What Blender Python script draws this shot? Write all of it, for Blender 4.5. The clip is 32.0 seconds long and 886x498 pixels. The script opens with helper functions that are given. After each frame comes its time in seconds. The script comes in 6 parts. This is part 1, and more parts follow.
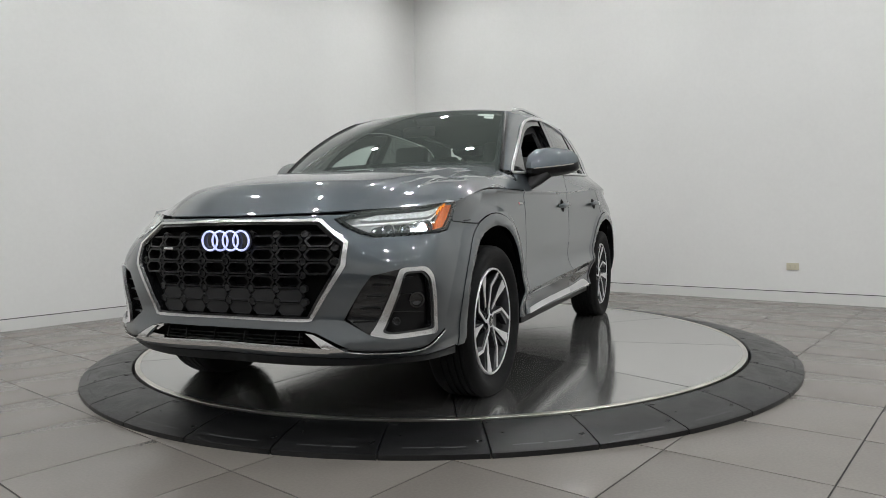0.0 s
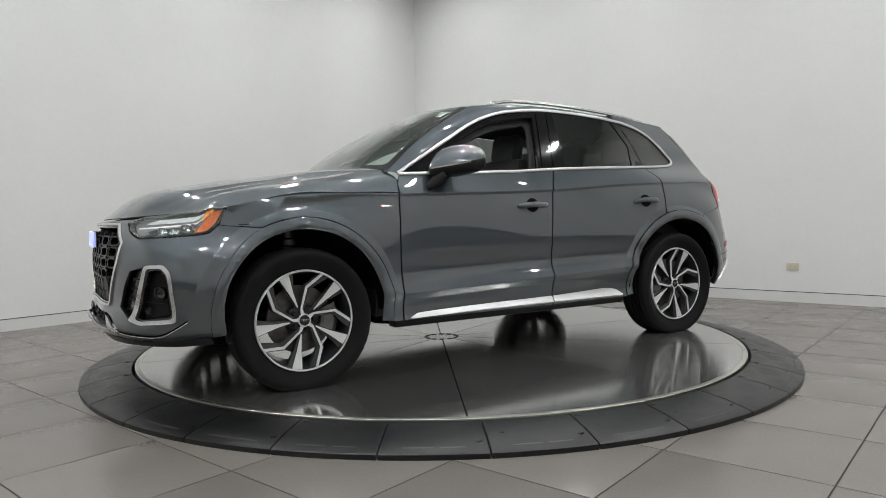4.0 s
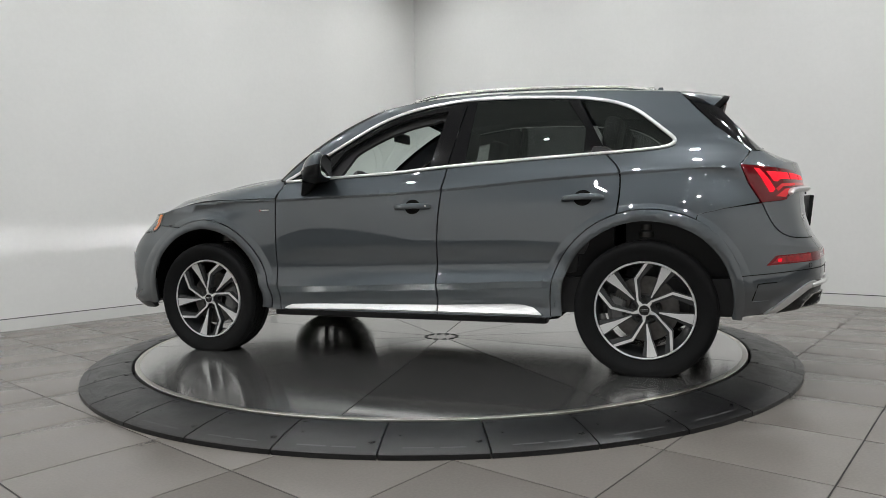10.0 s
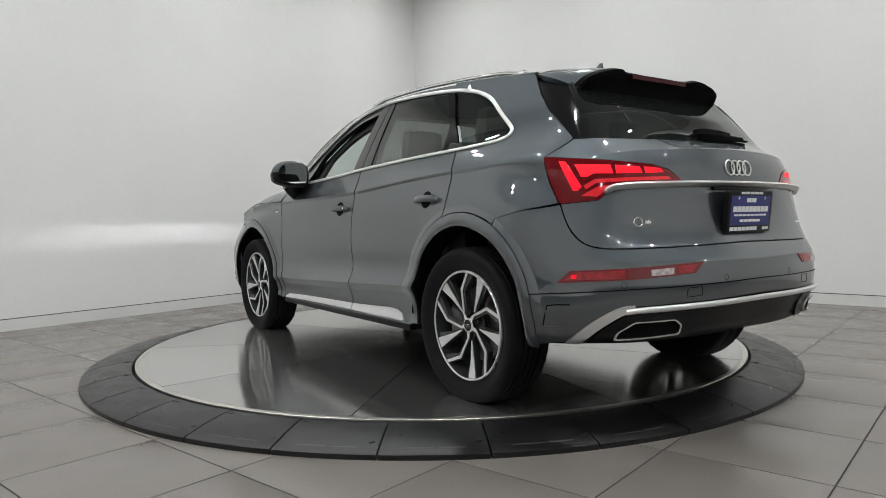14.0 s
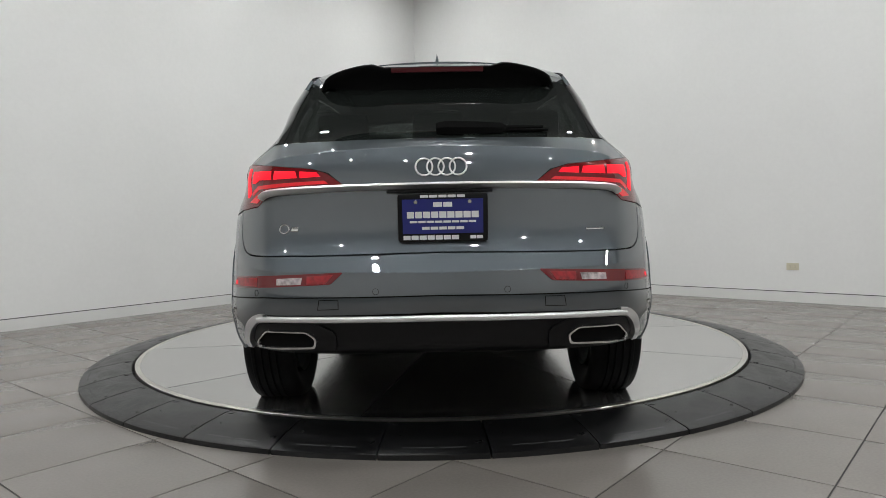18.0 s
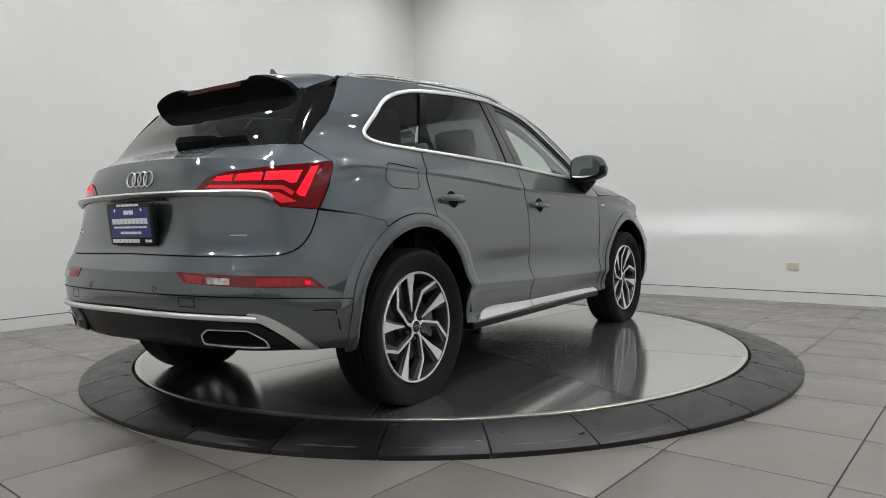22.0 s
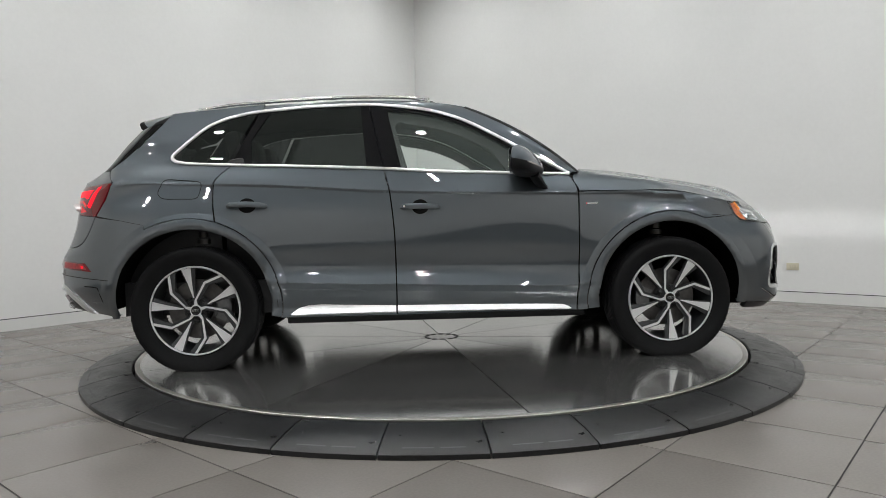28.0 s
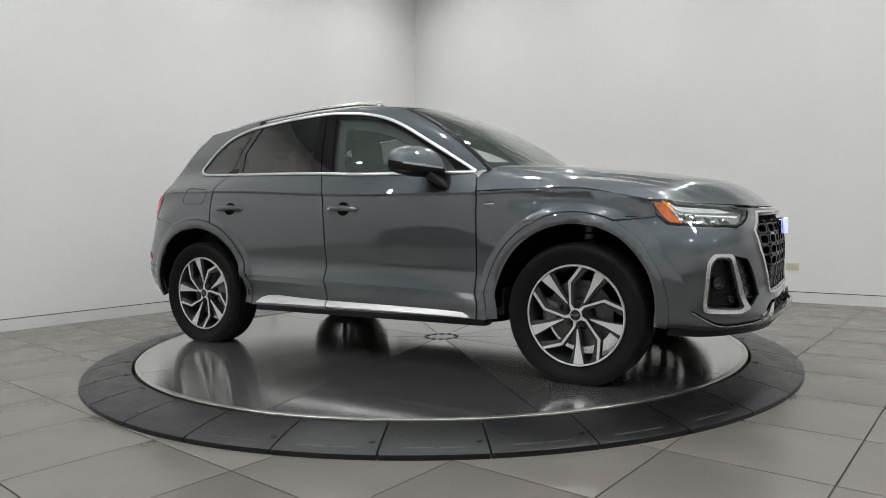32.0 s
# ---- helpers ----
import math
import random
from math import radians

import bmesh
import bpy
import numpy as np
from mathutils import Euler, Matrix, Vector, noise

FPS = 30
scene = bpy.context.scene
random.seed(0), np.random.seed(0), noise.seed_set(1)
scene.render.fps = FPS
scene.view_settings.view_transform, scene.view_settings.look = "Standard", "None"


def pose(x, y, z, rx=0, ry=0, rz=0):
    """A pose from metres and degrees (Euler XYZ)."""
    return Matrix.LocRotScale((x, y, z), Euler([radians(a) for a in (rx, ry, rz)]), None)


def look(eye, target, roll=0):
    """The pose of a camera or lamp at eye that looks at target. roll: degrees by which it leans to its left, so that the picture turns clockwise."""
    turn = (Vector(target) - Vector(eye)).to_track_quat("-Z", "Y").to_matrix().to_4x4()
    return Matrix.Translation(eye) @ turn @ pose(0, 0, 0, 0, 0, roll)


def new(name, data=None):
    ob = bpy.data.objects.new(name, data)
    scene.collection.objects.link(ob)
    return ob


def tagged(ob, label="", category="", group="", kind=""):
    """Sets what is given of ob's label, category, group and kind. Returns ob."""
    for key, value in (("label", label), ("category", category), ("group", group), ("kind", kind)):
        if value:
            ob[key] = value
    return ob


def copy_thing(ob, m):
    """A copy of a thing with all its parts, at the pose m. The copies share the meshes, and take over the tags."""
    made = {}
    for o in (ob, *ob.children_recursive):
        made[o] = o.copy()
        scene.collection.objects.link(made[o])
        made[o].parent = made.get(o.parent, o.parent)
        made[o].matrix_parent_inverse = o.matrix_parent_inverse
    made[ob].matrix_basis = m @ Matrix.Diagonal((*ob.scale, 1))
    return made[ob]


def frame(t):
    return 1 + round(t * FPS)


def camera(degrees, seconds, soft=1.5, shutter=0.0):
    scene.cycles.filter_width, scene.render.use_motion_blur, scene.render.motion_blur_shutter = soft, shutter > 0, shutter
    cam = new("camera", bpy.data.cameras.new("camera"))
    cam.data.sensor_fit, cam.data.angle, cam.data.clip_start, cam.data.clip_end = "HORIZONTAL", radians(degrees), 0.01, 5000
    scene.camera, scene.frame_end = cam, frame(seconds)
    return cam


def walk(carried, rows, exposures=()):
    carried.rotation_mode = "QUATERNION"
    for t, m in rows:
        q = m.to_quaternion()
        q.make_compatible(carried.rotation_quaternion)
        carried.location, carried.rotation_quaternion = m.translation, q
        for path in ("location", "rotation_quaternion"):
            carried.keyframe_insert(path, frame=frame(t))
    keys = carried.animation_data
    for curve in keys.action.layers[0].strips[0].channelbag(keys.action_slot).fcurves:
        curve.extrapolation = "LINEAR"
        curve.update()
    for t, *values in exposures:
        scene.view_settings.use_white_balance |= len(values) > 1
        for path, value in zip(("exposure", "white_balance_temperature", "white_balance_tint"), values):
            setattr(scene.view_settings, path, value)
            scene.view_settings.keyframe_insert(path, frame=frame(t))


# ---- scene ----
# Camera: stands still before the turntable.
cam = camera(66.45, 32.0, soft=0.5)
STAND = look((0.0, -4.880, 0.847), (0.02424, 0.11463, 0.62033), -1.145)
walk(cam, [(0.0, STAND), (32.0, STAND)])

# Turning of the table and the car: degrees at t seconds.
TURN_START, TURN_RATE = 246.0, -8.672
TURN_TIMES = [float(t) for t in range(33)]
CAR_X, CAR_Y = -0.066, -0.008      # car's middle on the table, in the table's own axes

# World: a closed room, so only a faint grey sky behind everything.
world = bpy.data.worlds.new("world")
scene.world = world
world.use_nodes = True
world.node_tree.nodes["Background"].inputs["Color"].default_value = (0.5, 0.52, 0.55, 1)
world.node_tree.nodes["Background"].inputs["Strength"].default_value = 0.05

LAMP_POWER = 612.0                  # emission of one ceiling downlight
FLOOR_Z = -0.08
TABLE_Z = -0.010
CEIL_Z = 4.45
ROOM_TURN = 49.7
WALL_U, WALL_V = 3.85, 3.68        # inner faces of the two white walls
BACK_U, BACK_V = -8.2, -8.2
PITCH_U, PITCH_V = 0.584, 0.594    # floor tiles
V_PHASE = 0.253


# ---- materials ----
def mat(name, color, rough=0.5, metal=0.0, coat=0.0, coat_rough=0.03, spec=0.5, grain=0.0, grain_scale=40.0, wear=0.0,
        wear_scale=3.0, bump=0.0, bump_scale=200.0, rough_var=0.0, emit=None, power=0.0, alpha=1.0, vary=0.0, ior=1.5, coat_ior=1.5):
    m = bpy.data.materials.new(name)
    m.use_nodes = True
    nt = m.node_tree
    b = nt.nodes["Principled BSDF"]
    b.inputs["Base Color"].default_value = (*color, 1)
    b.inputs["Roughness"].default_value = rough
    b.inputs["Metallic"].default_value = metal
    b.inputs["Coat Weight"].default_value = coat
    b.inputs["Coat Roughness"].default_value = coat_rough
    b.inputs["Coat IOR"].default_value = coat_ior
    b.inputs["Specular IOR Level"].default_value = spec
    b.inputs["IOR"].default_value = ior
    b.inputs["Alpha"].default_value = alpha
    tc = nt.nodes.new("ShaderNodeTexCoord")
    last = None
    if grain or wear or vary:
        rgb = nt.nodes.new("ShaderNodeRGB")
        rgb.outputs[0].default_value = (*color, 1)
        last = rgb.outputs[0]
        for amount, scale, detail in ((grain, grain_scale, 6.0), (wear, wear_scale, 4.0)):
            if not amount:
                continue
            n = nt.nodes.new("ShaderNodeTexNoise")
            n.inputs["Scale"].default_value = scale
            n.inputs["Detail"].default_value = detail
            nt.links.new(tc.outputs["Object"], n.inputs["Vector"])
            r = nt.nodes.new("ShaderNodeMapRange")
            r.inputs["From Min"].default_value, r.inputs["From Max"].default_value = 0.3, 0.7
            r.inputs["To Min"].default_value, r.inputs["To Max"].default_value = 1 - amount, 1 + amount
            nt.links.new(n.outputs["Fac"], r.inputs["Value"])
            last = scaled(nt, last, r.outputs["Result"])
        if vary:
            o = nt.nodes.new("ShaderNodeObjectInfo")
            r = nt.nodes.new("ShaderNodeMapRange")
            r.inputs["To Min"].default_value, r.inputs["To Max"].default_value = 1 - vary, 1 + vary
            nt.links.new(o.outputs["Random"], r.inputs["Value"])
            last = scaled(nt, last, r.outputs["Result"])
        nt.links.new(last, b.inputs["Base Color"])
    if rough_var:
        n = nt.nodes.new("ShaderNodeTexNoise")
        n.inputs["Scale"].default_value, n.inputs["Detail"].default_value = wear_scale * 2.3, 5
        nt.links.new(tc.outputs["Object"], n.inputs["Vector"])
        r = nt.nodes.new("ShaderNodeMapRange")
        r.inputs["From Min"].default_value, r.inputs["From Max"].default_value = 0.3, 0.7
        r.inputs["To Min"].default_value, r.inputs["To Max"].default_value = max(rough - rough_var, 0.01), rough + rough_var
        nt.links.new(n.outputs["Fac"], r.inputs["Value"])
        nt.links.new(r.outputs["Result"], b.inputs["Roughness"])
    if bump:
        n = nt.nodes.new("ShaderNodeTexNoise")
        n.inputs["Scale"].default_value, n.inputs["Detail"].default_value = bump_scale, 4
        nt.links.new(tc.outputs["Object"], n.inputs["Vector"])
        k = nt.nodes.new("ShaderNodeBump")
        k.inputs["Strength"].default_value, k.inputs["Distance"].default_value = bump, 0.01
        nt.links.new(n.outputs["Fac"], k.inputs["Height"])
        nt.links.new(k.outputs["Normal"], b.inputs["Normal"])
    if emit:
        b.inputs["Emission Color"].default_value = (*emit, 1)
        b.inputs["Emission Strength"].default_value = power
    return m


def scaled(nt, color, factor):
    x = nt.nodes.new("ShaderNodeVectorMath")
    x.operation = "SCALE"
    nt.links.new(color, x.inputs[0])
    nt.links.new(factor, x.inputs["Scale"])
    return x.outputs[0]


def glass_mat(name, color, rough=0.0, tint=1.0, ior=1.6, haze=0.0):
    """A thin pane: clear by its tint, with the gloss of glass."""
    m = bpy.data.materials.new(name)
    m.use_nodes = True
    nt = m.node_tree
    nt.nodes.clear()
    out = nt.nodes.new("ShaderNodeOutputMaterial")
    mix = nt.nodes.new("ShaderNodeMixShader")
    tr = nt.nodes.new("ShaderNodeBsdfTransparent")
    tr.inputs["Color"].default_value = (color[0] * tint, color[1] * tint, color[2] * tint, 1)
    gl = nt.nodes.new("ShaderNodeBsdfGlossy")
    gl.inputs["Roughness"].default_value = rough
    gl.inputs["Color"].default_value = (1, 1, 1, 1)
    # gloss that grows towards the edges, alike from both sides of the pane
    f0 = ((ior - 1) / (ior + 1)) ** 2
    lw = nt.nodes.new("ShaderNodeLayerWeight")
    lw.inputs["Blend"].default_value = 0.5
    pw = nt.nodes.new("ShaderNodeMath")
    pw.operation = "POWER"
    pw.inputs[1].default_value = 4.5
    nt.links.new(lw.outputs["Facing"], pw.inputs[0])
    fr = nt.nodes.new("ShaderNodeMapRange")
    fr.inputs["To Min"].default_value, fr.inputs["To Max"].default_value = f0, 1.0
    nt.links.new(pw.outputs[0], fr.inputs["Value"])
    nt.links.new(fr.outputs[0], mix.inputs[0])
    nt.links.new(tr.outputs[0], mix.inputs[1])
    nt.links.new(gl.outputs[0], mix.inputs[2])
    last = mix.outputs[0]
    if haze:
        # a pale diffuse haze put in for reflections and glare on the pane
        df = nt.nodes.new("ShaderNodeBsdfDiffuse")
        df.inputs["Color"].default_value = (0.52, 0.62, 0.57, 1)
        m2 = nt.nodes.new("ShaderNodeMixShader")
        m2.inputs[0].default_value = haze
        nt.links.new(last, m2.inputs[1])
        nt.links.new(df.outputs[0], m2.inputs[2])
        last = m2.outputs[0]
    nt.links.new(last, out.inputs["Surface"])
    return m


M_WALL = mat("wall_paint", (0.80, 0.80, 0.785), 0.55, grain=0.012, grain_scale=30, wear=0.03, wear_scale=0.7, bump=0.04, bump_scale=260)
M_DARK_BAND = mat("reflected_dark", (0.11, 0.11, 0.114), 0.45, grain=0.05, grain_scale=60, wear=0.12, wear_scale=1.5)
M_BACK = mat("back_wall_paint", (0.84, 0.84, 0.83), 0.6, wear=0.04, wear_scale=0.6, bump=0.04, bump_scale=260)
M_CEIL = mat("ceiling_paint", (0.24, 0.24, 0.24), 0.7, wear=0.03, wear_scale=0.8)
M_BASE = mat("baseboard_paint", (0.74, 0.74, 0.72), 0.35, wear=0.04, wear_scale=2.0)
M_GAP = mat("shadow_gap", (0.03, 0.03, 0.03), 0.8)
M_TILE = mat("porcelain_tile", (0.172, 0.156, 0.143), 0.27, grain=0.05, grain_scale=90, wear=0.05, wear_scale=2.2, vary=0.03, spec=0.6)
M_GROUT = mat("grout", (0.022, 0.020, 0.019), 0.85, grain=0.15, grain_scale=200)
M_RUBBER = mat("ring_rubber", (0.0075, 0.0075, 0.008), 0.33, spec=0.42, grain=0.10, grain_scale=120, wear=0.22, wear_scale=5.0, rough_var=0.06, vary=0.10, bump=0.10, bump_scale=500)
M_RUBBER_MARK = mat("ring_mark", (0.05, 0.05, 0.052), 0.5, grain=0.2, grain_scale=60)
# Plain black, which gives the edge gap and outlet slots their shade; also the beam shade.
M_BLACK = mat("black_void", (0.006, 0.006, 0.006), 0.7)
M_CREAM = mat("cream_plastic", (0.62, 0.58, 0.45), 0.35, wear=0.03)
M_WHITEPLATE = mat("white_plastic", (0.72, 0.72, 0.71), 0.35, wear=0.03)
M_LAMP = mat("downlight_glow", (1, 1, 1), 0.5, emit=(0.985, 1.0, 1.0), power=LAMP_POWER)
M_LAMPRIM = mat("downlight_trim", (0.30, 0.30, 0.30), 0.5)


def steel_mat():
    """Brushed steel sheets: each is brushed along its own middle line, with smears, scuffs and dust."""
    m = mat("brushed_steel", (0.60, 0.60, 0.58), 0.2, metal=0.93)
    nt = m.node_tree
    b = nt.nodes["Principled BSDF"]
    tc = nt.nodes.new("ShaderNodeTexCoord")

    def noise(scale, detail, stretch=None):
        n = nt.nodes.new("ShaderNodeTexNoise")
        n.inputs["Scale"].default_value, n.inputs["Detail"].default_value = scale, detail
        if stretch:
            mp = nt.nodes.new("ShaderNodeMapping")
            mp.inputs["Scale"].default_value = stretch
            nt.links.new(tc.outputs["Object"], mp.inputs["Vector"])
            nt.links.new(mp.outputs[0], n.inputs["Vector"])
        else:
            nt.links.new(tc.outputs["Object"], n.inputs["Vector"])
        return n.outputs["Fac"]

    def ranged(value, lo, hi, out_lo, out_hi):
        r = nt.nodes.new("ShaderNodeMapRange")
        for k, v in (("From Min", lo), ("From Max", hi), ("To Min", out_lo), ("To Max", out_hi)):
            r.inputs[k].default_value = v
        nt.links.new(value, r.inputs["Value"])
        return r.outputs["Result"]

    def times(a, b_):
        x = nt.nodes.new("ShaderNodeMath")
        x.operation = "MULTIPLY"
        nt.links.new(a, x.inputs[0])
        nt.links.new(b_, x.inputs[1])
        return x.outputs[0]

    smear = ranged(noise(0.9, 2), .30, .75, .108, .128)
    scuff = ranged(noise(9.0, 6, (.5, 6, 1)), .40, .75, .985, 1.03)
    nt.links.new(times(smear, scuff), b.inputs["Roughness"])
    # the gloss is drawn out across the brushing
    b.inputs["Anisotropic"].default_value = 0.9
    way = nt.nodes.new("ShaderNodeCombineXYZ")
    way.inputs["Y"].default_value = 1.0
    to_world = nt.nodes.new("ShaderNodeVectorTransform")
    to_world.vector_type, to_world.convert_from, to_world.convert_to = "VECTOR", "OBJECT", "WORLD"
    nt.links.new(way.outputs[0], to_world.inputs[0])
    nt.links.new(to_world.outputs[0], b.inputs["Tangent"])
    rgb = nt.nodes.new("ShaderNodeRGB")
    rgb.outputs[0].default_value = (0.62, 0.615, 0.60, 1)
    o = nt.nodes.new("ShaderNodeObjectInfo")
    hair = ranged(noise(1.0, 3, (3, 260, 1)), 0, 1, .90, 1.08)
    dust = ranged(noise(2.6, 6), .38, .70, 1.02, .93)
    tone = ranged(o.outputs["Random"], 0, 1, .93, 1.06)
    nt.links.new(scaled(nt, scaled(nt, rgb.outputs[0], times(hair, dust)), tone), b.inputs["Base Color"])
    return m


M_STEEL = steel_mat()
M_STEELRIM = mat("steel_rim", (0.72, 0.70, 0.64), 0.30, metal=1.0, wear=0.1, wear_scale=6)
M_BOLT = mat("dark_bolt", (0.03, 0.03, 0.03), 0.4, metal=0.6)


# ---- mesh helpers ----
def mesh_of(name, bm, material, smooth=0.6):
    bmesh.ops.recalc_face_normals(bm, faces=bm.faces[:])
    me = bpy.data.meshes.new(name)
    bm.to_mesh(me)
    bm.free()
    for m in (material if isinstance(material, (list, tuple)) else [material]):
        me.materials.append(m)
    if smooth:
        me.shade_smooth()
        me.set_sharp_from_angle(angle=smooth)
    return me


def part(name, bm, material, parent, label="", smooth=0.6):
    """One mesh object under a thing or under a part."""
    ob = new(name, mesh_of(name, bm, material, smooth) if isinstance(bm, bmesh.types.BMesh) else bm)
    if parent:
        ob.parent = parent
    return tagged(ob, label)


def box(bm, x0, x1, y0, y1, z0, z1, bevel=0.0, m=None):
    r = bmesh.ops.create_cube(bm, size=1.0, matrix=Matrix.Translation(((x0 + x1) / 2, (y0 + y1) / 2, (z0 + z1) / 2)) @ Matrix.Diagonal((x1 - x0, y1 - y0, z1 - z0, 1)))
    vs = r["verts"]
    if bevel:
        es = list({e for v in vs for e in v.link_edges})
        vs = bmesh.ops.bevel(bm, geom=es, offset=bevel, segments=2, affect="EDGES", profile=0.6)["verts"]
    if m:
        bmesh.ops.transform(bm, matrix=m, verts=list({v for v in vs if v.is_valid}))
    return bm


def prism(bm, outline, z0, z1, bevel=0.0, m=None, top_scale=1.0):
    """A closed outline in x, y, raised from z0 to z1."""
    lo = [bm.verts.new((x, y, z0)) for x, y in outline]
    cx, cy = sum(p[0] for p in outline) / len(outline), sum(p[1] for p in outline) / len(outline)
    hi = [bm.verts.new((cx + (x - cx) * top_scale, cy + (y - cy) * top_scale, z1)) for x, y in outline]
    n = len(outline)
    fs = [bm.faces.new(lo[::-1]), bm.faces.new(hi)]
    for i in range(n):
        fs.append(bm.faces.new((lo[i], lo[(i + 1) % n], hi[(i + 1) % n], hi[i])))
    vs = lo + hi
    if bevel:
        es = list(fs[1].edges)
        r = bmesh.ops.bevel(bm, geom=es, offset=bevel, segments=2, affect="EDGES", profile=0.6)
        vs = list({v for v in vs if v.is_valid} | set(r["verts"]))
    if m:
        bmesh.ops.transform(bm, matrix=m, verts=vs)
    return bm


def lathe(bm, profile, steps=64, m=None, axis="Z", closed=False):
    """Turns a profile of (radius, height) about an axis."""
    rings = []
    for k in range(steps):
        a = 2 * math.pi * k / steps
        row = []
        for r, h in profile:
            p = (r * math.cos(a), r * math.sin(a), h)
            row.append(bm.verts.new(p if axis == "Z" else (p[0], p[2], p[1])))
        rings.append(row)
    n = len(profile)
    for k in range(steps):
        a, b = rings[k], rings[(k + 1) % steps]
        for i in range(n if closed else n - 1):
            j = (i + 1) % n
            bm.faces.new((a[i], b[i], b[j], a[j]))
    if m:
        bmesh.ops.transform(bm, matrix=m, verts=[v for row in rings for v in row])
    return bm


def disc(bm, r, z, steps=32, m=None, h=0.0):
    ring = [(r * math.cos(2 * math.pi * k / steps), r * math.sin(2 * math.pi * k / steps)) for k in range(steps)]
    if h:
        return prism(bm, ring, z, z + h, m=m)
    vs = [bm.verts.new((x, y, z)) for x, y in ring]
    bm.faces.new(vs)
    if m:
        bmesh.ops.transform(bm, matrix=m, verts=vs)
    return bm


def sweep(bm, path, section, closed=False, up=(0, 0, 1), scale=None):
    """Carries a closed section (a, b) along a path: a across, b along up."""
    pts = [Vector(p) for p in path]
    n = len(pts)
    rows = []
    for i, p in enumerate(pts):
        a = pts[(i - 1) % n] if closed or i else p
        b = pts[(i + 1) % n] if closed or i < n - 1 else p
        t = (b - a).normalized()
        u = Vector(up[i]) if isinstance(up[0], (tuple, list, Vector)) else Vector(up)
        u = (u - t * u.dot(t)).normalized()
        s = t.cross(u)
        k = scale[i] if scale else 1.0
        rows.append([bm.verts.new(p + s * (x * k) + u * (y * k)) for x, y in section])
    m = len(section)
    for i in range(n if closed else n - 1):
        a, b = rows[i], rows[(i + 1) % n]
        for j in range(m):
            bm.faces.new((a[j], a[(j + 1) % m], b[(j + 1) % m], b[j]))
    if not closed:
        bm.faces.new(rows[0])
        bm.faces.new(rows[-1][::-1])
    return bm


def tube(bm, path, r, steps=10, closed=False, up=(0, 0, 1)):
    return sweep(bm, path, [(r * math.cos(2 * math.pi * k / steps), r * math.sin(2 * math.pi * k / steps)) for k in range(steps)], closed, up)


# ---- room ----
ROOM = pose(0, 0, 0, 0, 0, ROOM_TURN)


def slab(name, u0, u1, v0, v1, z0, z1, material):
    bm = bmesh.new()
    box(bm, u0, u1, v0, v1, z0, z1)
    ob = new(name, mesh_of(name, bm, material, 0))
    ob.matrix_world = ROOM
    return tagged(ob, kind="structure")


def build_room():
    T = 0.18
    tagged(slab("wall_north", BACK_U, WALL_U + T, WALL_V, WALL_V + T, FLOOR_Z - 0.05, CEIL_Z, M_WALL), "smooth white painted showroom wall, evenly lit")
    tagged(slab("wall_east", WALL_U, WALL_U + T, BACK_V, WALL_V, FLOOR_Z - 0.05, CEIL_Z, M_WALL), "smooth white painted showroom wall with an outlet")
    # Unseen walls, added pale so that the doors reflect more light.
    tagged(slab("wall_south", BACK_U, WALL_U + T, BACK_V - T, BACK_V, FLOOR_Z - 0.05, CEIL_Z, M_BACK), "plain pale wall behind the viewer, added unseen")
    tagged(slab("wall_west", BACK_U - T, BACK_U, BACK_V - T, WALL_V + T, FLOOR_Z - 0.05, CEIL_Z, M_BACK), "plain pale wall behind the viewer, added unseen")
    # Unseen ceiling, its grey darkened to hold down reflections on the hood.
    tagged(slab("ceiling", BACK_U, WALL_U, BACK_V, WALL_V, CEIL_Z, CEIL_Z + 0.2, M_CEIL), "unseen flat ceiling in darkened grey, with recessed downlights")
    # Dark bands added at the walls' foot for unseen objects the car's doors reflect.
    tagged(slab("dark_band_south", BACK_U, WALL_U, BACK_V, BACK_V + 0.06, FLOOR_Z, 0.50, M_DARK_BAND), "added dark band at a wall's foot, standing in for reflected objects")
    tagged(slab("dark_band_west", BACK_U, BACK_U + 0.06, BACK_V + 0.06, WALL_V, FLOOR_Z, 0.50, M_DARK_BAND), "added dark band at a wall's foot, standing in for reflected objects")
    # Baseboards: a flat board with a dark strip on top, coloured as the reveal's shade.
    for name, along_u in (("baseboard", True), ("baseboard", False)):
        bm = bmesh.new()
        gap = bmesh.new()
        if along_u:
            box(bm, BACK_U, WALL_U, WALL_V - 0.012, WALL_V, FLOOR_Z, FLOOR_Z + 0.103)
            box(gap, BACK_U, WALL_U, WALL_V - 0.005, WALL_V, FLOOR_Z + 0.103, FLOOR_Z + 0.110)
        else:
            box(bm, WALL_U - 0.012, WALL_U, BACK_V, WALL_V - 0.012, FLOOR_Z, FLOOR_Z + 0.103)
            box(gap, WALL_U - 0.005, WALL_U, BACK_V, WALL_V - 0.012, FLOOR_Z + 0.103, FLOOR_Z + 0.110)
        ob = new(name, mesh_of(name, bm, M_BASE, 0))
        ob.matrix_world = ROOM
        tagged(ob, "flat white baseboard with a dark strip as its reveal's shade", kind="structure")
        part("reveal", gap, M_GAP, ob, smooth=0)


build_room()


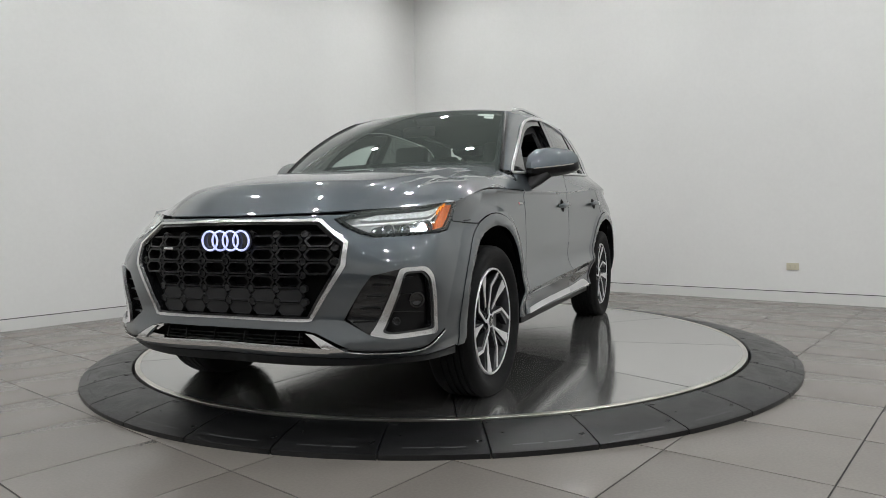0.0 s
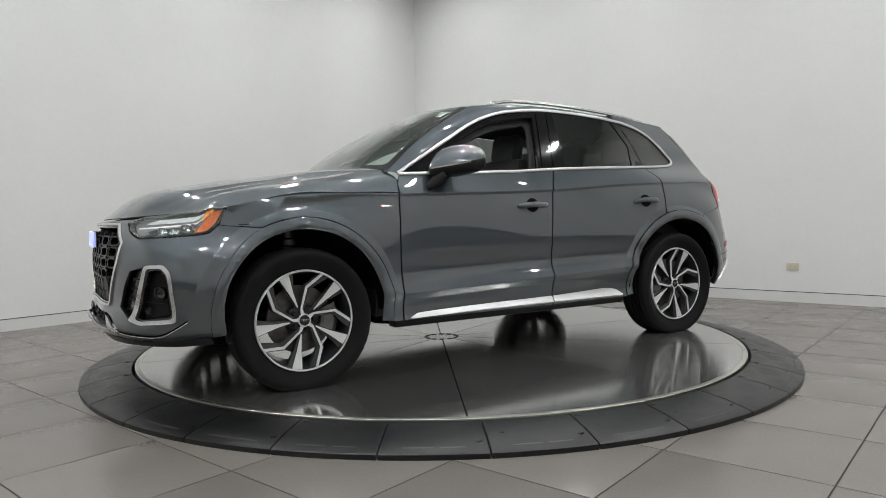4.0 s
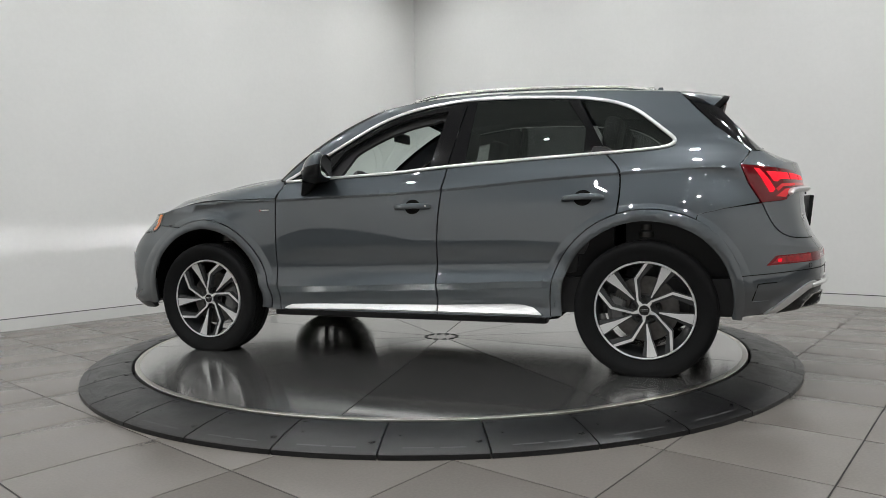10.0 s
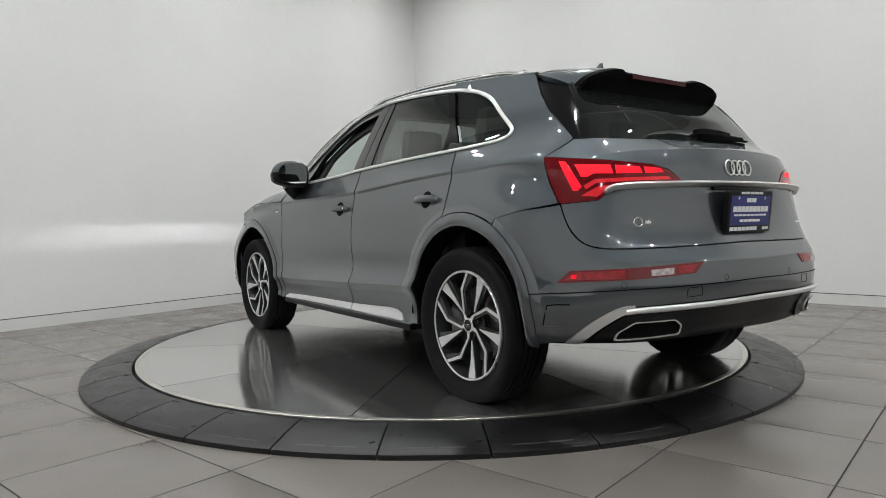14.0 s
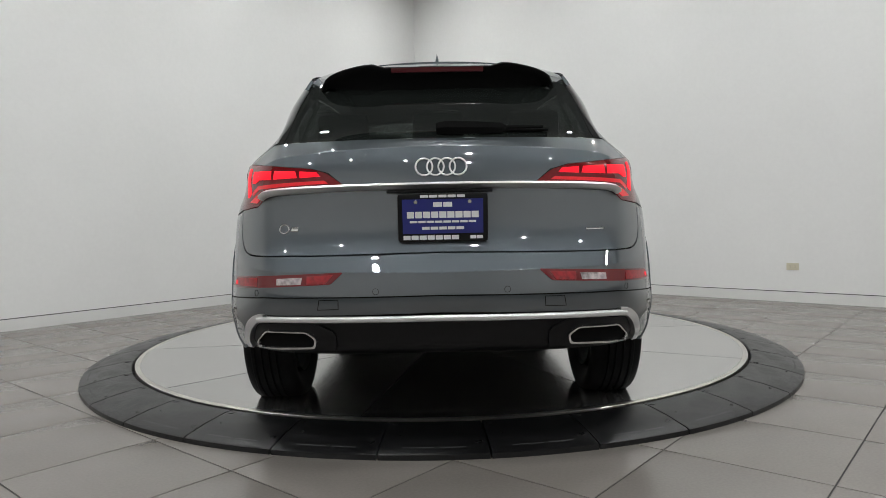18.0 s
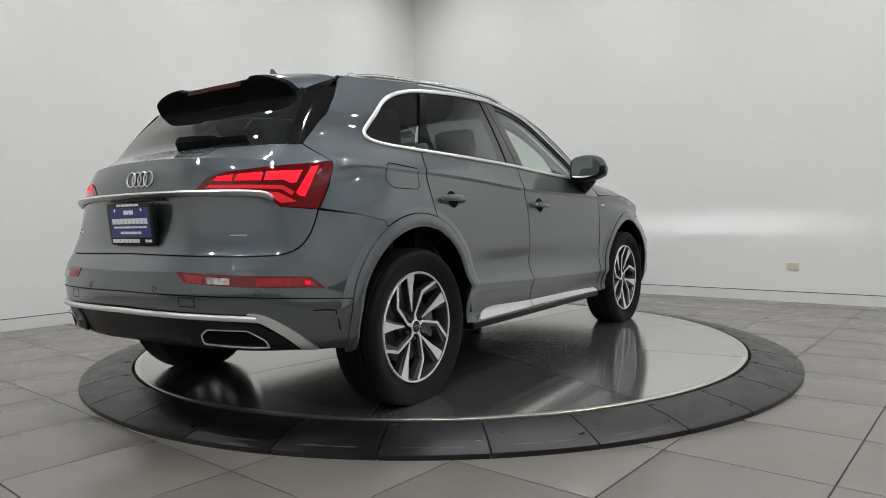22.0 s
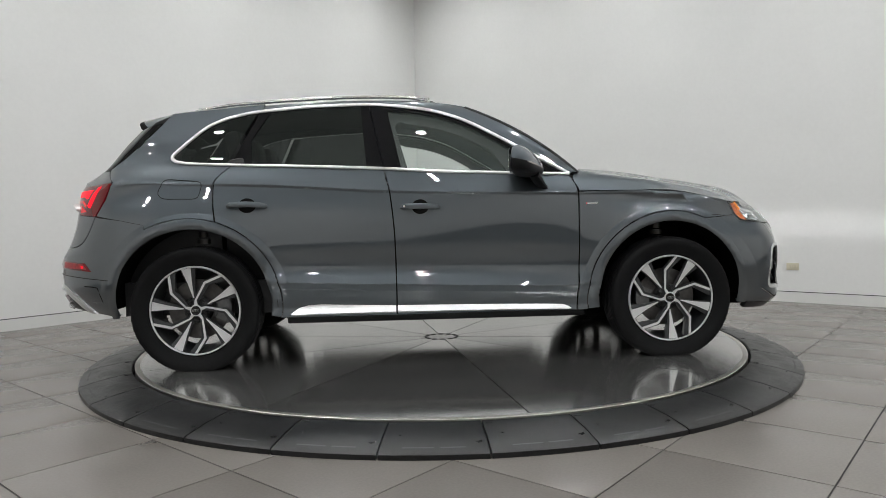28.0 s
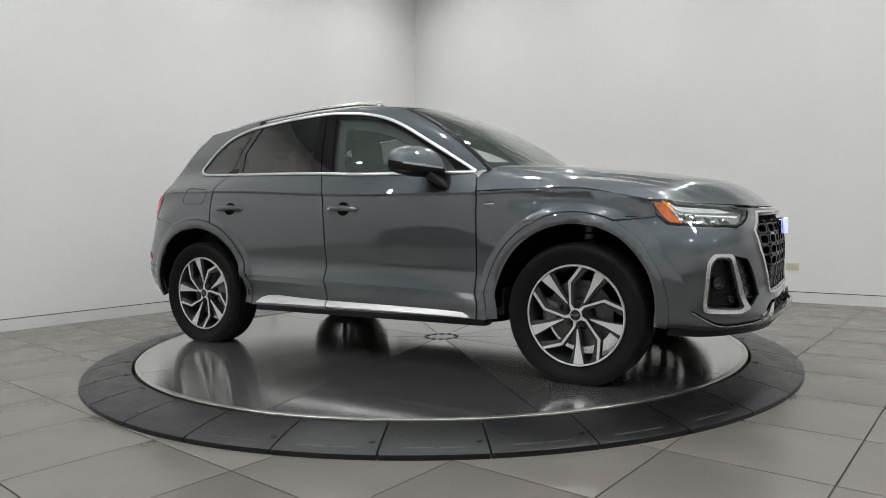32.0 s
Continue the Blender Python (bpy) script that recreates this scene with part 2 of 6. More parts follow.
def build_outlet(m, plate=None, words="small cream plastic power outlet mounted sideways on white wall", tall=1.0):
    plate = plate or M_CREAM
    ob = new("wall_outlet")
    ob.matrix_world = m
    tagged(ob, words, "outlet", "wall outlets")
    bm = bmesh.new()
    prism(bm, [(-0.058, -0.036 * tall ** 2), (0.058, -0.036 * tall ** 2), (0.058, 0.036 * tall ** 2), (-0.058, 0.036 * tall ** 2)], 0, 0.007, 0.003)
    part("cover_plate", bm, plate, ob)
    for x in (-0.022, 0.022):
        bm = bmesh.new()
        prism(bm, [(x + 0.015 * math.cos(k * math.pi / 8), 0.017 * math.sin(k * math.pi / 8)) for k in range(16)], 0.007, 0.009, 0.0005)
        socket = part("socket", bm, plate, ob)
        for y, w in ((0.006, 0.004), (-0.006, 0.004)):
            bm = bmesh.new()
            box(bm, x - w, x + w, y - 0.0012, y + 0.0012, 0.0088, 0.0096)
            part("slot", bm, M_BLACK, socket, smooth=0)
    return ob


# On the east wall the plate's face looks along -u.
ON_EAST = pose(WALL_U, 0, 0, 90, 0, -90)
ON_NORTH = pose(0, WALL_V, 0, 90, 0, 0)
OUTLET_E = (-1.458, 0.284)
build_outlet(ROOM @ pose(WALL_U, OUTLET_E[0], OUTLET_E[1]) @ pose(0, 0, 0, 90, 0, -90))
build_outlet(ROOM @ pose(0.815, WALL_V, 0.275) @ pose(0, 0, 0, 90, 0, 0), M_WHITEPLATE, "small white square double power outlet on white wall", 1.25)


def build_spigot(m):
    ob = new("wall_spigot")
    ob.matrix_world = m
    tagged(ob, "short dark metal pipe stub on a white wall flange", "pipe stub")
    bm = bmesh.new()
    lathe(bm, [(0, 0.004), (0.042, 0.004), (0.046, 0.0), (0.046, -0.002)], 24)
    part("wall_flange", bm, M_WHITEPLATE, ob)
    bm = bmesh.new()
    lathe(bm, [(0.018, 0.0), (0.018, 0.06), (0.024, 0.06), (0.024, 0.085), (0.0, 0.085)], 16)
    part("pipe", bm, M_BOLT, ob, "dark metal pipe end")


build_spigot(ROOM @ pose(1.165, WALL_V, 0.325) @ pose(0, 0, 0, 90, 0, 0))


def build_downlights():
    first = None
    for u in [WALL_U - 1.2 - 2.2 * i for i in range(5)]:
        for v in [WALL_V - 1.2 - 2.2 * i for i in range(5)]:
            m = ROOM @ pose(u, v, CEIL_Z, 180, 0, 0)
            if first:
                copy_thing(first, m)
                continue
            first = new("ceiling_downlight")
            first.matrix_world = m
            tagged(first, "round white recessed ceiling downlight, switched on", "downlight", "ceiling downlights")
            bm = bmesh.new()
            lathe(bm, [(0.072, -0.002), (0.072, 0.024), (0.092, 0.022), (0.095, -0.002)], 24)
            part("trim_ring", bm, M_LAMPRIM, first)
            bm = bmesh.new()
            disc(bm, 0.070, 0.004, 20)
            part("lens", bm, M_LAMP, first, "glowing lens")


build_downlights()


# ---- turntable ----
R_DISC, R_RING0, R_RING1 = 2.030, 2.045, 2.325
PLATES = 33


def build_ring():
    ring = new("turntable_ring")
    tagged(ring, "black rubber ramp ring of plates round the turntable", "ramp ring")
    step = 2 * math.pi / PLATES
    half = step / 2 - 0.0016
    first = None
    for k in range(PLATES):
        a = math.radians(-96.4) + (k + 0.5) * step
        if first is None:
            bm = bmesh.new()
            rows = []
            prof = [(R_RING0, FLOOR_Z), (R_RING0, TABLE_Z - 0.010), (R_RING0 + 0.006, TABLE_Z - 0.003), (R_RING0 + 0.05, TABLE_Z - 0.004), (R_RING0 + 0.16, -0.030), (R_RING1 - 0.012, FLOOR_Z + 0.026),
                    (R_RING1, FLOOR_Z + 0.020), (R_RING1 + 0.002, FLOOR_Z)]
            N = 6
            for i in range(N + 1):
                t = -half + 2 * half * i / N
                rows.append([bm.verts.new((r * math.cos(t), r * math.sin(t), z)) for r, z in prof])
            for i in range(N):
                for j in range(len(prof) - 1):
                    bm.faces.new((rows[i][j], rows[i][j + 1], rows[i + 1][j + 1], rows[i + 1][j]))
            bm.faces.new(rows[0])
            bm.faces.new(rows[-1][::-1])
            plate_mesh = mesh_of("plate", bm, M_RUBBER, 0.5)
            bm = bmesh.new()
            lathe(bm, [(0.004, 0.0), (0.014, 0.0), (0.016, -0.004), (0.004, -0.004)], 12, pose(R_RING0 + 0.035, 0, TABLE_Z - 0.0015) @ Matrix.Identity(4))
            disc(bm, 0.010, TABLE_Z - 0.0012, 10, pose(R_RING0 + 0.035, 0, 0))
            bolt_mesh = mesh_of("bolt", bm, M_BOLT)
            bm = bmesh.new()
            for t0, t1 in ((-0.055, 0.0), (0.01, 0.055)):
                p = [(R_RING1 - 0.050, t0), (R_RING1 - 0.042, t0), (R_RING1 - 0.042, t1), (R_RING1 - 0.050, t1)]
                zz = lambda r: -0.030 + (FLOOR_Z + 0.026 + 0.030) * (r - R_RING0 - 0.16) / (R_RING1 - 0.012 - R_RING0 - 0.16) + 0.0006
                bm.faces.new([bm.verts.new((r * math.cos(t), r * math.sin(t), zz(r))) for r, t in p])
            mark_mesh = mesh_of("moulded_mark", bm, M_RUBBER_MARK, 0)
            first = True
        p = new("plate", plate_mesh)
        p.parent = ring
        p.matrix_basis = Matrix.Rotation(a, 4, "Z")
        b = new("bolt", bolt_mesh)
        b.parent = p
        b.matrix_basis = Matrix.Rotation(-half + 0.012, 4, "Z")
        b = new("moulded_mark", mark_mesh)
        b.parent = p
    return ring


build_ring()

# Black sheet put in as the shade below the gap between ring and disc.
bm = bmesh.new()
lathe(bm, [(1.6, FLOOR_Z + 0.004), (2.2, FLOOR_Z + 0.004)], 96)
tagged(part("edge_gap_sheet", bm, M_BLACK, None, smooth=0), "black sheet put in as shade under the turntable's edge", kind="structure")

SECTORS = 10


def build_disc():
    table = new("turntable")
    tagged(table, "round brushed steel turntable of sector plates, smeared and dusty", "turntable")
    step = 2 * math.pi / SECTORS
    bm = bmesh.new()
    N = 14
    h = step / 2
    top = [(0.128 * math.cos(-h + 2 * h * i / 6), 0.128 * math.sin(-h + 2 * h * i / 6)) for i in range(7)][::-1]
    out = [((R_DISC - 0.03) * math.cos(-h + 2 * h * i / N), (R_DISC - 0.03) * math.sin(-h + 2 * h * i / N)) for i in range(N + 1)]
    g = 0.0036
    shape = []
    for x, y in out + top:
        a = math.atan2(y, x)
        # an even dark joint beside each plate
        shape.append((x, y - g if a > h - 1e-6 else y + g if a < -h + 1e-6 else y))
    prism(bm, shape, TABLE_Z - 0.012, TABLE_Z)
    sector = mesh_of("sector_plate", bm, M_STEEL, 0.3)
    for k in range(SECTORS):
        s = new("sector_plate", sector)
        s.parent = table
        s.matrix_basis = Matrix.Rotation((k + 0.5) * step + math.radians(25.7), 4, "Z")
    bm = bmesh.new()
    lathe(bm, [(R_DISC - 0.029, TABLE_Z - 0.05), (R_DISC - 0.029, TABLE_Z), (R_DISC - 0.002, TABLE_Z + 0.0), (R_DISC, TABLE_Z - 0.002), (R_DISC, TABLE_Z - 0.05)], 160)
    part("rim", bm, M_STEELRIM, table, "pale steel edge band")
    bm = bmesh.new()
    disc(bm, 0.125, TABLE_Z - 0.012, 48, h=0.0115)
    hub = part("hub_plate", bm, M_STEEL, table, "round steel centre plate with bolt holes", 0.3)
    bm = bmesh.new()
    box(bm, -0.008, 0.008, -0.017, 0.017, TABLE_Z - 0.0004, TABLE_Z + 0.0035, 0.001)
    bolt = mesh_of("hub_bolt", bm, M_BOLT, 0.3)
    for k in range(12):
        a = 2 * math.pi * k / 12
        b = new("hub_bolt", bolt)
        b.parent = hub
        b.matrix_basis = Matrix.Rotation(a, 4, "Z") @ pose(0.112, 0, 0)
    return table


TABLE = build_disc()


# ---- car body surface ----
# Feature lines of the body's left side from the front's middle round to the rear's middle. s runs along the side as -x, and
# unrolls the front and the rear. Each line: x at the four front and four rear stations, y at all, z at all.
S_AT = np.array([-2.9, -2.5, -2.25, -2.05, -1.85, -1.41, -0.8, 0.3, 1.0, 1.41, 1.85, 2.1, 2.35, 2.6, 2.95])
LINES = [
    ("bottom", (2.24, 2.22, 2.13, 2.01), (-2.02, -2.14, -2.205, -2.225),
     (0, .40, .63, .79, .872, .905, .880, .885, .886, .905, .87, .76, .62, .38, 0), (.25, .25, .25, .255, .262, .27, .272, .272, .28, .29, .30, .31, .305, .30, .30)),
    ("low", (2.30, 2.285, 2.205, 2.075), (-2.045, -2.205, -2.285, -2.305),
     (0, .40, .65, .835, .900, .925, .872, .871, .876, .925, .90, .80, .66, .40, 0), (.335, .335, .335, .335, .34, .34, .34, .34, .34, .35, .36, .37, .36, .35, .35)),
    ("crease", (2.275, 2.26, 2.185, 2.06), (-2.055, -2.228, -2.312, -2.335),
     (0, .40, .655, .835, .905, .932, .905, .908, .915, .935, .912, .83, .67, .40, 0), (.44, .44, .44, .435, .43, .43, .434, .468, .488, .46, .45, .45, .44, .44, .44)),
    ("over_crease", (2.285, 2.265, 2.185, 2.06), (-2.055, -2.245, -2.325, -2.355),
     (0, .40, .665, .845, .905, .933, .888, .877, .898, .936, .908, .832, .67, .40, 0), (.55, .55, .55, .54, .53, .53, .51, .53, .545, .545, .55, .57, .56, .555, .55)),
    ("middle", (2.285, 2.262, 2.175, 2.045), (-2.05, -2.235, -2.312, -2.342),
     (0, .40, .66, .83, .885, .925, .889, .880, .897, .932, .902, .824, .665, .40, 0), (.70, .70, .70, .70, .70, .70, .70, .70, .70, .70, .69, .68, .66, .655, .65)),
    ("upper", (2.270, 2.235, 2.125, 1.985), (-2.05, -2.195, -2.265, -2.292),
     (0, .40, .63, .785, .838, .900, .888, .873, .885, .908, .885, .80, .66, .40, 0), (.80, .80, .805, .815, .83, .86, .87, .89, .90, .90, .87, .78, .74, .73, .725)),
    ("shoulder", (2.245, 2.195, 2.06, 1.92), (-2.02, -2.125, -2.205, -2.235),
     (0, .40, .60, .760, .832, .878, .886, .863, .862, .864, .832, .765, .635, .40, 0), (.86, .865, .875, .89, .915, .975, .988, 1.018, 1.062, 1.075, 1.072, 1.02, 1.045, 1.06, 1.07)),
    ("over_shoulder", (2.21, 2.15, 2.02, 1.88), (-2.00, -2.10, -2.185, -2.215),
     (0, .39, .58, .735, .812, .860, .872, .855, .852, .852, .819, .75, .625, .395, 0), (.885, .89, .90, .915, .935, .995, 1.010, 1.040, 1.084, 1.096, 1.093, 1.07, 1.10, 1.115, 1.125)),
    ("belt", (2.0, 1.97, 1.90, 1.80), (-1.95, -2.01, -2.055, -2.075),
     (0, .36, .54, .66, .72, .77, .803, .825, .787, .742, .698, .668, .582, .37, 0), (.95, .95, .96, .97, 1.0, 1.06, 1.10, 1.148, 1.18, 1.205, 1.205, 1.18, 1.175, 1.175, 1.175)),
    ("glass", (1.8, 1.78, 1.72, 1.66), (-1.85, -1.87, -1.885, -1.89),
     (0, .32, .48, .56, .60, .66, .70, .744, .722, .686, .640, .608, .532, .35, 0), (1.1, 1.1, 1.12, 1.15, 1.2, 1.25, 1.30, 1.35, 1.36, 1.36, 1.35, 1.34, 1.335, 1.335, 1.335)),
    ("cant", (1.6, 1.58, 1.54, 1.5), (-1.73, -1.715, -1.695, -1.685),
     (0, .28, .4, .44, .46, .50, .565, .638, .642, .612, .568, .538, .485, .33, 0), (1.3, 1.3, 1.33, 1.36, 1.4, 1.46, 1.52, 1.57, 1.545, 1.515, 1.485, 1.49, 1.50, 1.505, 1.51)),
]


def with_undercut(lines):
    """Adds the slight hollow just under the shoulder line, which draws it as a dark edge."""
    out = []
    for i, (name, fx, rx, y, z) in enumerate(lines):
        if name == "crease":
            # the lower door turns under its crease, then drops straight
            _, ux, vx, uy, uz = lines[i - 1]
            mix = lambda a, b, w: tuple(p + (q - p) * w for p, q in zip(a, b))
            ny, nz = list(mix(uy, y, .5)), list(mix(uz, z, .5))
            for k in range(6, 9):
                ny[k], nz[k] = y[k] - .020, z[k] - .040
            out.append(("under_crease", mix(ux, fx, .5), mix(vx, rx, .5), tuple(ny), tuple(nz)))
        if name == "shoulder":
            _, ux, vx, uy, uz = lines[i - 1]
            mix = lambda a, b, w: tuple(p + (q - p) * w for p, q in zip(a, b))
            ny, nz = list(mix(uy, y, .8)), list(mix(uz, z, .8))
            for k in range(5, 11):
                ny[k], nz[k] = y[k] - (.0062, .0065, .0065, .0065, .0025, .0015)[k - 5], z[k] - .014
            out.append(("under_shoulder", mix(ux, fx, .8), mix(vx, rx, .8), tuple(ny), tuple(nz)))
        out.append((name, fx, rx, y, z))
    return out


LINES = with_undercut(LINES)


def blend_slopes(t, f):
    """Smooth slopes along axis 0 for unevenly spaced rows."""
    h = np.diff(t, axis=0)
    d = np.diff(f, axis=0) / h
    m = np.empty_like(f)
    m[1:-1] = (d[:-1] * h[1:] + d[1:] * h[:-1]) / (h[1:] + h[:-1])
    m[0], m[-1] = d[0], d[-1]
    return m


def hermite(t, f, m, i, u):
    """Value at u in the span i; t, f, m hold one column for each u, or one for all."""
    c = np.arange(len(u))
    pick = (lambda a: a[i, c]) if t.ndim == 2 else (lambda a: a[i])
    pick1 = (lambda a: a[i + 1, c]) if t.ndim == 2 else (lambda a: a[i + 1])
    h = pick1(t) - pick(t)
    x = (u - pick(t)) / h
    return ((2 * x**3 - 3 * x**2 + 1) * pick(f) + (x**3 - 2 * x**2 + x) * h * pick(m) + (-2 * x**3 + 3 * x**2) * pick1(f) + (x**3 - x**2) * h * pick1(m))


def natural(t, f):
    """Slopes of a smooth curve through unevenly spaced points."""
    h, d = np.diff(t), np.diff(f) / np.diff(t)
    m = np.empty_like(f)
    m[1:-1] = (d[:-1] * h[1:] + d[1:] * h[:-1]) / (h[1:] + h[:-1])
    m[0], m[-1] = d[0], d[-1]
    return m


def line_table():
    s = np.concatenate([[-3.3], S_AT, [3.3]])
    table = []
    for name, fx, rx, y, z in LINES:
        x = np.concatenate([[fx[1]], fx, -S_AT[4:11], rx, [rx[2]]])
        y = np.concatenate([[-y[1]], y, [-y[-2]]])
        z = np.concatenate([[z[1]], z, [z[-2]]])
        table.append([(f, natural(s, f)) for f in (x, y, z)])
    return s, table


S_KNOTS, LINE_TABLE = line_table()


# Lines that are true edges, with the stretch of s over which they are sharp, and over which they fade.
EDGES = {"crease": (-.80, .86, .10), "under_crease": (-.80, .86, .10), "shoulder": (-1.00, 1.55, .30), "under_shoulder": (-1.00, 1.55, .30), "over_shoulder": (2.12, 3.2, .15), "middle": (2.05, 3.2, .12)}
LINE_NAMES = [row[0] for row in LINES]


ARCH_EDGE = .553


def line_z(name, s):
    s = np.asarray(s, float)
    i = np.clip(np.searchsorted(S_KNOTS, s) - 1, 0, len(S_KNOTS) - 2)
    return hermite(S_KNOTS, *LINE_TABLE[LINE_NAMES.index(name)][2], i, s)


def surf(s, z):
    """Points of the left body side at s and height z: an array of x, y, z."""
    s, z = np.atleast_1d(np.asarray(s, float)), np.atleast_1d(np.asarray(z, float))
    i = np.clip(np.searchsorted(S_KNOTS, s) - 1, 0, len(S_KNOTS) - 2)
    g = [np.array([hermite(S_KNOTS, *row[c], i, s) for row in LINE_TABLE]) for c in range(3)]
    Z = np.maximum.accumulate(g[2] + np.arange(len(LINES))[:, None] * 1e-5, axis=0)
    k = np.clip((Z <= z[None]).sum(0) - 1, 0, len(LINES) - 2)
    zz = np.clip(z, Z[0] - 0.05, Z[-1] + 0.1)
    c = np.arange(len(s))
    out = []
    h = Z[k + 1, c] - Z[k, c]
    x = (zz - Z[k, c]) / h
    for f in g[:2]:
        m = blend_slopes(Z, f)
        d = np.diff(f, axis=0) / np.diff(Z, axis=0)
        up, down = m.copy(), m.copy()
        for name, (a, b, fade) in EDGES.items():
            j = LINE_NAMES.index(name)
            w = np.clip(np.minimum(s - a + fade, b + fade - s) / fade, 0, 1)
            up[j], down[j] = m[j] + (d[j] - m[j]) * w, m[j] + (d[j - 1] - m[j]) * w
        out.append((2 * x**3 - 3 * x**2 + 1) * f[k, c] + (x**3 - 2 * x**2 + x) * h * up[k, c] + (-2 * x**3 + 3 * x**2) * f[k + 1, c] + (x**3 - x**2) * h * down[k + 1, c])
    # the skin swells towards the wheel arches, with a clear edge where the swelling starts
    for c in (-1.41, 1.41):
        rise = np.clip((ARCH_EDGE - np.hypot(s - c, z - .352)) / .036, 0, 1)
        out[1] = out[1] + .008 * rise * np.clip((z - .36) / .16, 0, 1)
    return np.stack([out[0], out[1], z], 1)


def normal_at(s, z):
    e = 0.004
    a = surf(np.asarray(s) + e, z) - surf(np.asarray(s) - e, z)
    e = 0.0015
    b = surf(s, np.asarray(z) + e) - surf(s, np.asarray(z) - e)
    n = np.cross(a, b)
    return n / np.linalg.norm(n, axis=1)[:, None]


# ---- car materials ----
M_PAINT = mat("metallic_grey_paint", (0.083, 0.097, 0.108), 0.46, metal=0.96, coat=1.0, coat_rough=0.003, coat_ior=1.95, grain=0.02, grain_scale=900)
M_CHROME = mat("satin_silver", (0.74, 0.74, 0.74), 0.26, metal=1.0)
M_BRIGHT = mat("bright_chrome", (0.82, 0.82, 0.82), 0.10, metal=1.0)
M_GLOSS = mat("gloss_black", (0.008, 0.008, 0.009), 0.08, coat=0.6)
M_PLASTIC = mat("black_plastic", (0.005, 0.005, 0.0055), 0.36, spec=0.25, grain=0.1, grain_scale=300, bump=0.05, bump_scale=900)
M_DARKGREY = mat("dark_grey_plastic", (0.018, 0.0185, 0.020), 0.34, wear=0.05)
M_SHELL = mat("inner_shell_black", (0.003, 0.003, 0.003), 0.85, spec=0.1)
M_GLASS = glass_mat("clear_glass", (0.88, 0.95, 0.92), ior=1.8, haze=0.08)
M_GLASS_DARK = glass_mat("privacy_glass", (0.19, 0.205, 0.20), ior=1.85, haze=0.022)
M_GLASS_REAR = glass_mat("rear_privacy_glass", (0.065, 0.07, 0.07), ior=1.8, haze=0.014)
M_SCREEN = glass_mat("windscreen_glass", (0.80, 0.90, 0.86), ior=1.95, haze=0.07)
M_LENS = glass_mat("lamp_lens", (0.93, 0.94, 0.95), haze=0.05)
M_RED_LENS = mat("red_lens", (0.11, 0.003, 0.005), 0.06, coat=0.5, emit=(0.5, 0.0, 0.01), power=0.03)
M_RED_GLOW = mat("red_glow", (0.3, 0.006, 0.012), 0.4, spec=0.2, emit=(1.0, 0.004, 0.022), power=1.0)
M_RED_DIM = mat("red_dim", (0.40, 0.01, 0.02), 0.15, emit=(1.0, 0.012, 0.014), power=0.30, coat=0.6)
# A faint glow is added, so the amber reflector reads as lit.
M_AMBER = mat("amber_reflector", (0.75, 0.17, 0.03), 0.3, emit=(1.0, 0.22, 0.03), power=0.12, coat=0.5, grain=0.25, grain_scale=90)
M_HEAD = mat("headlamp_glow", (1, 1, 1), 0.3, emit=(0.93, 0.97, 1.0), power=14.0)
M_BEAM = mat("headlamp_beam", (1, 1, 1), 0.3, emit=(0.95, 0.98, 1.0), power=38000.0)
M_LAMPGREY = mat("lamp_inner_grey", (0.25, 0.255, 0.26), 0.38, metal=0.25, wear=0.1, wear_scale=30)
M_RING_GLOW = mat("badge_glow", (0.8, 0.82, 0.95), 0.3, emit=(0.40, 0.47, 1.0), power=0.72)
M_RED_DARK = mat("dark_red_lens", (0.05, 0.003, 0.005), 0.35, spec=0.2)
M_SATIN = mat("bright_satin_silver", (0.78, 0.78, 0.78), 0.36, metal=0.9)
# Reflector cells with a slight glow added to their colour.
M_RED_CELL = mat("red_reflector_cells", (0.20, 0.006, 0.010), 0.35, emit=(0.9, 0.008, 0.014), power=0.05, coat=0.3, grain=0.5, grain_scale=60)
M_REFLECT = mat("lamp_reflector", (0.55, 0.56, 0.57), 0.18, metal=1.0)
M_SEAT = mat("black_leather", (0.020, 0.020, 0.021), 0.48, bump=0.12, bump_scale=260, wear=0.1)
M_LINER = mat("dark_headliner", (0.045, 0.045, 0.046), 0.9)
M_TYRE = mat("tyre_rubber", (0.0062, 0.0062, 0.0066), 0.66, spec=0.16, grain=0.12, grain_scale=90, wear=0.15, wear_scale=9, bump=0.08, bump_scale=500)
M_ALLOY = mat("machined_alloy", (0.80, 0.80, 0.80), 0.42, metal=0.65, grain=0.04, grain_scale=200)
M_ALLOY_DARK = mat("dark_grey_alloy", (0.045, 0.047, 0.05), 0.30, metal=0.4, coat=0.6)
M_IRON = mat("brake_iron", (0.13, 0.125, 0.12), 0.42, metal=0.9, wear=0.25, wear_scale=20)
M_WHITE = mat("white_print", (0.78, 0.78, 0.78), 0.4)
M_BLUE = mat("blue_plate", (0.012, 0.018, 0.16), 0.35, coat=0.3, wear=0.05)
M_MIRROR = mat("mirror_glass", (0.85, 0.87, 0.88), 0.02, metal=1.0)
M_RED_MARK = mat("red_badge", (0.5, 0.01, 0.02), 0.3)
M_STICKER = mat("paper_sticker", (0.72, 0.75, 0.72), 0.6)
M_CLEARGREY = mat("clear_reversing_lens", (0.42, 0.36, 0.36), 0.25, coat=0.5, grain=0.6, grain_scale=45)

M_GRILLE = mat("grille_black", (0.005, 0.005, 0.0055), 0.30, spec=0.35)
M_GRILLE_PLATE = mat("grille_plate_grey", (0.020, 0.0205, 0.022), 0.42, spec=0.4)

CAR = new("car")
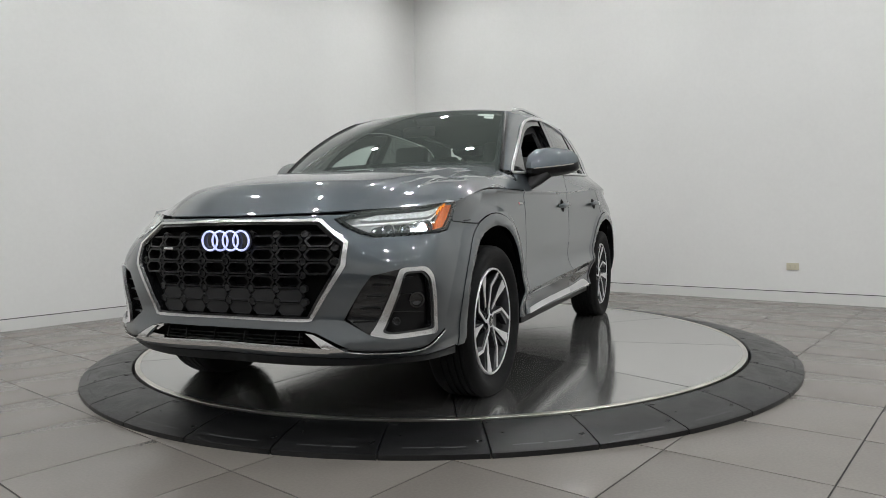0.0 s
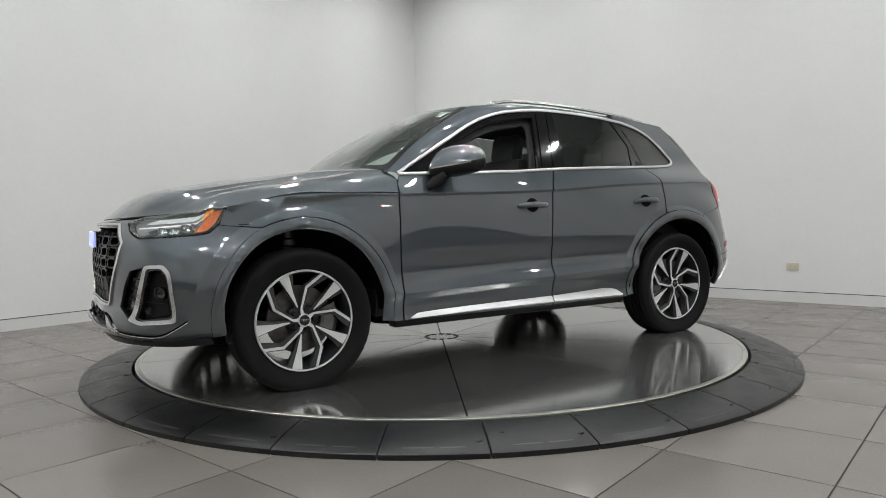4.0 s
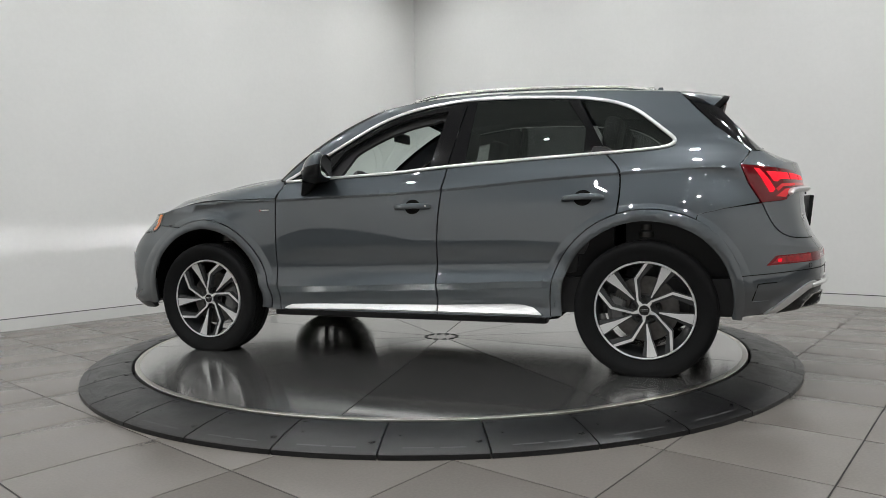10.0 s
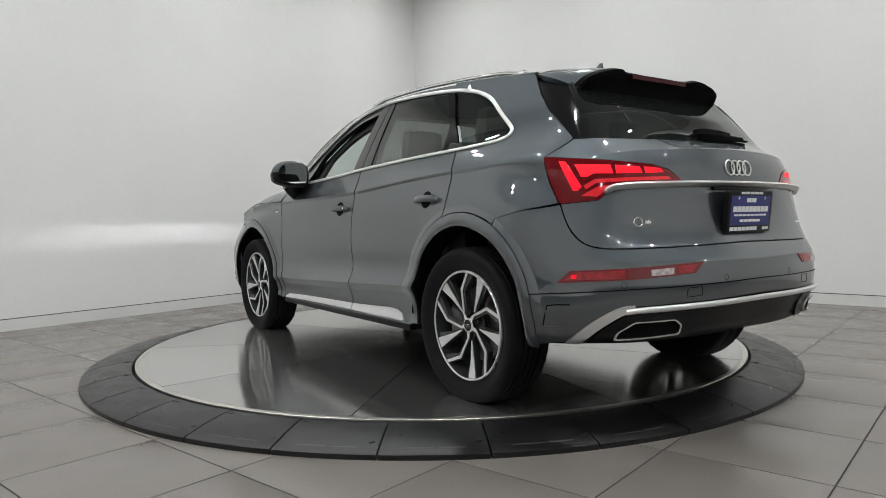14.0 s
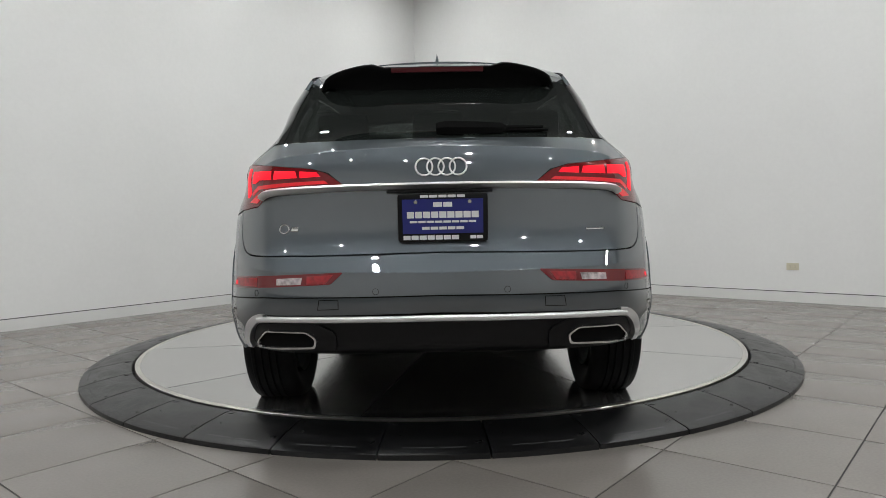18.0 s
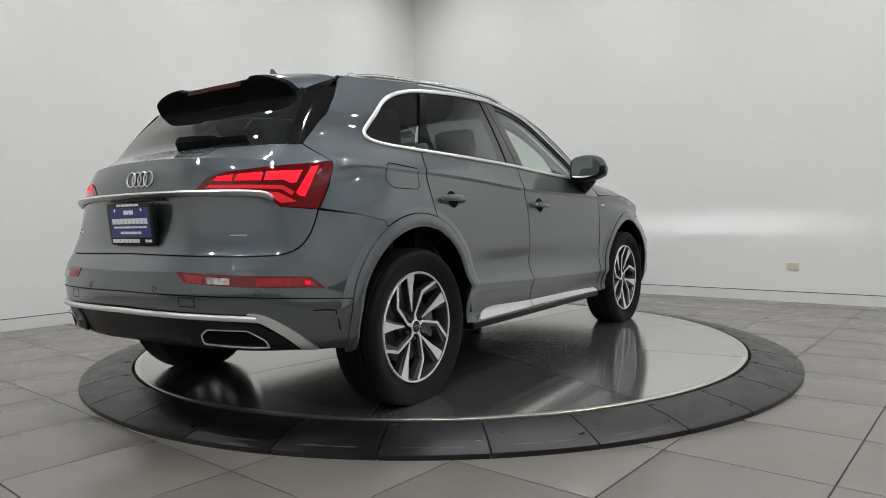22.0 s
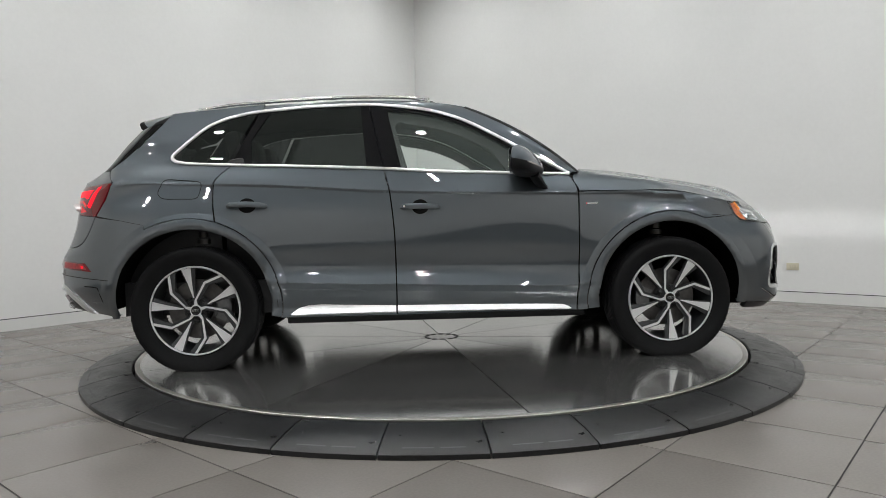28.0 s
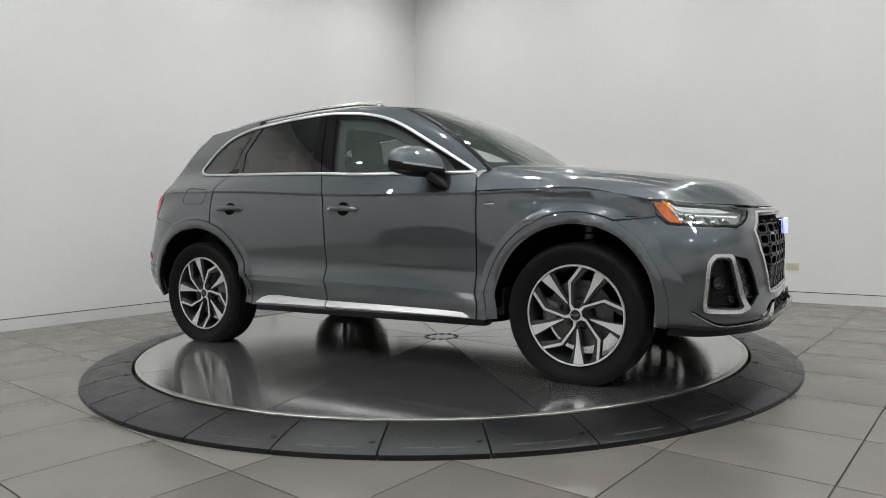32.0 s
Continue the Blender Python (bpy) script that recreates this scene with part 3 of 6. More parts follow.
tagged(CAR, "dark metallic grey five-door SUV with lights on, parked on the turntable", "car")


# ---- panels on a surface ----
def inside(poly, x, y):
    n, hit = len(poly), np.zeros(len(x), bool)
    for i in range(n):
        (ax, ay), (bx, by) = poly[i], poly[(i + 1) % n]
        if ay == by:
            continue
        hit ^= ((ay > y) != (by > y)) & (x < (bx - ax) * (y - ay) / (by - ay) + ax)
    return hit


def dense(poly, step, closed=True):
    out = []
    n = len(poly)
    for i in range(n if closed else n - 1):
        (ax, ay), (bx, by) = poly[i], poly[(i + 1) % n]
        k = max(1, int(math.ceil(math.hypot(bx - ax, by - ay) / step)))
        out += [(ax + (bx - ax) * j / k, ay + (by - ay) * j / k) for j in range(k)]
    if not closed:
        out.append(tuple(poly[-1]))
    return out


def rounded(poly, r=0.02, steps=3, closed=True):
    """Rounds the corners of an outline."""
    out, n = [], len(poly)
    for i in range(n):
        p = Vector(poly[i])
        if not closed and i in (0, n - 1):
            out.append(tuple(p))
            continue
        a, b = Vector(poly[i - 1]), Vector(poly[(i + 1) % n])
        ra, rb = min(r, (a - p).length * 0.45), min(r, (b - p).length * 0.45)
        u, v = p + (a - p).normalized() * ra, p + (b - p).normalized() * rb
        for j in range(steps + 1):
            t = j / steps
            out.append(tuple(u * (1 - t) ** 2 + p * 2 * t * (1 - t) + v * t * t))
    return out


def smooth_line(pts, n=8):
    """A smooth curve through points of any dimension."""
    pts = [np.array(p, float) for p in pts]
    out = []
    for i in range(len(pts) - 1):
        p0, p1, p2, p3 = pts[max(i - 1, 0)], pts[i], pts[i + 1], pts[min(i + 2, len(pts) - 1)]
        for j in range(n):
            t = j / n
            out.append(tuple(0.5 * ((2 * p1) + (p2 - p0) * t + (2 * p0 - 5 * p1 + 4 * p2 - p3) * t * t + (3 * p1 - p0 - 3 * p2 + p3) * t**3)))
    out.append(tuple(pts[-1]))
    return out


def normals_of(fn, a, b, up):
    if fn is surf:
        return normal_at(a, b)
    e = 0.004
    n = np.cross(fn(a + e, b) - fn(a - e, b), fn(a, b + e) - fn(a, b - e))
    n /= np.linalg.norm(n, axis=1)[:, None]
    return n * np.sign(n @ np.array(up))[:, None]


def panel(name, outline, material, parent, side=1, off=0.0, thick=0.014, res=0.05, holes=(), fn=None, up=(0, 0, 1), label="", step=0.03, extra=()):
    """A sheet cut to an outline on a surface, with turned-in edges. side: 1 left, -1 right, 0 both halves in one mesh."""
    from mathutils.geometry import delaunay_2d_cdt
    fn = fn or surf
    loops = [dense(outline, step)] + [dense(h, step) for h in holes]
    verts, edges = [], []
    for lp in loops:
        k = len(verts)
        verts += [Vector(p) for p in lp]
        edges += [(k + i, k + (i + 1) % len(lp)) for i in range(len(lp))]
    B = np.array([tuple(v) for v in verts])
    lo, hi = B.min(0), B.max(0)
    gx, gy = np.meshgrid(np.arange(lo[0] + res / 2, hi[0], res), np.arange(lo[1] + res / 2, hi[1], res))
    gx, gy = gx.ravel(), gy.ravel()
    ok = inside(loops[0], gx, gy)
    for h in loops[1:]:
        ok &= ~inside(h, gx, gy)
    gx, gy = gx[ok], gy[ok]
    if len(gx):
        near = np.min(np.hypot(gx[:, None] - B[None, :, 0], gy[:, None] - B[None, :, 1]), axis=1)
        verts += [Vector((x, y)) for x, y, d in zip(gx, gy, near) if d > 0.35 * min(res, step * 1.5)]
    verts += [Vector(p) for p in extra]
    if fn is surf:
        # arcs of points along the edge of the swelling round the wheels
        for c in (-1.41, 1.41):
            an = np.radians(np.arange(-8, 188, 2.2))
            ss = np.concatenate([c + q * np.cos(an) for q in (ARCH_EDGE - .036, ARCH_EDGE - .004, ARCH_EDGE + .004)])
            zz = np.concatenate([.352 + q * np.sin(an) for q in (ARCH_EDGE - .036, ARCH_EDGE - .004, ARCH_EDGE + .004)])
            ok = inside(loops[0], ss, zz)
            for h in loops[1:]:
                ok &= ~inside(h, ss, zz)
            ss, zz = ss[ok], zz[ok]
            if len(ss):
                near = np.min(np.hypot(ss[:, None] - B[None, :, 0], zz[:, None] - B[None, :, 1]), axis=1)
                verts = [v for i, v in enumerate(verts) if i < len(B) or np.min(np.hypot(ss - v.x, zz - v.y)) > .010]
                verts += [Vector((x, y)) for x, y, d in zip(ss, zz, near) if d > .004]
        # rows of points along the body's sharp edges
        for ename, (a, b, fade) in EDGES.items():
            es = np.arange(max(a - fade, lo[0]), min(b + fade, hi[0]), .022)
            if not len(es):
                continue
            ez = line_z(ename, es)
            ss, zz = np.tile(es, 3), np.concatenate([ez - .003, ez, ez + .003])
            ok = inside(loops[0], ss, zz)
            for h in loops[1:]:
                ok &= ~inside(h, ss, zz)
            ss, zz = ss[ok], zz[ok]
            if len(ss):
                near = np.min(np.hypot(ss[:, None] - B[None, :, 0], zz[:, None] - B[None, :, 1]), axis=1)
                verts = [v for i, v in enumerate(verts) if i < len(B) or np.min(np.hypot(ss - v.x, zz - v.y)) > .008]
                verts += [Vector((x, y)) for x, y, d in zip(ss, zz, near) if d > .004]
    v2, _, tris = delaunay_2d_cdt(verts, edges, [], 0, 1e-6)[:3]
    V = np.array([tuple(v) for v in v2])
    tris = np.array([t for t in tris if len(t) == 3])
    c = V[tris].mean(1)
    ok = inside(loops[0], c[:, 0], c[:, 1])
    for h in loops[1:]:
        ok &= ~inside(h, c[:, 0], c[:, 1])
    tris = tris[ok]
    N = normals_of(fn, V[:, 0], V[:, 1], up)
    P = fn(V[:, 0], V[:, 1]) + N * off
    g = np.cross(P[tris[:, 1]] - P[tris[:, 0]], P[tris[:, 2]] - P[tris[:, 0]])
    flip = np.einsum("ij,ij->i", g, N[tris[:, 0]]) < 0
    tris[flip] = tris[flip][:, ::-1]
    count = {}
    for t in tris:
        for i in range(3):
            a, b = int(t[i]), int(t[(i + 1) % 3])
            count[(a, b)] = 1
    rim = [(a, b) for (a, b) in count if (b, a) not in count]
    if side == 0:
        rim = [(a, b) for a, b in rim if not (abs(P[a][1]) < 1e-3 and abs(P[b][1]) < 1e-3)]
    co, faces, nor = [], [], []
    for sg in ((1,) if side == 1 else (-1,) if side == -1 else (1, -1)):
        k = len(co)
        m = np.array([1, sg, 1])
        co += (P * m).tolist()
        for t in tris:
            t = t if sg == 1 else t[::-1]
            faces.append([int(i) + k for i in t])
            nor += [(N[i] * m) for i in t]
        if thick:
            for a, b in rim:
                q = [P[b], P[a], P[a] - N[a] * thick, P[b] - N[b] * thick]
                q = [x * m for x in q]
                if sg == -1:
                    q = q[::-1]
                j = len(co)
                co += [x.tolist() for x in q]
                faces.append([j, j + 1, j + 2, j + 3])
                fn_ = np.cross(q[1] - q[0], q[2] - q[0])
                nor += [fn_ / (np.linalg.norm(fn_) + 1e-12)] * 4
    me = bpy.data.meshes.new(name)
    me.from_pydata(co, [], faces)
    me.shade_smooth()
    me.normals_split_custom_set([tuple(x) for x in nor])
    me.materials.append(material)
    ob = new(name, me)
    ob.parent = parent
    return tagged(ob, label)


def on_surf(pts, off=0.0, side=1):
    """Points and normals on the body for a list of (s, z)."""
    s, z = np.array([p[0] for p in pts]), np.array([p[1] for p in pts])
    n = normal_at(s, z)
    p = surf(s, z) + n * off
    m = np.array([1, side, 1])
    return [Vector(q * m) for q in p], [Vector(q * m) for q in n]


def strip(name, pts, width, height, material, parent, side=1, off=0.0, closed=False, label="", scale=None):
    """A moulding along a line of the body: width along the body, height out of it."""
    p, n = on_surf(pts, off, side)
    w, h = width / 2, height
    sec = [(-w, 0), (-w * 0.85, h * 0.7), (-w * 0.45, h), (w * 0.45, h), (w * 0.85, h * 0.7), (w, 0)]
    bm = bmesh.new()
    sweep(bm, p, sec, closed, n, scale)
    return part(name, bm, material, parent, label, 0.9)


def group_part(name, parent, label=""):
    ob = new(name)
    ob.parent = parent
    return tagged(ob, label)


def sides(make):
    for sd in (1, -1):
        make(sd)


# ---- outlines on the body, as (s, z) ----
AXLE_Z = 0.340
ARCH_Z = 0.352


def arch_radius(deg, table):
    return float(np.interp(deg, [p[0] for p in table], [p[1] for p in table]))


FLARE_OUT = [(-10, .510), (0, .510), (45, .508), (90, .515), (120, .503), (150, .485), (180, .465), (190, .46)]
FLARE_LIP = [(-10, .440), (0, .442), (45, .452), (90, .456), (120, .450), (150, .436), (180, .405), (190, .40)]


def arc(centre, table, a0, a1, n=28, grow=0.0):
    out = []
    for i in range(n + 1):
        a = a0 + (a1 - a0) * i / n
        r = arch_radius(a, table) + grow
        # a = 180 looks to the car's front, so s falls
        out.append((centre + r * math.cos(math.radians(a)), ARCH_Z + r * math.sin(math.radians(a))))
    return out


F_S, R_S = -1.41, 1.41
GAP = 0.0042
HOOD_SIDE = smooth_line([(-1.742, .922), (-1.60, .955), (-1.416, .984), (-1.15, .991), (-.856, .989)], 6)
BELT = smooth_line([(-.815, 1.100), (-.4, 1.113), (0.0, 1.128), (.305, 1.148), (.8, 1.170), (1.185, 1.184), (1.40, 1.194), (1.49, 1.202)], 6)
DLO_TOP = smooth_line([(-.815, 1.103), (-.65, 1.197), (-.48, 1.293), (-.25, 1.420), (-.10, 1.482), (.05, 1.520), (.21, 1.540), (.389, 1.552), (.70, 1.543), (1.03, 1.517), (1.17, 1.494), (1.28, 1.462), (1.385, 1.405), (1.52, 1.280), (1.548, 1.240), (1.53, 1.214), (1.49, 1.203)], 6)


def z_on(line, s):
    return float(np.interp(s, [p[0] for p in line], [p[1] for p in line]))


def top_z(s):
    p = [q for q in DLO_TOP if q[0] <= 1.2]
    return float(np.interp(s, [q[0] for q in p], [q[1] for q in p]))


SHUT_A = [(-.852, .986), (-.852, .65), (-.843, .42), (-.836, .286)]
SHUT_B = smooth_line([(.304, 1.146), (.288, 1.08), (.270, 1.0), (.248, .775), (.242, .5), (.242, .285)], 4)
SHUT_C = smooth_line([(1.20, 1.184), (1.262, 1.12), (1.288, 1.065), (1.288, .96), (1.275, .862)], 5)


def shift(line, ds):
    return [(s + ds, z) for s, z in line]


def flare_fn(s, z, c, out, lip):
    """The arch's own skin: it leans out from its seam to its lip."""
    a = np.degrees(np.arctan2(z - ARCH_Z, s - c)) % 360
    a = np.where(a > 270, a - 360, a)
    ro, rl = np.interp(a, *zip(*out)), np.interp(a, *zip(*lip))
    k = np.clip((ro - np.hypot(s - c, z - ARCH_Z)) / (ro - rl), 0, 1.2)
    return surf(s, z) + normal_at(s, z) * (.003 + .006 * k ** .8 - .009 * k ** 6)[:, None]


QUARTER_TOP = [(1.03, 1.562), (1.3, 1.541), (1.50, 1.524), (1.56, 1.514)]


def build_side(sd):
    # front fender
    fender = HOOD_SIDE + [(-.856, .986)] + shift(SHUT_A[1:], -GAP) + [(-.905, .286)] + arc(F_S, FLARE_OUT, -7, 112.6, grow=0.004) + [(-1.80, .8345), (-1.798, .85), (-1.77, .89)]
    fe = panel("front_fender", fender, M_PAINT, CAR, sd)
    strip("reflector_badge", [(-.965, .921), (-.90, .921)], 0.013, 0.003, M_BRIGHT, fe, sd, label="small bright side badge with a red edge")
    strip("badge_edge", [(-.969, .921), (-.964, .921)] if sd == 1 else [(-.901, .921), (-.896, .921)], 0.013, 0.0036, M_RED_MARK, fe, sd)
    # doors
    fd = shift(SHUT_A, GAP) [::-1] + [(-.838, 1.04), (-.812, 1.092)] + [p for p in BELT if -.80 < p[0] < .29] + shift(SHUT_B, -GAP)
    door = panel("front_door", fd, M_PAINT, CAR, sd, res=0.035)
    rd = shift(SHUT_B, GAP)[::-1] + [p for p in BELT if .33 < p[0] < 1.18] + shift(SHUT_C, -GAP) + arc(R_S, REAR_OUT, 106, 186, grow=0.004) + [(.915, .286)]
    door2 = panel("rear_door", rd, M_PAINT, CAR, sd, res=0.035)
    # quarter panel with the pillar behind the side glass
    tail = [(1.56, 1.508), (1.60, 1.452), (1.64, 1.400), (1.725, 1.312), (1.85, 1.236), (2.012, 1.172), (1.885, 1.092), (1.925, .995), (1.995, .900)]
    dlo_back = [p for p in DLO_TOP if p[1] < 1.515 and p[0] > 1.03][::-1]
    dlo_under = [p for p in BELT if p[0] > 1.215]
    q = dlo_under + dlo_back + [(1.03, 1.52)] + QUARTER_TOP[:-1] + tail + [(1.81, .872), (1.665, .842)] + arc(R_S, REAR_OUT, 62, 105, 14, 0.004) + shift(SHUT_C, GAP)[::-1]
    quarter = panel("quarter_panel", q, M_PAINT, CAR, sd, res=0.04)
    if sd == -1:
        flap = rounded([(1.35, 1.085), (1.372, .985), (1.567, .988), (1.60, 1.02), (1.56, 1.105)], 0.03)
        p, n = on_surf(dense(flap, 0.02), 0.0004, sd)
        bm = bmesh.new()
        sweep(bm, p, [(-.0018, -.002), (-.0018, .0006), (.0018, .0006), (.0018, -.002)], True, n)
        part("fuel_flap_gap", bm, M_SHELL, quarter, "thin dark outline of the fuel flap", 0)
    # flares round the wheels
    for c, out, lip, a0, a1 in ((F_S, FLARE_OUT, FLARE_LIP, -7, 186), (R_S, REAR_OUT, REAR_LIP, -6, 187)):
        ring = arc(c, out, a0, a1, 40, -0.0015) + arc(c, lip, a1, a0, 40)
        mid = lambda s, z, c=c, out=out, lip=lip: flare_fn(s, z, c, out, lip)
        panel("wheel_arch_flare", ring, M_PAINT, CAR, sd, thick=0.05, res=0.03, fn=mid, up=(0, 1, .2), label="painted wheel arch lip")
    # lower sill with its silver strip
    bm = bmesh.new()
    box(bm, -.885, .885, min(sd * .78, sd * .868), max(sd * .78, sd * .868), .246, .284, 0.010)
    part("sill", bm, M_PLASTIC, CAR, "black sill under the doors")
    lean = lambda s, z: surf(s, z) + normal_at(s, z) * (.004 + .013 * np.clip((.350 - z) / .05, 0, 1.1))[:, None]
    panel("front_sill_strip", smooth_line([(-.80, .293), (-.765, .312), (-.70, .321), (-.3, .331), (0, .336), (.238, .340)], 4) + [(.238, .300), (-.3, .296), (-.78, .289)], M_SATIN, CAR, sd, fn=lean, up=(0, 1, .3), thick=0.02, res=.02, label="satin silver sill strip")
    panel("rear_sill_strip", [(.248, .340), (.60, .352), (.68, .356), (.76, .352), (.815, .338), (.862, .300), (.85, .296), (.248, .300)], M_SATIN, CAR, sd, fn=lean, up=(0, 1, .3), thick=0.02, res=.02, label="satin silver sill strip")
    return door, door2, quarter


REAR_OUT = [(180 - a, r) for a, r in [(-10, .50), (0, .50), (45, .508), (90, .520), (120, .525), (150, .515), (180, .49), (190, .48)]][::-1]
REAR_LIP = [(180 - a, r) for a, r in [(-10, .438), (0, .440), (45, .452), (90, .460), (120, .460), (150, .452), (180, .43), (190, .42)]][::-1]


def build_glass(sd, door, door2, quarter):
    # chrome round the side windows
    strip("window_trim_belt", BELT, 0.019, 0.007, M_SATIN, CAR, sd, 0.004, label="polished trim along the window line")
    strip("window_trim_top", DLO_TOP, 0.021, 0.007, M_SATIN, CAR, sd, 0.004, label="polished trim over the side windows")
    up = lambda s, d: (s, top_z(s) - d)
    lo = lambda s, d: (s, z_on(BELT, s) + d)
    top = lambda a, b, d, n=14: [up(a + (b - a) * i / n, d) for i in range(n + 1)]
    low = lambda a, b, d, n=8: [lo(a + (b - a) * i / n, d) for i in range(n + 1)]
    # black pillar covers
    panel("door_pillar_cover", low(.215, .300, .010) + [(.383, 1.540)] + top(.383, .305, .010, 4)[1:], M_GLOSS, door, sd, off=0.001, thick=0.01, label="gloss black pillar cover")
    panel("door_pillar_cover", low(.308, .405, .010) + [(.44, 1.535)] + top(.44, .391, .010, 4)[1:], M_GLOSS, door2, sd, off=0.001, thick=0.01, label="gloss black pillar cover")
    panel("window_divider", low(1.082, 1.205, .010) + [(1.05, 1.503)] + [(.985, 1.507), (1.095, 1.33)], M_GLOSS, door2, sd, off=0.001, thick=0.01)
    # front door: black frame inside the trim; the driver's pane is wound down
    frame_out = low(-.78, .212, .008, 14) + [(.300, 1.520)] + top(.300, -.76, .008, 24)
    frame_in = low(-.55, .185, .010, 12) + [(.262, 1.490)] + top(.258, -.42, .045, 22)
    if sd == -1:
        frame_in = low(-.69, .200, .008, 12) + [(.275, 1.500)] + top(.275, -.60, .030, 22)
    panel("window_frame", frame_out, M_GLOSS, door, sd, off=-0.006, thick=0.03, holes=[frame_in], res=.03, label="black window frame")
    if sd == -1:
        panel("window_pane", low(-.72, .205, .006, 12) + [(.285, 1.505)] + top(.285, -.64, .02, 22), M_GLASS, door, sd, off=-0.012, thick=0.0, label="clear door window, closed").visible_shadow = False
    # padded frame inside the opening
    inner_in = rounded(low(-.48, .150, -.01, 8) + [(.235, 1.455), (.20, 1.478)] + top(.16, -.36, .075, 14), .03)
    panel("inner_frame", low(-.78, .212, -.02, 14) + [(.300, 1.520)] + top(.300, -.76, .006, 24), M_LINER, door, sd, off=-0.055, thick=0.02, holes=[inner_in], res=.05, label="dark padded frame inside the door window")
    # rear door pane and fixed pane behind it
    rp = low(.405, 1.08, .006, 14) + [(1.096, 1.33), (.985, 1.507)] + top(.98, .44, .010, 12)
    panel("window_pane", rp, M_GLASS_DARK, door2, sd, off=-0.004, thick=0.0, label="dark tinted door window").visible_shadow = False
    qp = [p for p in BELT if p[0] > 1.215][:-1]
    qp = [(s, z + .006) for s, z in qp] + [(s - .012, z - .006) for s, z in DLO_TOP if s > 1.06 and z > 1.225][::-1] + [(1.075, 1.492)]
    panel("quarter_pane", qp, M_GLASS_DARK, quarter, sd, off=-0.003, thick=0.0, label="dark tinted fixed rear side window").visible_shadow = False


def handle(sd, s0, s1, z, door):
    c = (s0 + s1) / 2
    p, n = on_surf([(c, z)], 0, sd)
    t = (on_surf([(s1, z + (0.004 if s1 > 1 else 0.004))], 0, sd)[0][0] - on_surf([(s0, z)], 0, sd)[0][0]).normalized()
    N = n[0]
    u = N.cross(t).normalized()
    if u.z < 0:
        u = -u
    m = Matrix((t, u, N)).transposed().to_4x4()
    m.translation = p[0]
    L = (s1 - s0) / 2
    # black oval laid on the door as the hollow's shade behind the grip
    bm = bmesh.new()
    ring = [(0.050 * math.cos(a), 0.044 * math.sin(a) + 0.004) for a in [2 * math.pi * k / 24 for k in range(24)]]
    vs = [bm.verts.new(m @ Vector((x, y, 0.0012))) for x, y in ring]
    inner = [bm.verts.new(m @ Vector((x * 0.8, y * 0.8, 0.0018))) for x, y in ring]
    for i in range(24):
        bm.faces.new((vs[i], vs[(i + 1) % 24], inner[(i + 1) % 24], inner[i]))
    bm.faces.new(inner)
    part("handle_shade", bm, M_SHELL, door, "black oval standing for the shaded hollow behind the handle")
    bm = bmesh.new()
    path = [m @ Vector((x * L, 0.004 * (1 - x * x), h)) for x, h in ((-1, .004), (-.86, .020), (-.55, .032), (0, .037), (.55, .033), (.86, .022), (1, .006))]
    sec = [(.0085 * math.cos(a), .0155 * math.sin(a)) for a in [2 * math.pi * k / 12 for k in range(12)]]
    sweep(bm, path, [(y, x) for x, y in sec], False, N, [0.55, .9, 1.05, 1.1, 1.1, 1.05, .6])
    part("door_handle", bm, M_PAINT, door, "painted pull handle")
    if s1 < .5:
        bm = bmesh.new()
        disc(bm, 0.006, 0, 12, m @ pose(L * .82, 0.002, .029), 0.005)
        part("lock_button", bm, M_BRIGHT, door)


def both_sides(sd):
    door, door2, quarter = build_side(sd)
    build_glass(sd, door, door2, quarter)
    handle(sd, -.022, .208, .914, door)
    handle(sd, .982, 1.208, .938, door2)


sides(both_sides)

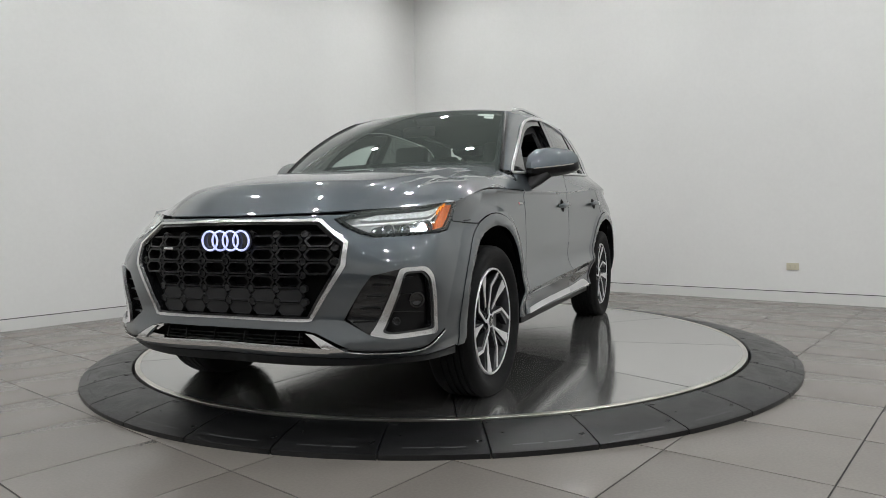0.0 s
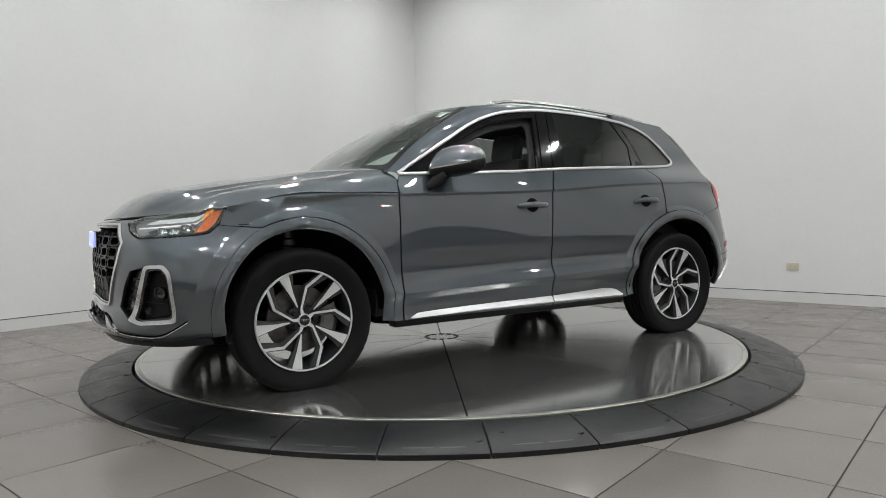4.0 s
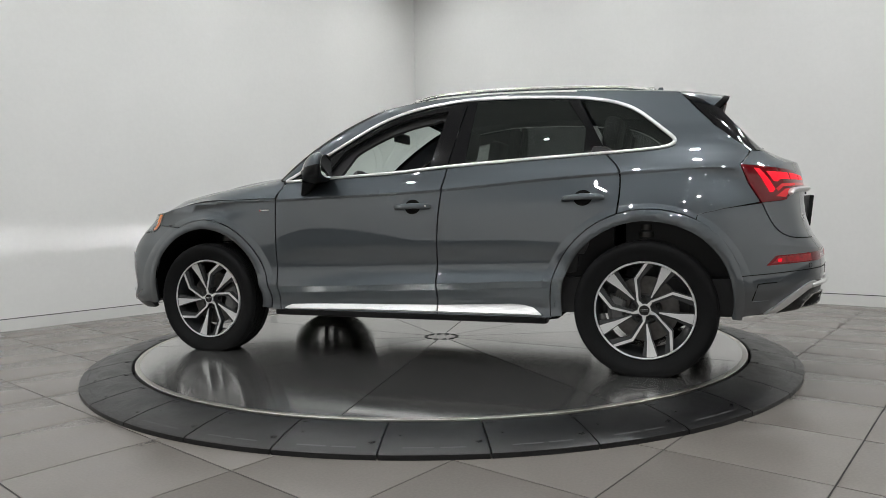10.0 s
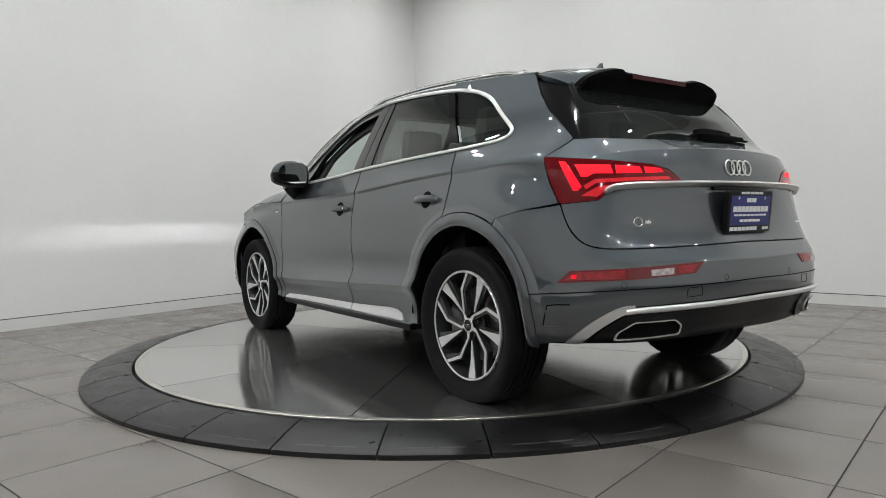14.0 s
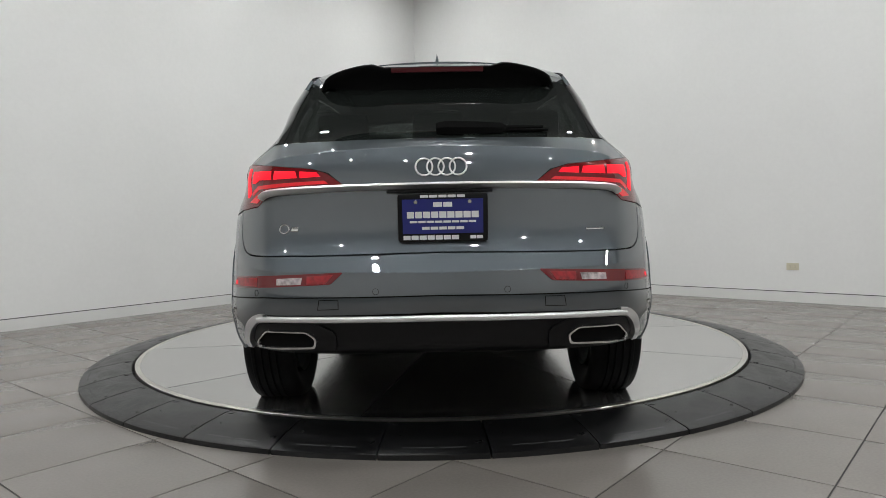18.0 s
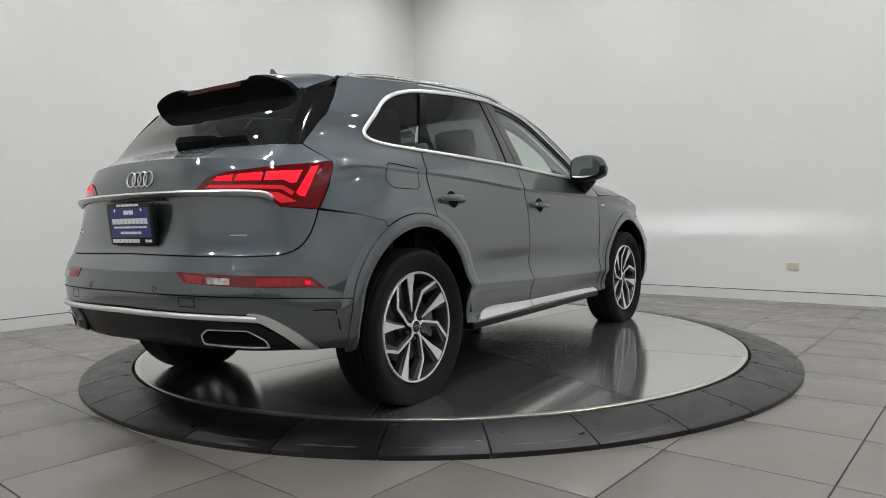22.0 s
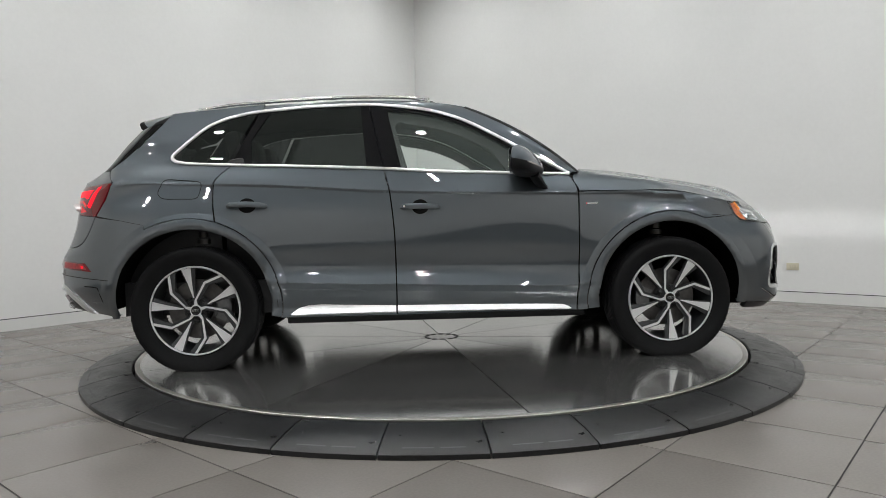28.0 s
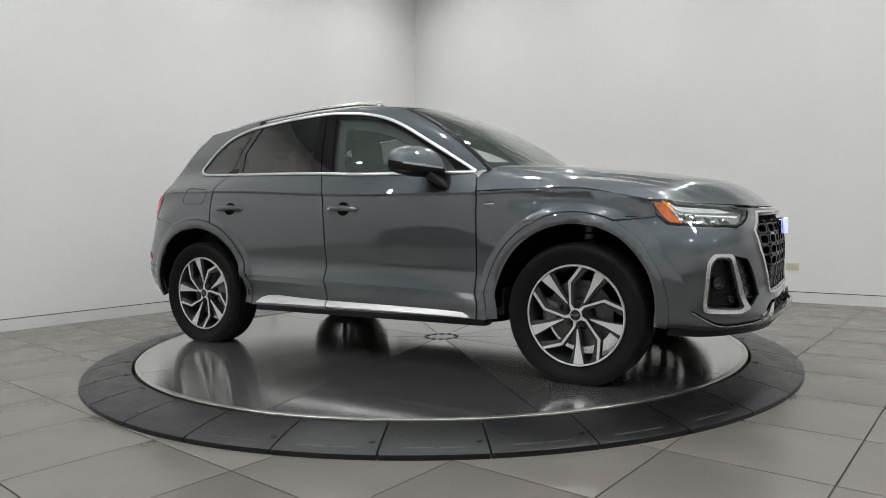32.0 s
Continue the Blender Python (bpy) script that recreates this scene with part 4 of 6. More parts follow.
# Inner black shell that backs the panel gaps, and the floor of the body.
def build_shell():
    front = arc(F_S, FLARE_OUT, 112, 0, 20, 0.01) + [(-.86, .29), (.86, .29)] + arc(R_S, REAR_OUT, 180, 2, 20, 0.01)
    back = [(2.05, .32), (2.95, .32), (2.95, 1.10), (2.1, 1.07), (1.85, 1.07), (1.2, 1.06), (.3, 1.02), (-.85, .97), (-1.4, .965), (-1.70, .91)]
    panel("inner_shell", front + back, M_SHELL, CAR, 0, off=-0.022, thick=0.0, res=0.08, label="black inner shell behind the panels")
    bm = bmesh.new()
    prism(bm, [(.92, .70), (.85, .79), (-.85, .79), (-.92, .70), (-.92, -.70), (-.85, -.79), (.85, -.79), (.92, -.70)], .255, .31)
    prism(bm, [(2.10, .55), (1.95, .62), (.95, .60), (.95, -.60), (1.95, -.62), (2.10, -.55)], .262, .33)
    prism(bm, [(-.95, .60), (-2.0, .60), (-2.10, .45), (-2.10, -.45), (-2.0, -.60), (-.95, -.60)], .345, .40)
    part("underbody", bm, M_SHELL, CAR, "black underbody", 0)
    for cx in (1.41, -1.41):
        for sd in (1, -1):
            bm = bmesh.new()
            rows = []
            for i in range(25):
                a = math.radians(1 + 178 * i / 24)
                r = .475
                rows.append([bm.verts.new((cx + r * math.cos(a), sd * y, AXLE_Z + r * math.sin(a))) for y in (.885, .50)])
            for i in range(24):
                bm.faces.new((rows[i][0], rows[i + 1][0], rows[i + 1][1], rows[i][1]))
            bm.faces.new([r[1] for r in rows])
            part("wheelhouse", bm, M_SHELL, CAR, "black wheelhouse liner", 0.6)
            bm = bmesh.new()
            for k, (dx, z) in enumerate(((0.0, .79), (0.0, .75), (.01, .71))):
                lathe(bm, [(.0, z), (.035 + .01 * (k == 1), z), (.035 + .01 * (k == 1), z - .03), (0, z - .03)], 14, pose(cx + dx, sd * .64, 0))
            part("spring_mount", bm, M_IRON, CAR, "grey metal spring mount in the wheelhouse")


build_shell()


# ---- hood, roof, screens ----
def table_fn(xs, ys):
    xs, ys = np.array(xs, float), np.array(ys, float)
    m = natural(xs, ys)

    def f(x):
        x = np.clip(np.asarray(x, float), xs[0], xs[-1])
        i = np.clip(np.searchsorted(xs, x) - 1, 0, len(xs) - 2)
        return hermite(xs, ys, m, i, x)
    return f


hood_mid = table_fn([.7, .98, 1.23, 1.49, 1.69, 1.86, 1.98, 2.10, 2.20, 2.26], [1.168, 1.150, 1.128, 1.100, 1.075, 1.048, 1.025, .993, .955, .925])
hood_half = table_fn([.7, .86, 1.15, 1.42, 1.60, 1.74, 1.88, 2.02, 2.15, 2.26], [.885, .886, .886, .877, .861, .832, .798, .762, .745, .74])
hood_drop = table_fn([.7, .86, 1.15, 1.42, 1.60, 1.74, 1.88, 2.02, 2.15, 2.26], [.165, .163, .142, .118, .124, .135, .138, .140, .13, .12])
HOOD_FRONT = [(-2.9, .874), (-2.7, .875), (-2.5, .878), (-2.33, .886), (-2.163, .895), (-1.95, .909), (-1.80, .919)]


def nose_tables():
    s = np.linspace(-2.9, -1.80, 30)
    p = surf(s, np.interp(s, [e[0] for e in HOOD_FRONT], [e[1] for e in HOOD_FRONT]))
    y = np.maximum.accumulate(p[:, 1] + np.arange(30) * 1e-5)
    y, x, z = np.append(y, .878), np.append(p[:, 0], 1.62), np.append(p[:, 2], .955)
    return (lambda v: np.interp(v, y, x)), (lambda v: np.interp(v, y, z))


nose_x, nose_z = nose_tables()


RIDGE_OUT = lambda x: np.interp(x, [.95, 1.31, 1.5, 1.72, 1.92, 2.04], [.655, .632, .619, .609, .593, .572])
RIDGE_IN = lambda x: np.interp(x, [.95, 1.35, 1.63, 1.84, 2.0, 2.1, 2.15], [.62, .588, .557, .524, .494, .445, .411])


def hood_fn(x, y):
    x, y = np.atleast_1d(np.asarray(x, float)), np.atleast_1d(np.asarray(y, float))
    u = np.abs(y) / hood_half(x)
    z = hood_mid(x) - hood_drop(x) * u ** (3.0 + 5.0 * np.clip((1.45 - x) / .55, 0, 1))
    yy = np.minimum(np.abs(y), .835)
    g = 1 - (1 - np.clip((nose_x(yy) + .004 - x) / .26, 0, 1)) ** 2.5
    z = nose_z(yy) + (z - nose_z(yy)) * g
    # two raised creases a side, that run together towards the pillars
    rim = np.clip((hood_half(x) - np.abs(y)) / .09, 0, 1)
    fade = np.clip((x - .95) / .30, 0, 1) * np.clip((nose_x(yy) - x) / .10, 0, 1) * rim * rim * (3 - 2 * rim)
    y = np.asarray(y, float)
    for line, slope in ((RIDGE_IN, .17), (RIDGE_OUT, .19)):
        d = np.abs(y) - line(x)
        z = z - slope * fade * np.clip(d, 0, .045) + fade * np.where(d > .045, np.minimum(d - .045, .10), 0) * slope * .6
    z = z + .006 * fade
    return np.stack([x, y, z], 1)


def build_hood():
    edge = dense(HOOD_FRONT[:-1], .06, False) + HOOD_SIDE
    p = surf(np.array([e[0] for e in edge]), np.array([e[1] for e in edge]))
    left = [(float(a), float(b)) for a, b, c in p]
    cowl = [(.856, .875), (.835, .835), (.84, .795), (.895, .70), (.95, .55), (.995, .35), (1.015, 0.0)]
    half = left + cowl
    full = half + [(x, -y) for x, y in half[::-1] if y > 1e-4]
    ridges = []
    for x in np.arange(1.02, 2.12, .022):
        for yc in (float(RIDGE_OUT(x)), float(RIDGE_IN(x))):
            for d in (-.004, 0, .004):
                if x < float(nose_x(yc)) - .03:
                    ridges += [(x, yc + d), (x, -yc - d)]
    panel("hood", full, M_PAINT, CAR, 1, fn=hood_fn, res=0.019, thick=0.006, step=0.025, extra=ridges)
    # dark cowl between hood and screen
    bm = bmesh.new()
    path = [(x - .02, y, 1.150 - .062 * (abs(y) / .8) ** 2) for x, y in cowl[2:]] + [(x - .02, -y, 1.150 - .062 * (abs(y) / .8) ** 2) for x, y in cowl[2:-1][::-1]]
    path = [(x, y, z - .022) for x, y, z in path]
    sweep(bm, path, [(-.05, -.02), (-.05, .0), (.05, .006), (.05, -.02)])
    part("cowl", bm, M_PLASTIC, CAR, "black cowl below the windscreen")


build_hood()

roof_mid = table_fn([-1.75, -1.6, -1.32, -.93, -.4, -.02, .22, .5], [1.560, 1.580, 1.606, 1.627, 1.637, 1.617, 1.581, 1.48])
roof_edge_z = table_fn([-1.75, -1.6, -1.32, -.93, -.4, -.02, .22, .5], [1.512, 1.523, 1.547, 1.573, 1.591, 1.577, 1.543, 1.44])
roof_half = table_fn([-1.75, -1.6, -1.32, -.93, -.4, -.02, .22, .5], [.515, .530, .553, .572, .580, .580, .575, .6])


def roof_fn(x, y):
    x, y = np.atleast_1d(np.asarray(x, float)), np.atleast_1d(np.asarray(y, float))
    u = np.abs(y) / roof_half(x)
    return np.stack([x, y, roof_mid(x) - (roof_mid(x) - roof_edge_z(x)) * u ** 2.3], 1)


def screen_fn(u, v):
    """Windscreen: u from the base to the top, v across from -1 to 1."""
    u, v = np.atleast_1d(np.asarray(u, float)), np.atleast_1d(np.asarray(v, float))
    x0, x1 = 1.018 - .140 * v**2, .215 - .020 * v**2
    z0, z1 = 1.132 - .022 * v**2, 1.585 - .040 * np.abs(v) ** 2.3
    y0, y1 = .765 * v, .575 * v
    bulge = 4 * u * (1 - u)
    return np.stack([x0 + (x1 - x0) * u + .026 * bulge, y0 + (y1 - y0) * u + .012 * bulge * v, z0 + (z1 - z0) * u + .032 * bulge], 1)


def build_roof():
    left = [(x, float(roof_half([x])[0])) for x in np.linspace(.20, -1.60, 30)]
    front = [(.20 + .018 * (1 - (y / .575) ** 2), y) for y in np.linspace(-.575, .575, 14)[1:-1]]
    full = left + [(-1.62, y) for y in np.linspace(.52, -.52, 12)] + [(x, -y) for x, y in left[::-1]] + front
    pane = rounded([(.10, -.43), (.10, .43), (-1.05, .43), (-1.05, -.43)], .05)
    panel("roof", full, M_PAINT, CAR, 1, fn=roof_fn, res=0.06, thick=0.02, holes=[pane])
    # dark glass roof panel, flush in the metal
    panel("glass_roof", rounded([(.10, -.43), (.10, .43), (-1.05, .43), (-1.05, -.43)], .05), M_GLOSS, CAR, 1, fn=roof_fn, off=0.001, thick=0, res=0.08, label="dark glass roof panel with its shade shut")
    scr = [(u, v) for u, v in [(0.02, -1.0), (0.02, 1.0), (1.0, 1.0), (1.0, -1.0)]]
    ob = panel("windscreen", scr, M_SCREEN, CAR, 1, fn=screen_fn, up=(1, 0, .6), thick=0, res=0.08, step=0.05, label="clear windscreen with a paper sticker")
    ob.visible_shadow = False
    ring_out = [(0.012, -1.0), (0.012, 1.0), (.995, 1.0), (.995, -1.0)]
    ring_in = rounded([(0.09, -.94), (0.09, .94), (.945, .945), (.945, -.945)], .05)
    panel("screen_border", ring_out, M_GLOSS, ob, 1, fn=screen_fn, up=(1, 0, .6), off=-0.004, thick=0, holes=[ring_in], res=0.08, step=0.04, label="black printed screen border")
    # black rubber along the pillars
    for sd in (1, -1):
        edge = [Vector(screen_fn([u], [sd * .995])[0]) for u in np.linspace(0.0, .985, 16)]
        bm = bmesh.new()
        sweep(bm, edge, [(-.013, -.006), (-.013, .004), (-.006, .0075), (.006, .0075), (.013, .004), (.013, -.006)], False, (.45, sd * .7, .55))
        part("screen_seal", bm, M_PLASTIC, ob, "black rubber seal along the pillar", .8)
    panel("sticker", [(.86, .68), (.86, .86), (.915, .86), (.915, .68)], M_STICKER, ob, 1, fn=screen_fn, up=(1, 0, .6), off=-0.006, thick=0, res=0.08)
    panel("sticker", [(.80, .76), (.80, .86), (.855, .86), (.855, .76)], M_STICKER, ob, 1, fn=screen_fn, up=(1, 0, .6), off=-0.006, thick=0, res=0.08)
    # frame between side windows and roof: pillar and cant rail
    for sd in (1, -1):
        dl = [q for q in DLO_TOP if q[0] <= 1.035]
        lowp, lown = on_surf(dl, 0.0, sd)
        bm = bmesh.new()
        rows = []
        for k, (p, (s, z)) in enumerate(zip(lowp, dl)):
            t = k / (len(lowp) - 1)
            x = -s
            if x > -.02 and x > .20 - .0:
                f = min(1.0, max(0.0, (.815 - x) / (.815 - .10)))
                e = screen_fn([f], [1.0])[0]
            else:
                xx = max(-1.02, min(.20, x if x < -.1 else .20 - (.10 - x) * .9 if x < .10 else .20))
                xx = min(.20, x + .10 * max(0, min(1, (x + .5) / .6)))
                e = np.array([xx, float(roof_half([xx])[0]), float(roof_edge_z([xx])[0])])
            e = Vector((e[0], e[1] * sd, e[2]))
            n = (p - Vector((p.x, 0, p.z - .8))).normalized()
            mid = (p + e) / 2 + n * .010
            rows.append([bm.verts.new(v) for v in (p - n * .012, p, p * .75 + e * .25 + n * .006, mid, p * .25 + e * .75 + n * .007, e + Vector((0, 0, .001)), e - n * .02)])
        for a, b in zip(rows, rows[1:]):
            for i in range(6):
                bm.faces.new((a[i], b[i], b[i + 1], a[i + 1]))
        part("roof_frame", bm, M_PAINT, CAR, "painted pillar and roof side frame", 0.9)
        # painted edge between the rear pillar and the roof
        line = dense(QUARTER_TOP, .06, False)
        lowp, lown = on_surf(line, 0.0, sd)
        bm = bmesh.new()
        rows = []
        for p, (s, z) in zip(lowp, line):
            e = Vector((-s, sd * float(roof_half([-s])[0]), float(roof_edge_z([-s])[0]) + .001))
            up = Vector((0, sd * .35, 1)).normalized()
            rows.append([bm.verts.new(v) for v in (p - up * .01, p, p.lerp(e, .35) + up * .006, p.lerp(e, .7) + up * .005, e, e - up * .015)])
        for a, b in zip(rows, rows[1:]):
            for i in range(5):
                bm.faces.new((a[i], b[i], b[i + 1], a[i + 1]))
        part("roof_edge", bm, M_PAINT, CAR, "painted roof edge over the rear pillar", 0.9)
        # roof rail
        xs = np.linspace(.02, -1.50, 26)
        path = []
        for i, x in enumerate(xs):
            t = i / 25
            lift = .021 * min(1, t / .10, (1 - t) / .14)
            path.append((x, sd * (float(roof_half([x])[0]) - .020), float(roof_edge_z([x])[0]) + .004 + lift))
        bm = bmesh.new()
        sweep(bm, path, [(.012 * math.cos(a), .0105 * math.sin(a)) for a in [2 * math.pi * k / 12 for k in range(12)]], False, (0, 0, 1), [.45] + [1.0] * 24 + [.45])
        rail = part("roof_rail", bm, M_CHROME, CAR, "satin silver roof rail")
        for x in (-.04, -1.42):
            bm = bmesh.new()
            zz = float(roof_edge_z([x])[0])
            box(bm, x - .03, x + .03, sd * (float(roof_half([x])[0]) - .020) - .009, sd * (float(roof_half([x])[0]) - .020) + .009, zz - .004, zz + .026, .004)
            part("rail_foot", bm, M_CHROME, rail)
    # antenna fin
    bm = bmesh.new()
    z0 = float(roof_mid([-1.43])[0]) - .004
    rows = []
    for x, h, w in ((-1.36, .0, .004), (-1.39, .012, .014), (-1.43, .040, .018), (-1.455, .060, .012), (-1.475, .058, .006), (-1.485, .0, .012)):
        rows.append([bm.verts.new((x, w * a, z0 + h * b)) for a, b in ((1, 0), (.6, .6), (.0, 1), (-.6, .6), (-1, 0))])
    for a, b in zip(rows, rows[1:]):
        for i in range(4):
            bm.faces.new((a[i], a[i + 1], b[i + 1], b[i]))
    bm.faces.new(rows[-1])
    part("antenna_fin", bm, M_PAINT, CAR, "small roof antenna fin")


build_roof()


# ---- rear window, spoiler, tailgate ----
HATCH_LINE = [(1.600, 1.458), (1.645, 1.402), (1.730, 1.313), (1.857, 1.234), (2.020, 1.170)]


def build_rear():
    glass = [(2.95, 1.172), (2.19, 1.170), (2.15, 1.25), (2.125, 1.33), (2.115, 1.43), (2.35, 1.46), (2.95, 1.47)]
    ob = panel("rear_window", glass, M_GLASS_REAR, CAR, 0, off=-0.002, thick=0.0, res=0.05, label="dark tinted rear window with a wiper")
    ob.visible_shadow = False
    for sd in (1, -1):
        # a strip between the pillar's rear edge and the window's edge
        line = smooth_line([(s + GAP, z) for s, z in HATCH_LINE], 5)[::-1]
        a = surf(np.array([p[0] for p in line]), np.array([p[1] for p in line]))
        edge = smooth_line([(2.20, 1.170), (2.165, 1.25), (2.14, 1.33), (2.125, 1.39), (2.115, 1.42)], 5)
        b = surf(np.array([p[0] for p in edge]), np.array([p[1] for p in edge]))
        bm = bmesh.new()
        rows = []
        for p, q in zip(a, b):
            p, q = Vector((p[0], p[1] * sd, p[2])), Vector((q[0], q[1] * sd, q[2]))
            out = Vector((-.6, sd * .8, .2)).normalized()
            rows.append([bm.verts.new(v) for v in (p - out * .012, p, p.lerp(q, .33) + out * .008, p.lerp(q, .66) + out * .008, q, q - out * .012)])
        for r0, r1 in zip(rows, rows[1:]):
            for k in range(5):
                bm.faces.new((r0[k], r0[k + 1], r1[k + 1], r1[k]))
        part("rear_pillar_cover", bm, M_GLOSS, ob, "gloss black strip beside the rear window", 0.9)
    tail = [(2.95, .7235)] + smooth_line([(2.516, .716), (2.30, .716), (2.20, .7215), (2.13, .743), (2.075, .785), (2.04, .835), (2.012, .893)], 5) + [(2.215, .905), (2.29, .944), (2.64, .974), (2.575, 1.030), (2.50, 1.051), (2.295, 1.070), (1.893, 1.094), (2.03, 1.168), (2.15, 1.166), (2.95, 1.168)]
    gate = panel("tailgate", tail, M_PAINT, CAR, 0, res=0.04)
    # spoiler: a thick wing over the rear window, with a raised lobe at either end
    bm = bmesh.new()
    rows = []
    N = 44
    at = [0, .46, .55, .66, .80, .90, .95, .98, 1.0]
    tip_z = [1.511, 1.510, 1.522, 1.516, 1.500, 1.482, 1.468, 1.452, 1.432]
    tip_x = [-1.838, -1.836, -1.850, -1.850, -1.846, -1.838, -1.826, -1.810, -1.79]
    low_z = [1.420, 1.418, 1.404, 1.400, 1.408, 1.420, 1.426, 1.430, 1.430]
    for i in range(N + 1):
        v = -1 + 2 * i / N
        a = abs(v)
        w = lambda half: v * half
        zt, xb, zl = np.interp(a, at, tip_z), np.interp(a, at, tip_x), np.interp(a, at, low_z)
        zr = float(roof_mid([-1.60])[0]) - (float(roof_mid([-1.60])[0]) - float(roof_edge_z([-1.60])[0])) * a ** 2.3
        rows.append([(-1.590, w(.578), zr + .002 - .014 * a**6), (-1.70, w(.566), .45 * (zr - .014 * a**6) + .55 * (zt + .010)), (xb + .03, w(.516), zt + .005), (xb, w(.514), zt - .005), (xb + .004, w(.513), zt - .018), (xb + .024, w(.510), zt - .034),
                     (-1.785 + .045 * a**4, w(.518), zl), (-1.640, w(.578), zl + .04)])
    vs = [[bm.verts.new(p) for p in r] for r in rows]
    for a, b in zip(vs, vs[1:]):
        for j in range(8):
            f = bm.faces.new((a[j], b[j], b[(j + 1) % 8], a[(j + 1) % 8]))
            f.material_index = 0 if j in (0, 1) else 1
    for r in (vs[0], vs[-1]):
        bm.faces.new(r).material_index = 0
    sp = part("roof_spoiler", bm, [M_PAINT, M_SHELL], CAR, "grey roof spoiler with a black underside", 0.7)
    bm = bmesh.new()
    path = [(-1.836 + .002 * (abs(v) / .2) ** 2, v, 1.494) for v in np.linspace(-.20, .20, 9)]
    sweep(bm, path, [(-.006, -.010), (-.006, .010), (.006, .010), (.006, -.010)])
    part("high_brake_lamp", bm, M_RED_DARK, sp, "long dark red brake lamp")
    # bright bar across the tailgate
    bar = smooth_line([(2.255, .932), (2.30, .953), (2.45, .963), (2.70, .969), (2.95, .971)], 6)
    lp, ln = on_surf(bar, .004, 1)
    rp, rn = on_surf(bar[:-1], .004, -1)
    bm = bmesh.new()
    sweep(bm, lp + rp[::-1], [(-.013, 0), (-.011, .020), (-.002, .030), (.011, .014), (.013, 0)], False, ln + rn[::-1], [.25] + [.8] * 2 + [1] * (len(lp) + len(rp) - 6) + [.8] * 2 + [.25])
    part("tailgate_bar", bm, M_SATIN, gate, "polished bar across the tailgate")
    # four plain rings
    bm = bmesh.new()
    for k in range(4):
        yc = .0575 - .0430 * k
        ring = [(0, yc + .0320 * math.cos(a), 1.043 + .0320 * math.sin(a)) for a in [2 * math.pi * j / 40 for j in range(40)]]
        pts = []
        for _, y, z in ring:
            s = 2.95 - abs(y) / .4 * .35
            q = surf([s], [z])[0]
            pts.append((q[0] - .004, y, z))
        tube(bm, pts, .0034, 8, True, (-1, 0, 0))
    part("ring_badge", bm, M_SATIN, gate, "four polished interlinked rings")
    # small lettering as plain bars, either side
    for sd, cs, z, w, h, n in ((1, 2.452, .815, .034, .020, 1), (-1, 2.415, .797, .085, .010, 1)):
        for k in range(n):
            s0, s1 = cs - w / 2 + w * k / n + .004, cs - w / 2 + w * (k + 1) / n - .004
            strip("model_badge", [(s0, z), (s1, z)], h, .003, M_BRIGHT, gate, sd, label="small polished badge bar")
    oval = [(2.408 + .020 * math.cos(a), .817 + .017 * math.sin(a)) for a in [2 * math.pi * k / 24 for k in range(24)]]
    strip("model_badge", oval, .007, .003, M_BRIGHT, gate, 1, closed=True, label="small polished oval badge")
    # number plate
    plate = group_part("number_plate", gate, "blue dealer plate in a black frame")
    m = pose(-2.288, -.010, .850, 0, -6, 0) @ pose(0, 0, 0, 90, 0, -90)
    bm = bmesh.new()
    prism(bm, rounded([(-.168, -.09), (.168, -.09), (.168, .09), (-.168, .09)], .012), -.012, .010, .003, m)
    part("plate_frame", bm, M_PLASTIC, plate, "black plate frame")
    bm = bmesh.new()
    box(bm, -.150, .150, -.058, .070, .010, .0112, 0, m)
    part("plate_face", bm, M_BLUE, plate, "dark blue plate face", 0)
    for y, w, h, cx in ((.081, .17, .010, 0), (.050, .075, .018, 0), (.012, .27, .024, 0), (-.014, .25, .008, 0), (-.038, .16, .011, 0), (-.073, .21, .016, -.045), (-.073, .05, .012, .125)):
        n = max(2, int(w / .030))
        for k in range(n):
            x0 = cx - w / 2 + w * k / n
            bm = bmesh.new()
            box(bm, x0 + w / n * .06, x0 + w / n * .94, y - h / 2, y + h / 2, .0112, .0122, 0, m)
            part("printed_bar", bm, M_WHITE, plate, smooth=0)
    for x in (-.10, .10):
        bm = bmesh.new()
        disc(bm, .007, .0112, 12, m @ pose(x, .060, 0), .003)
        part("plate_screw", bm, M_BRIGHT, plate)
    # handle hollow above the plate: its shade is put in as a black bar
    bm = bmesh.new()
    box(bm, -2.262, -2.20, -.20, .20, .944, .958, .003)
    part("hollow_shade_bar", bm, M_PLASTIC, gate, "black bar standing in for the shaded hollow above the plate")
    # wiper
    wiper = group_part("rear_wiper", CAR, "black rear window wiper")
    bm = bmesh.new()
    P = lambda y, z, o: Vector((surf([2.95 - abs(y) / .38 * .35], [z])[0][0] - o, y, z))
    sweep(bm, [P(.005, 1.213, .03), P(-.03, 1.214, .042), P(-.15, 1.212, .042), P(-.255, 1.210, .030), P(-.275, 1.212, .024), P(-.43, 1.216, .016)], [(-.020, -.014), (-.022, .010), (0, .018), (.022, .010), (.020, -.014)], False, (-1, 0, 0), [1.0, 1.2, 1.12, .95, .45, .28])
    disc(bm, .020, -.01, 20, Matrix.Translation(P(-.015, 1.205, .0)) @ pose(0, 0, 0, 0, -70, 0), .04)
    part("wiper_arm", bm, M_SHELL, wiper)
    bm = bmesh.new()
    sweep(bm, [P(y, 1.203 - .00 * y, .012) for y in np.linspace(-.02, -.45, 12)], [(-.006, -.006), (-.003, .007), (.003, .007), (.006, -.006)], False, (-1, 0, 0))
    part("wiper_blade", bm, M_SHELL, wiper)


build_rear()


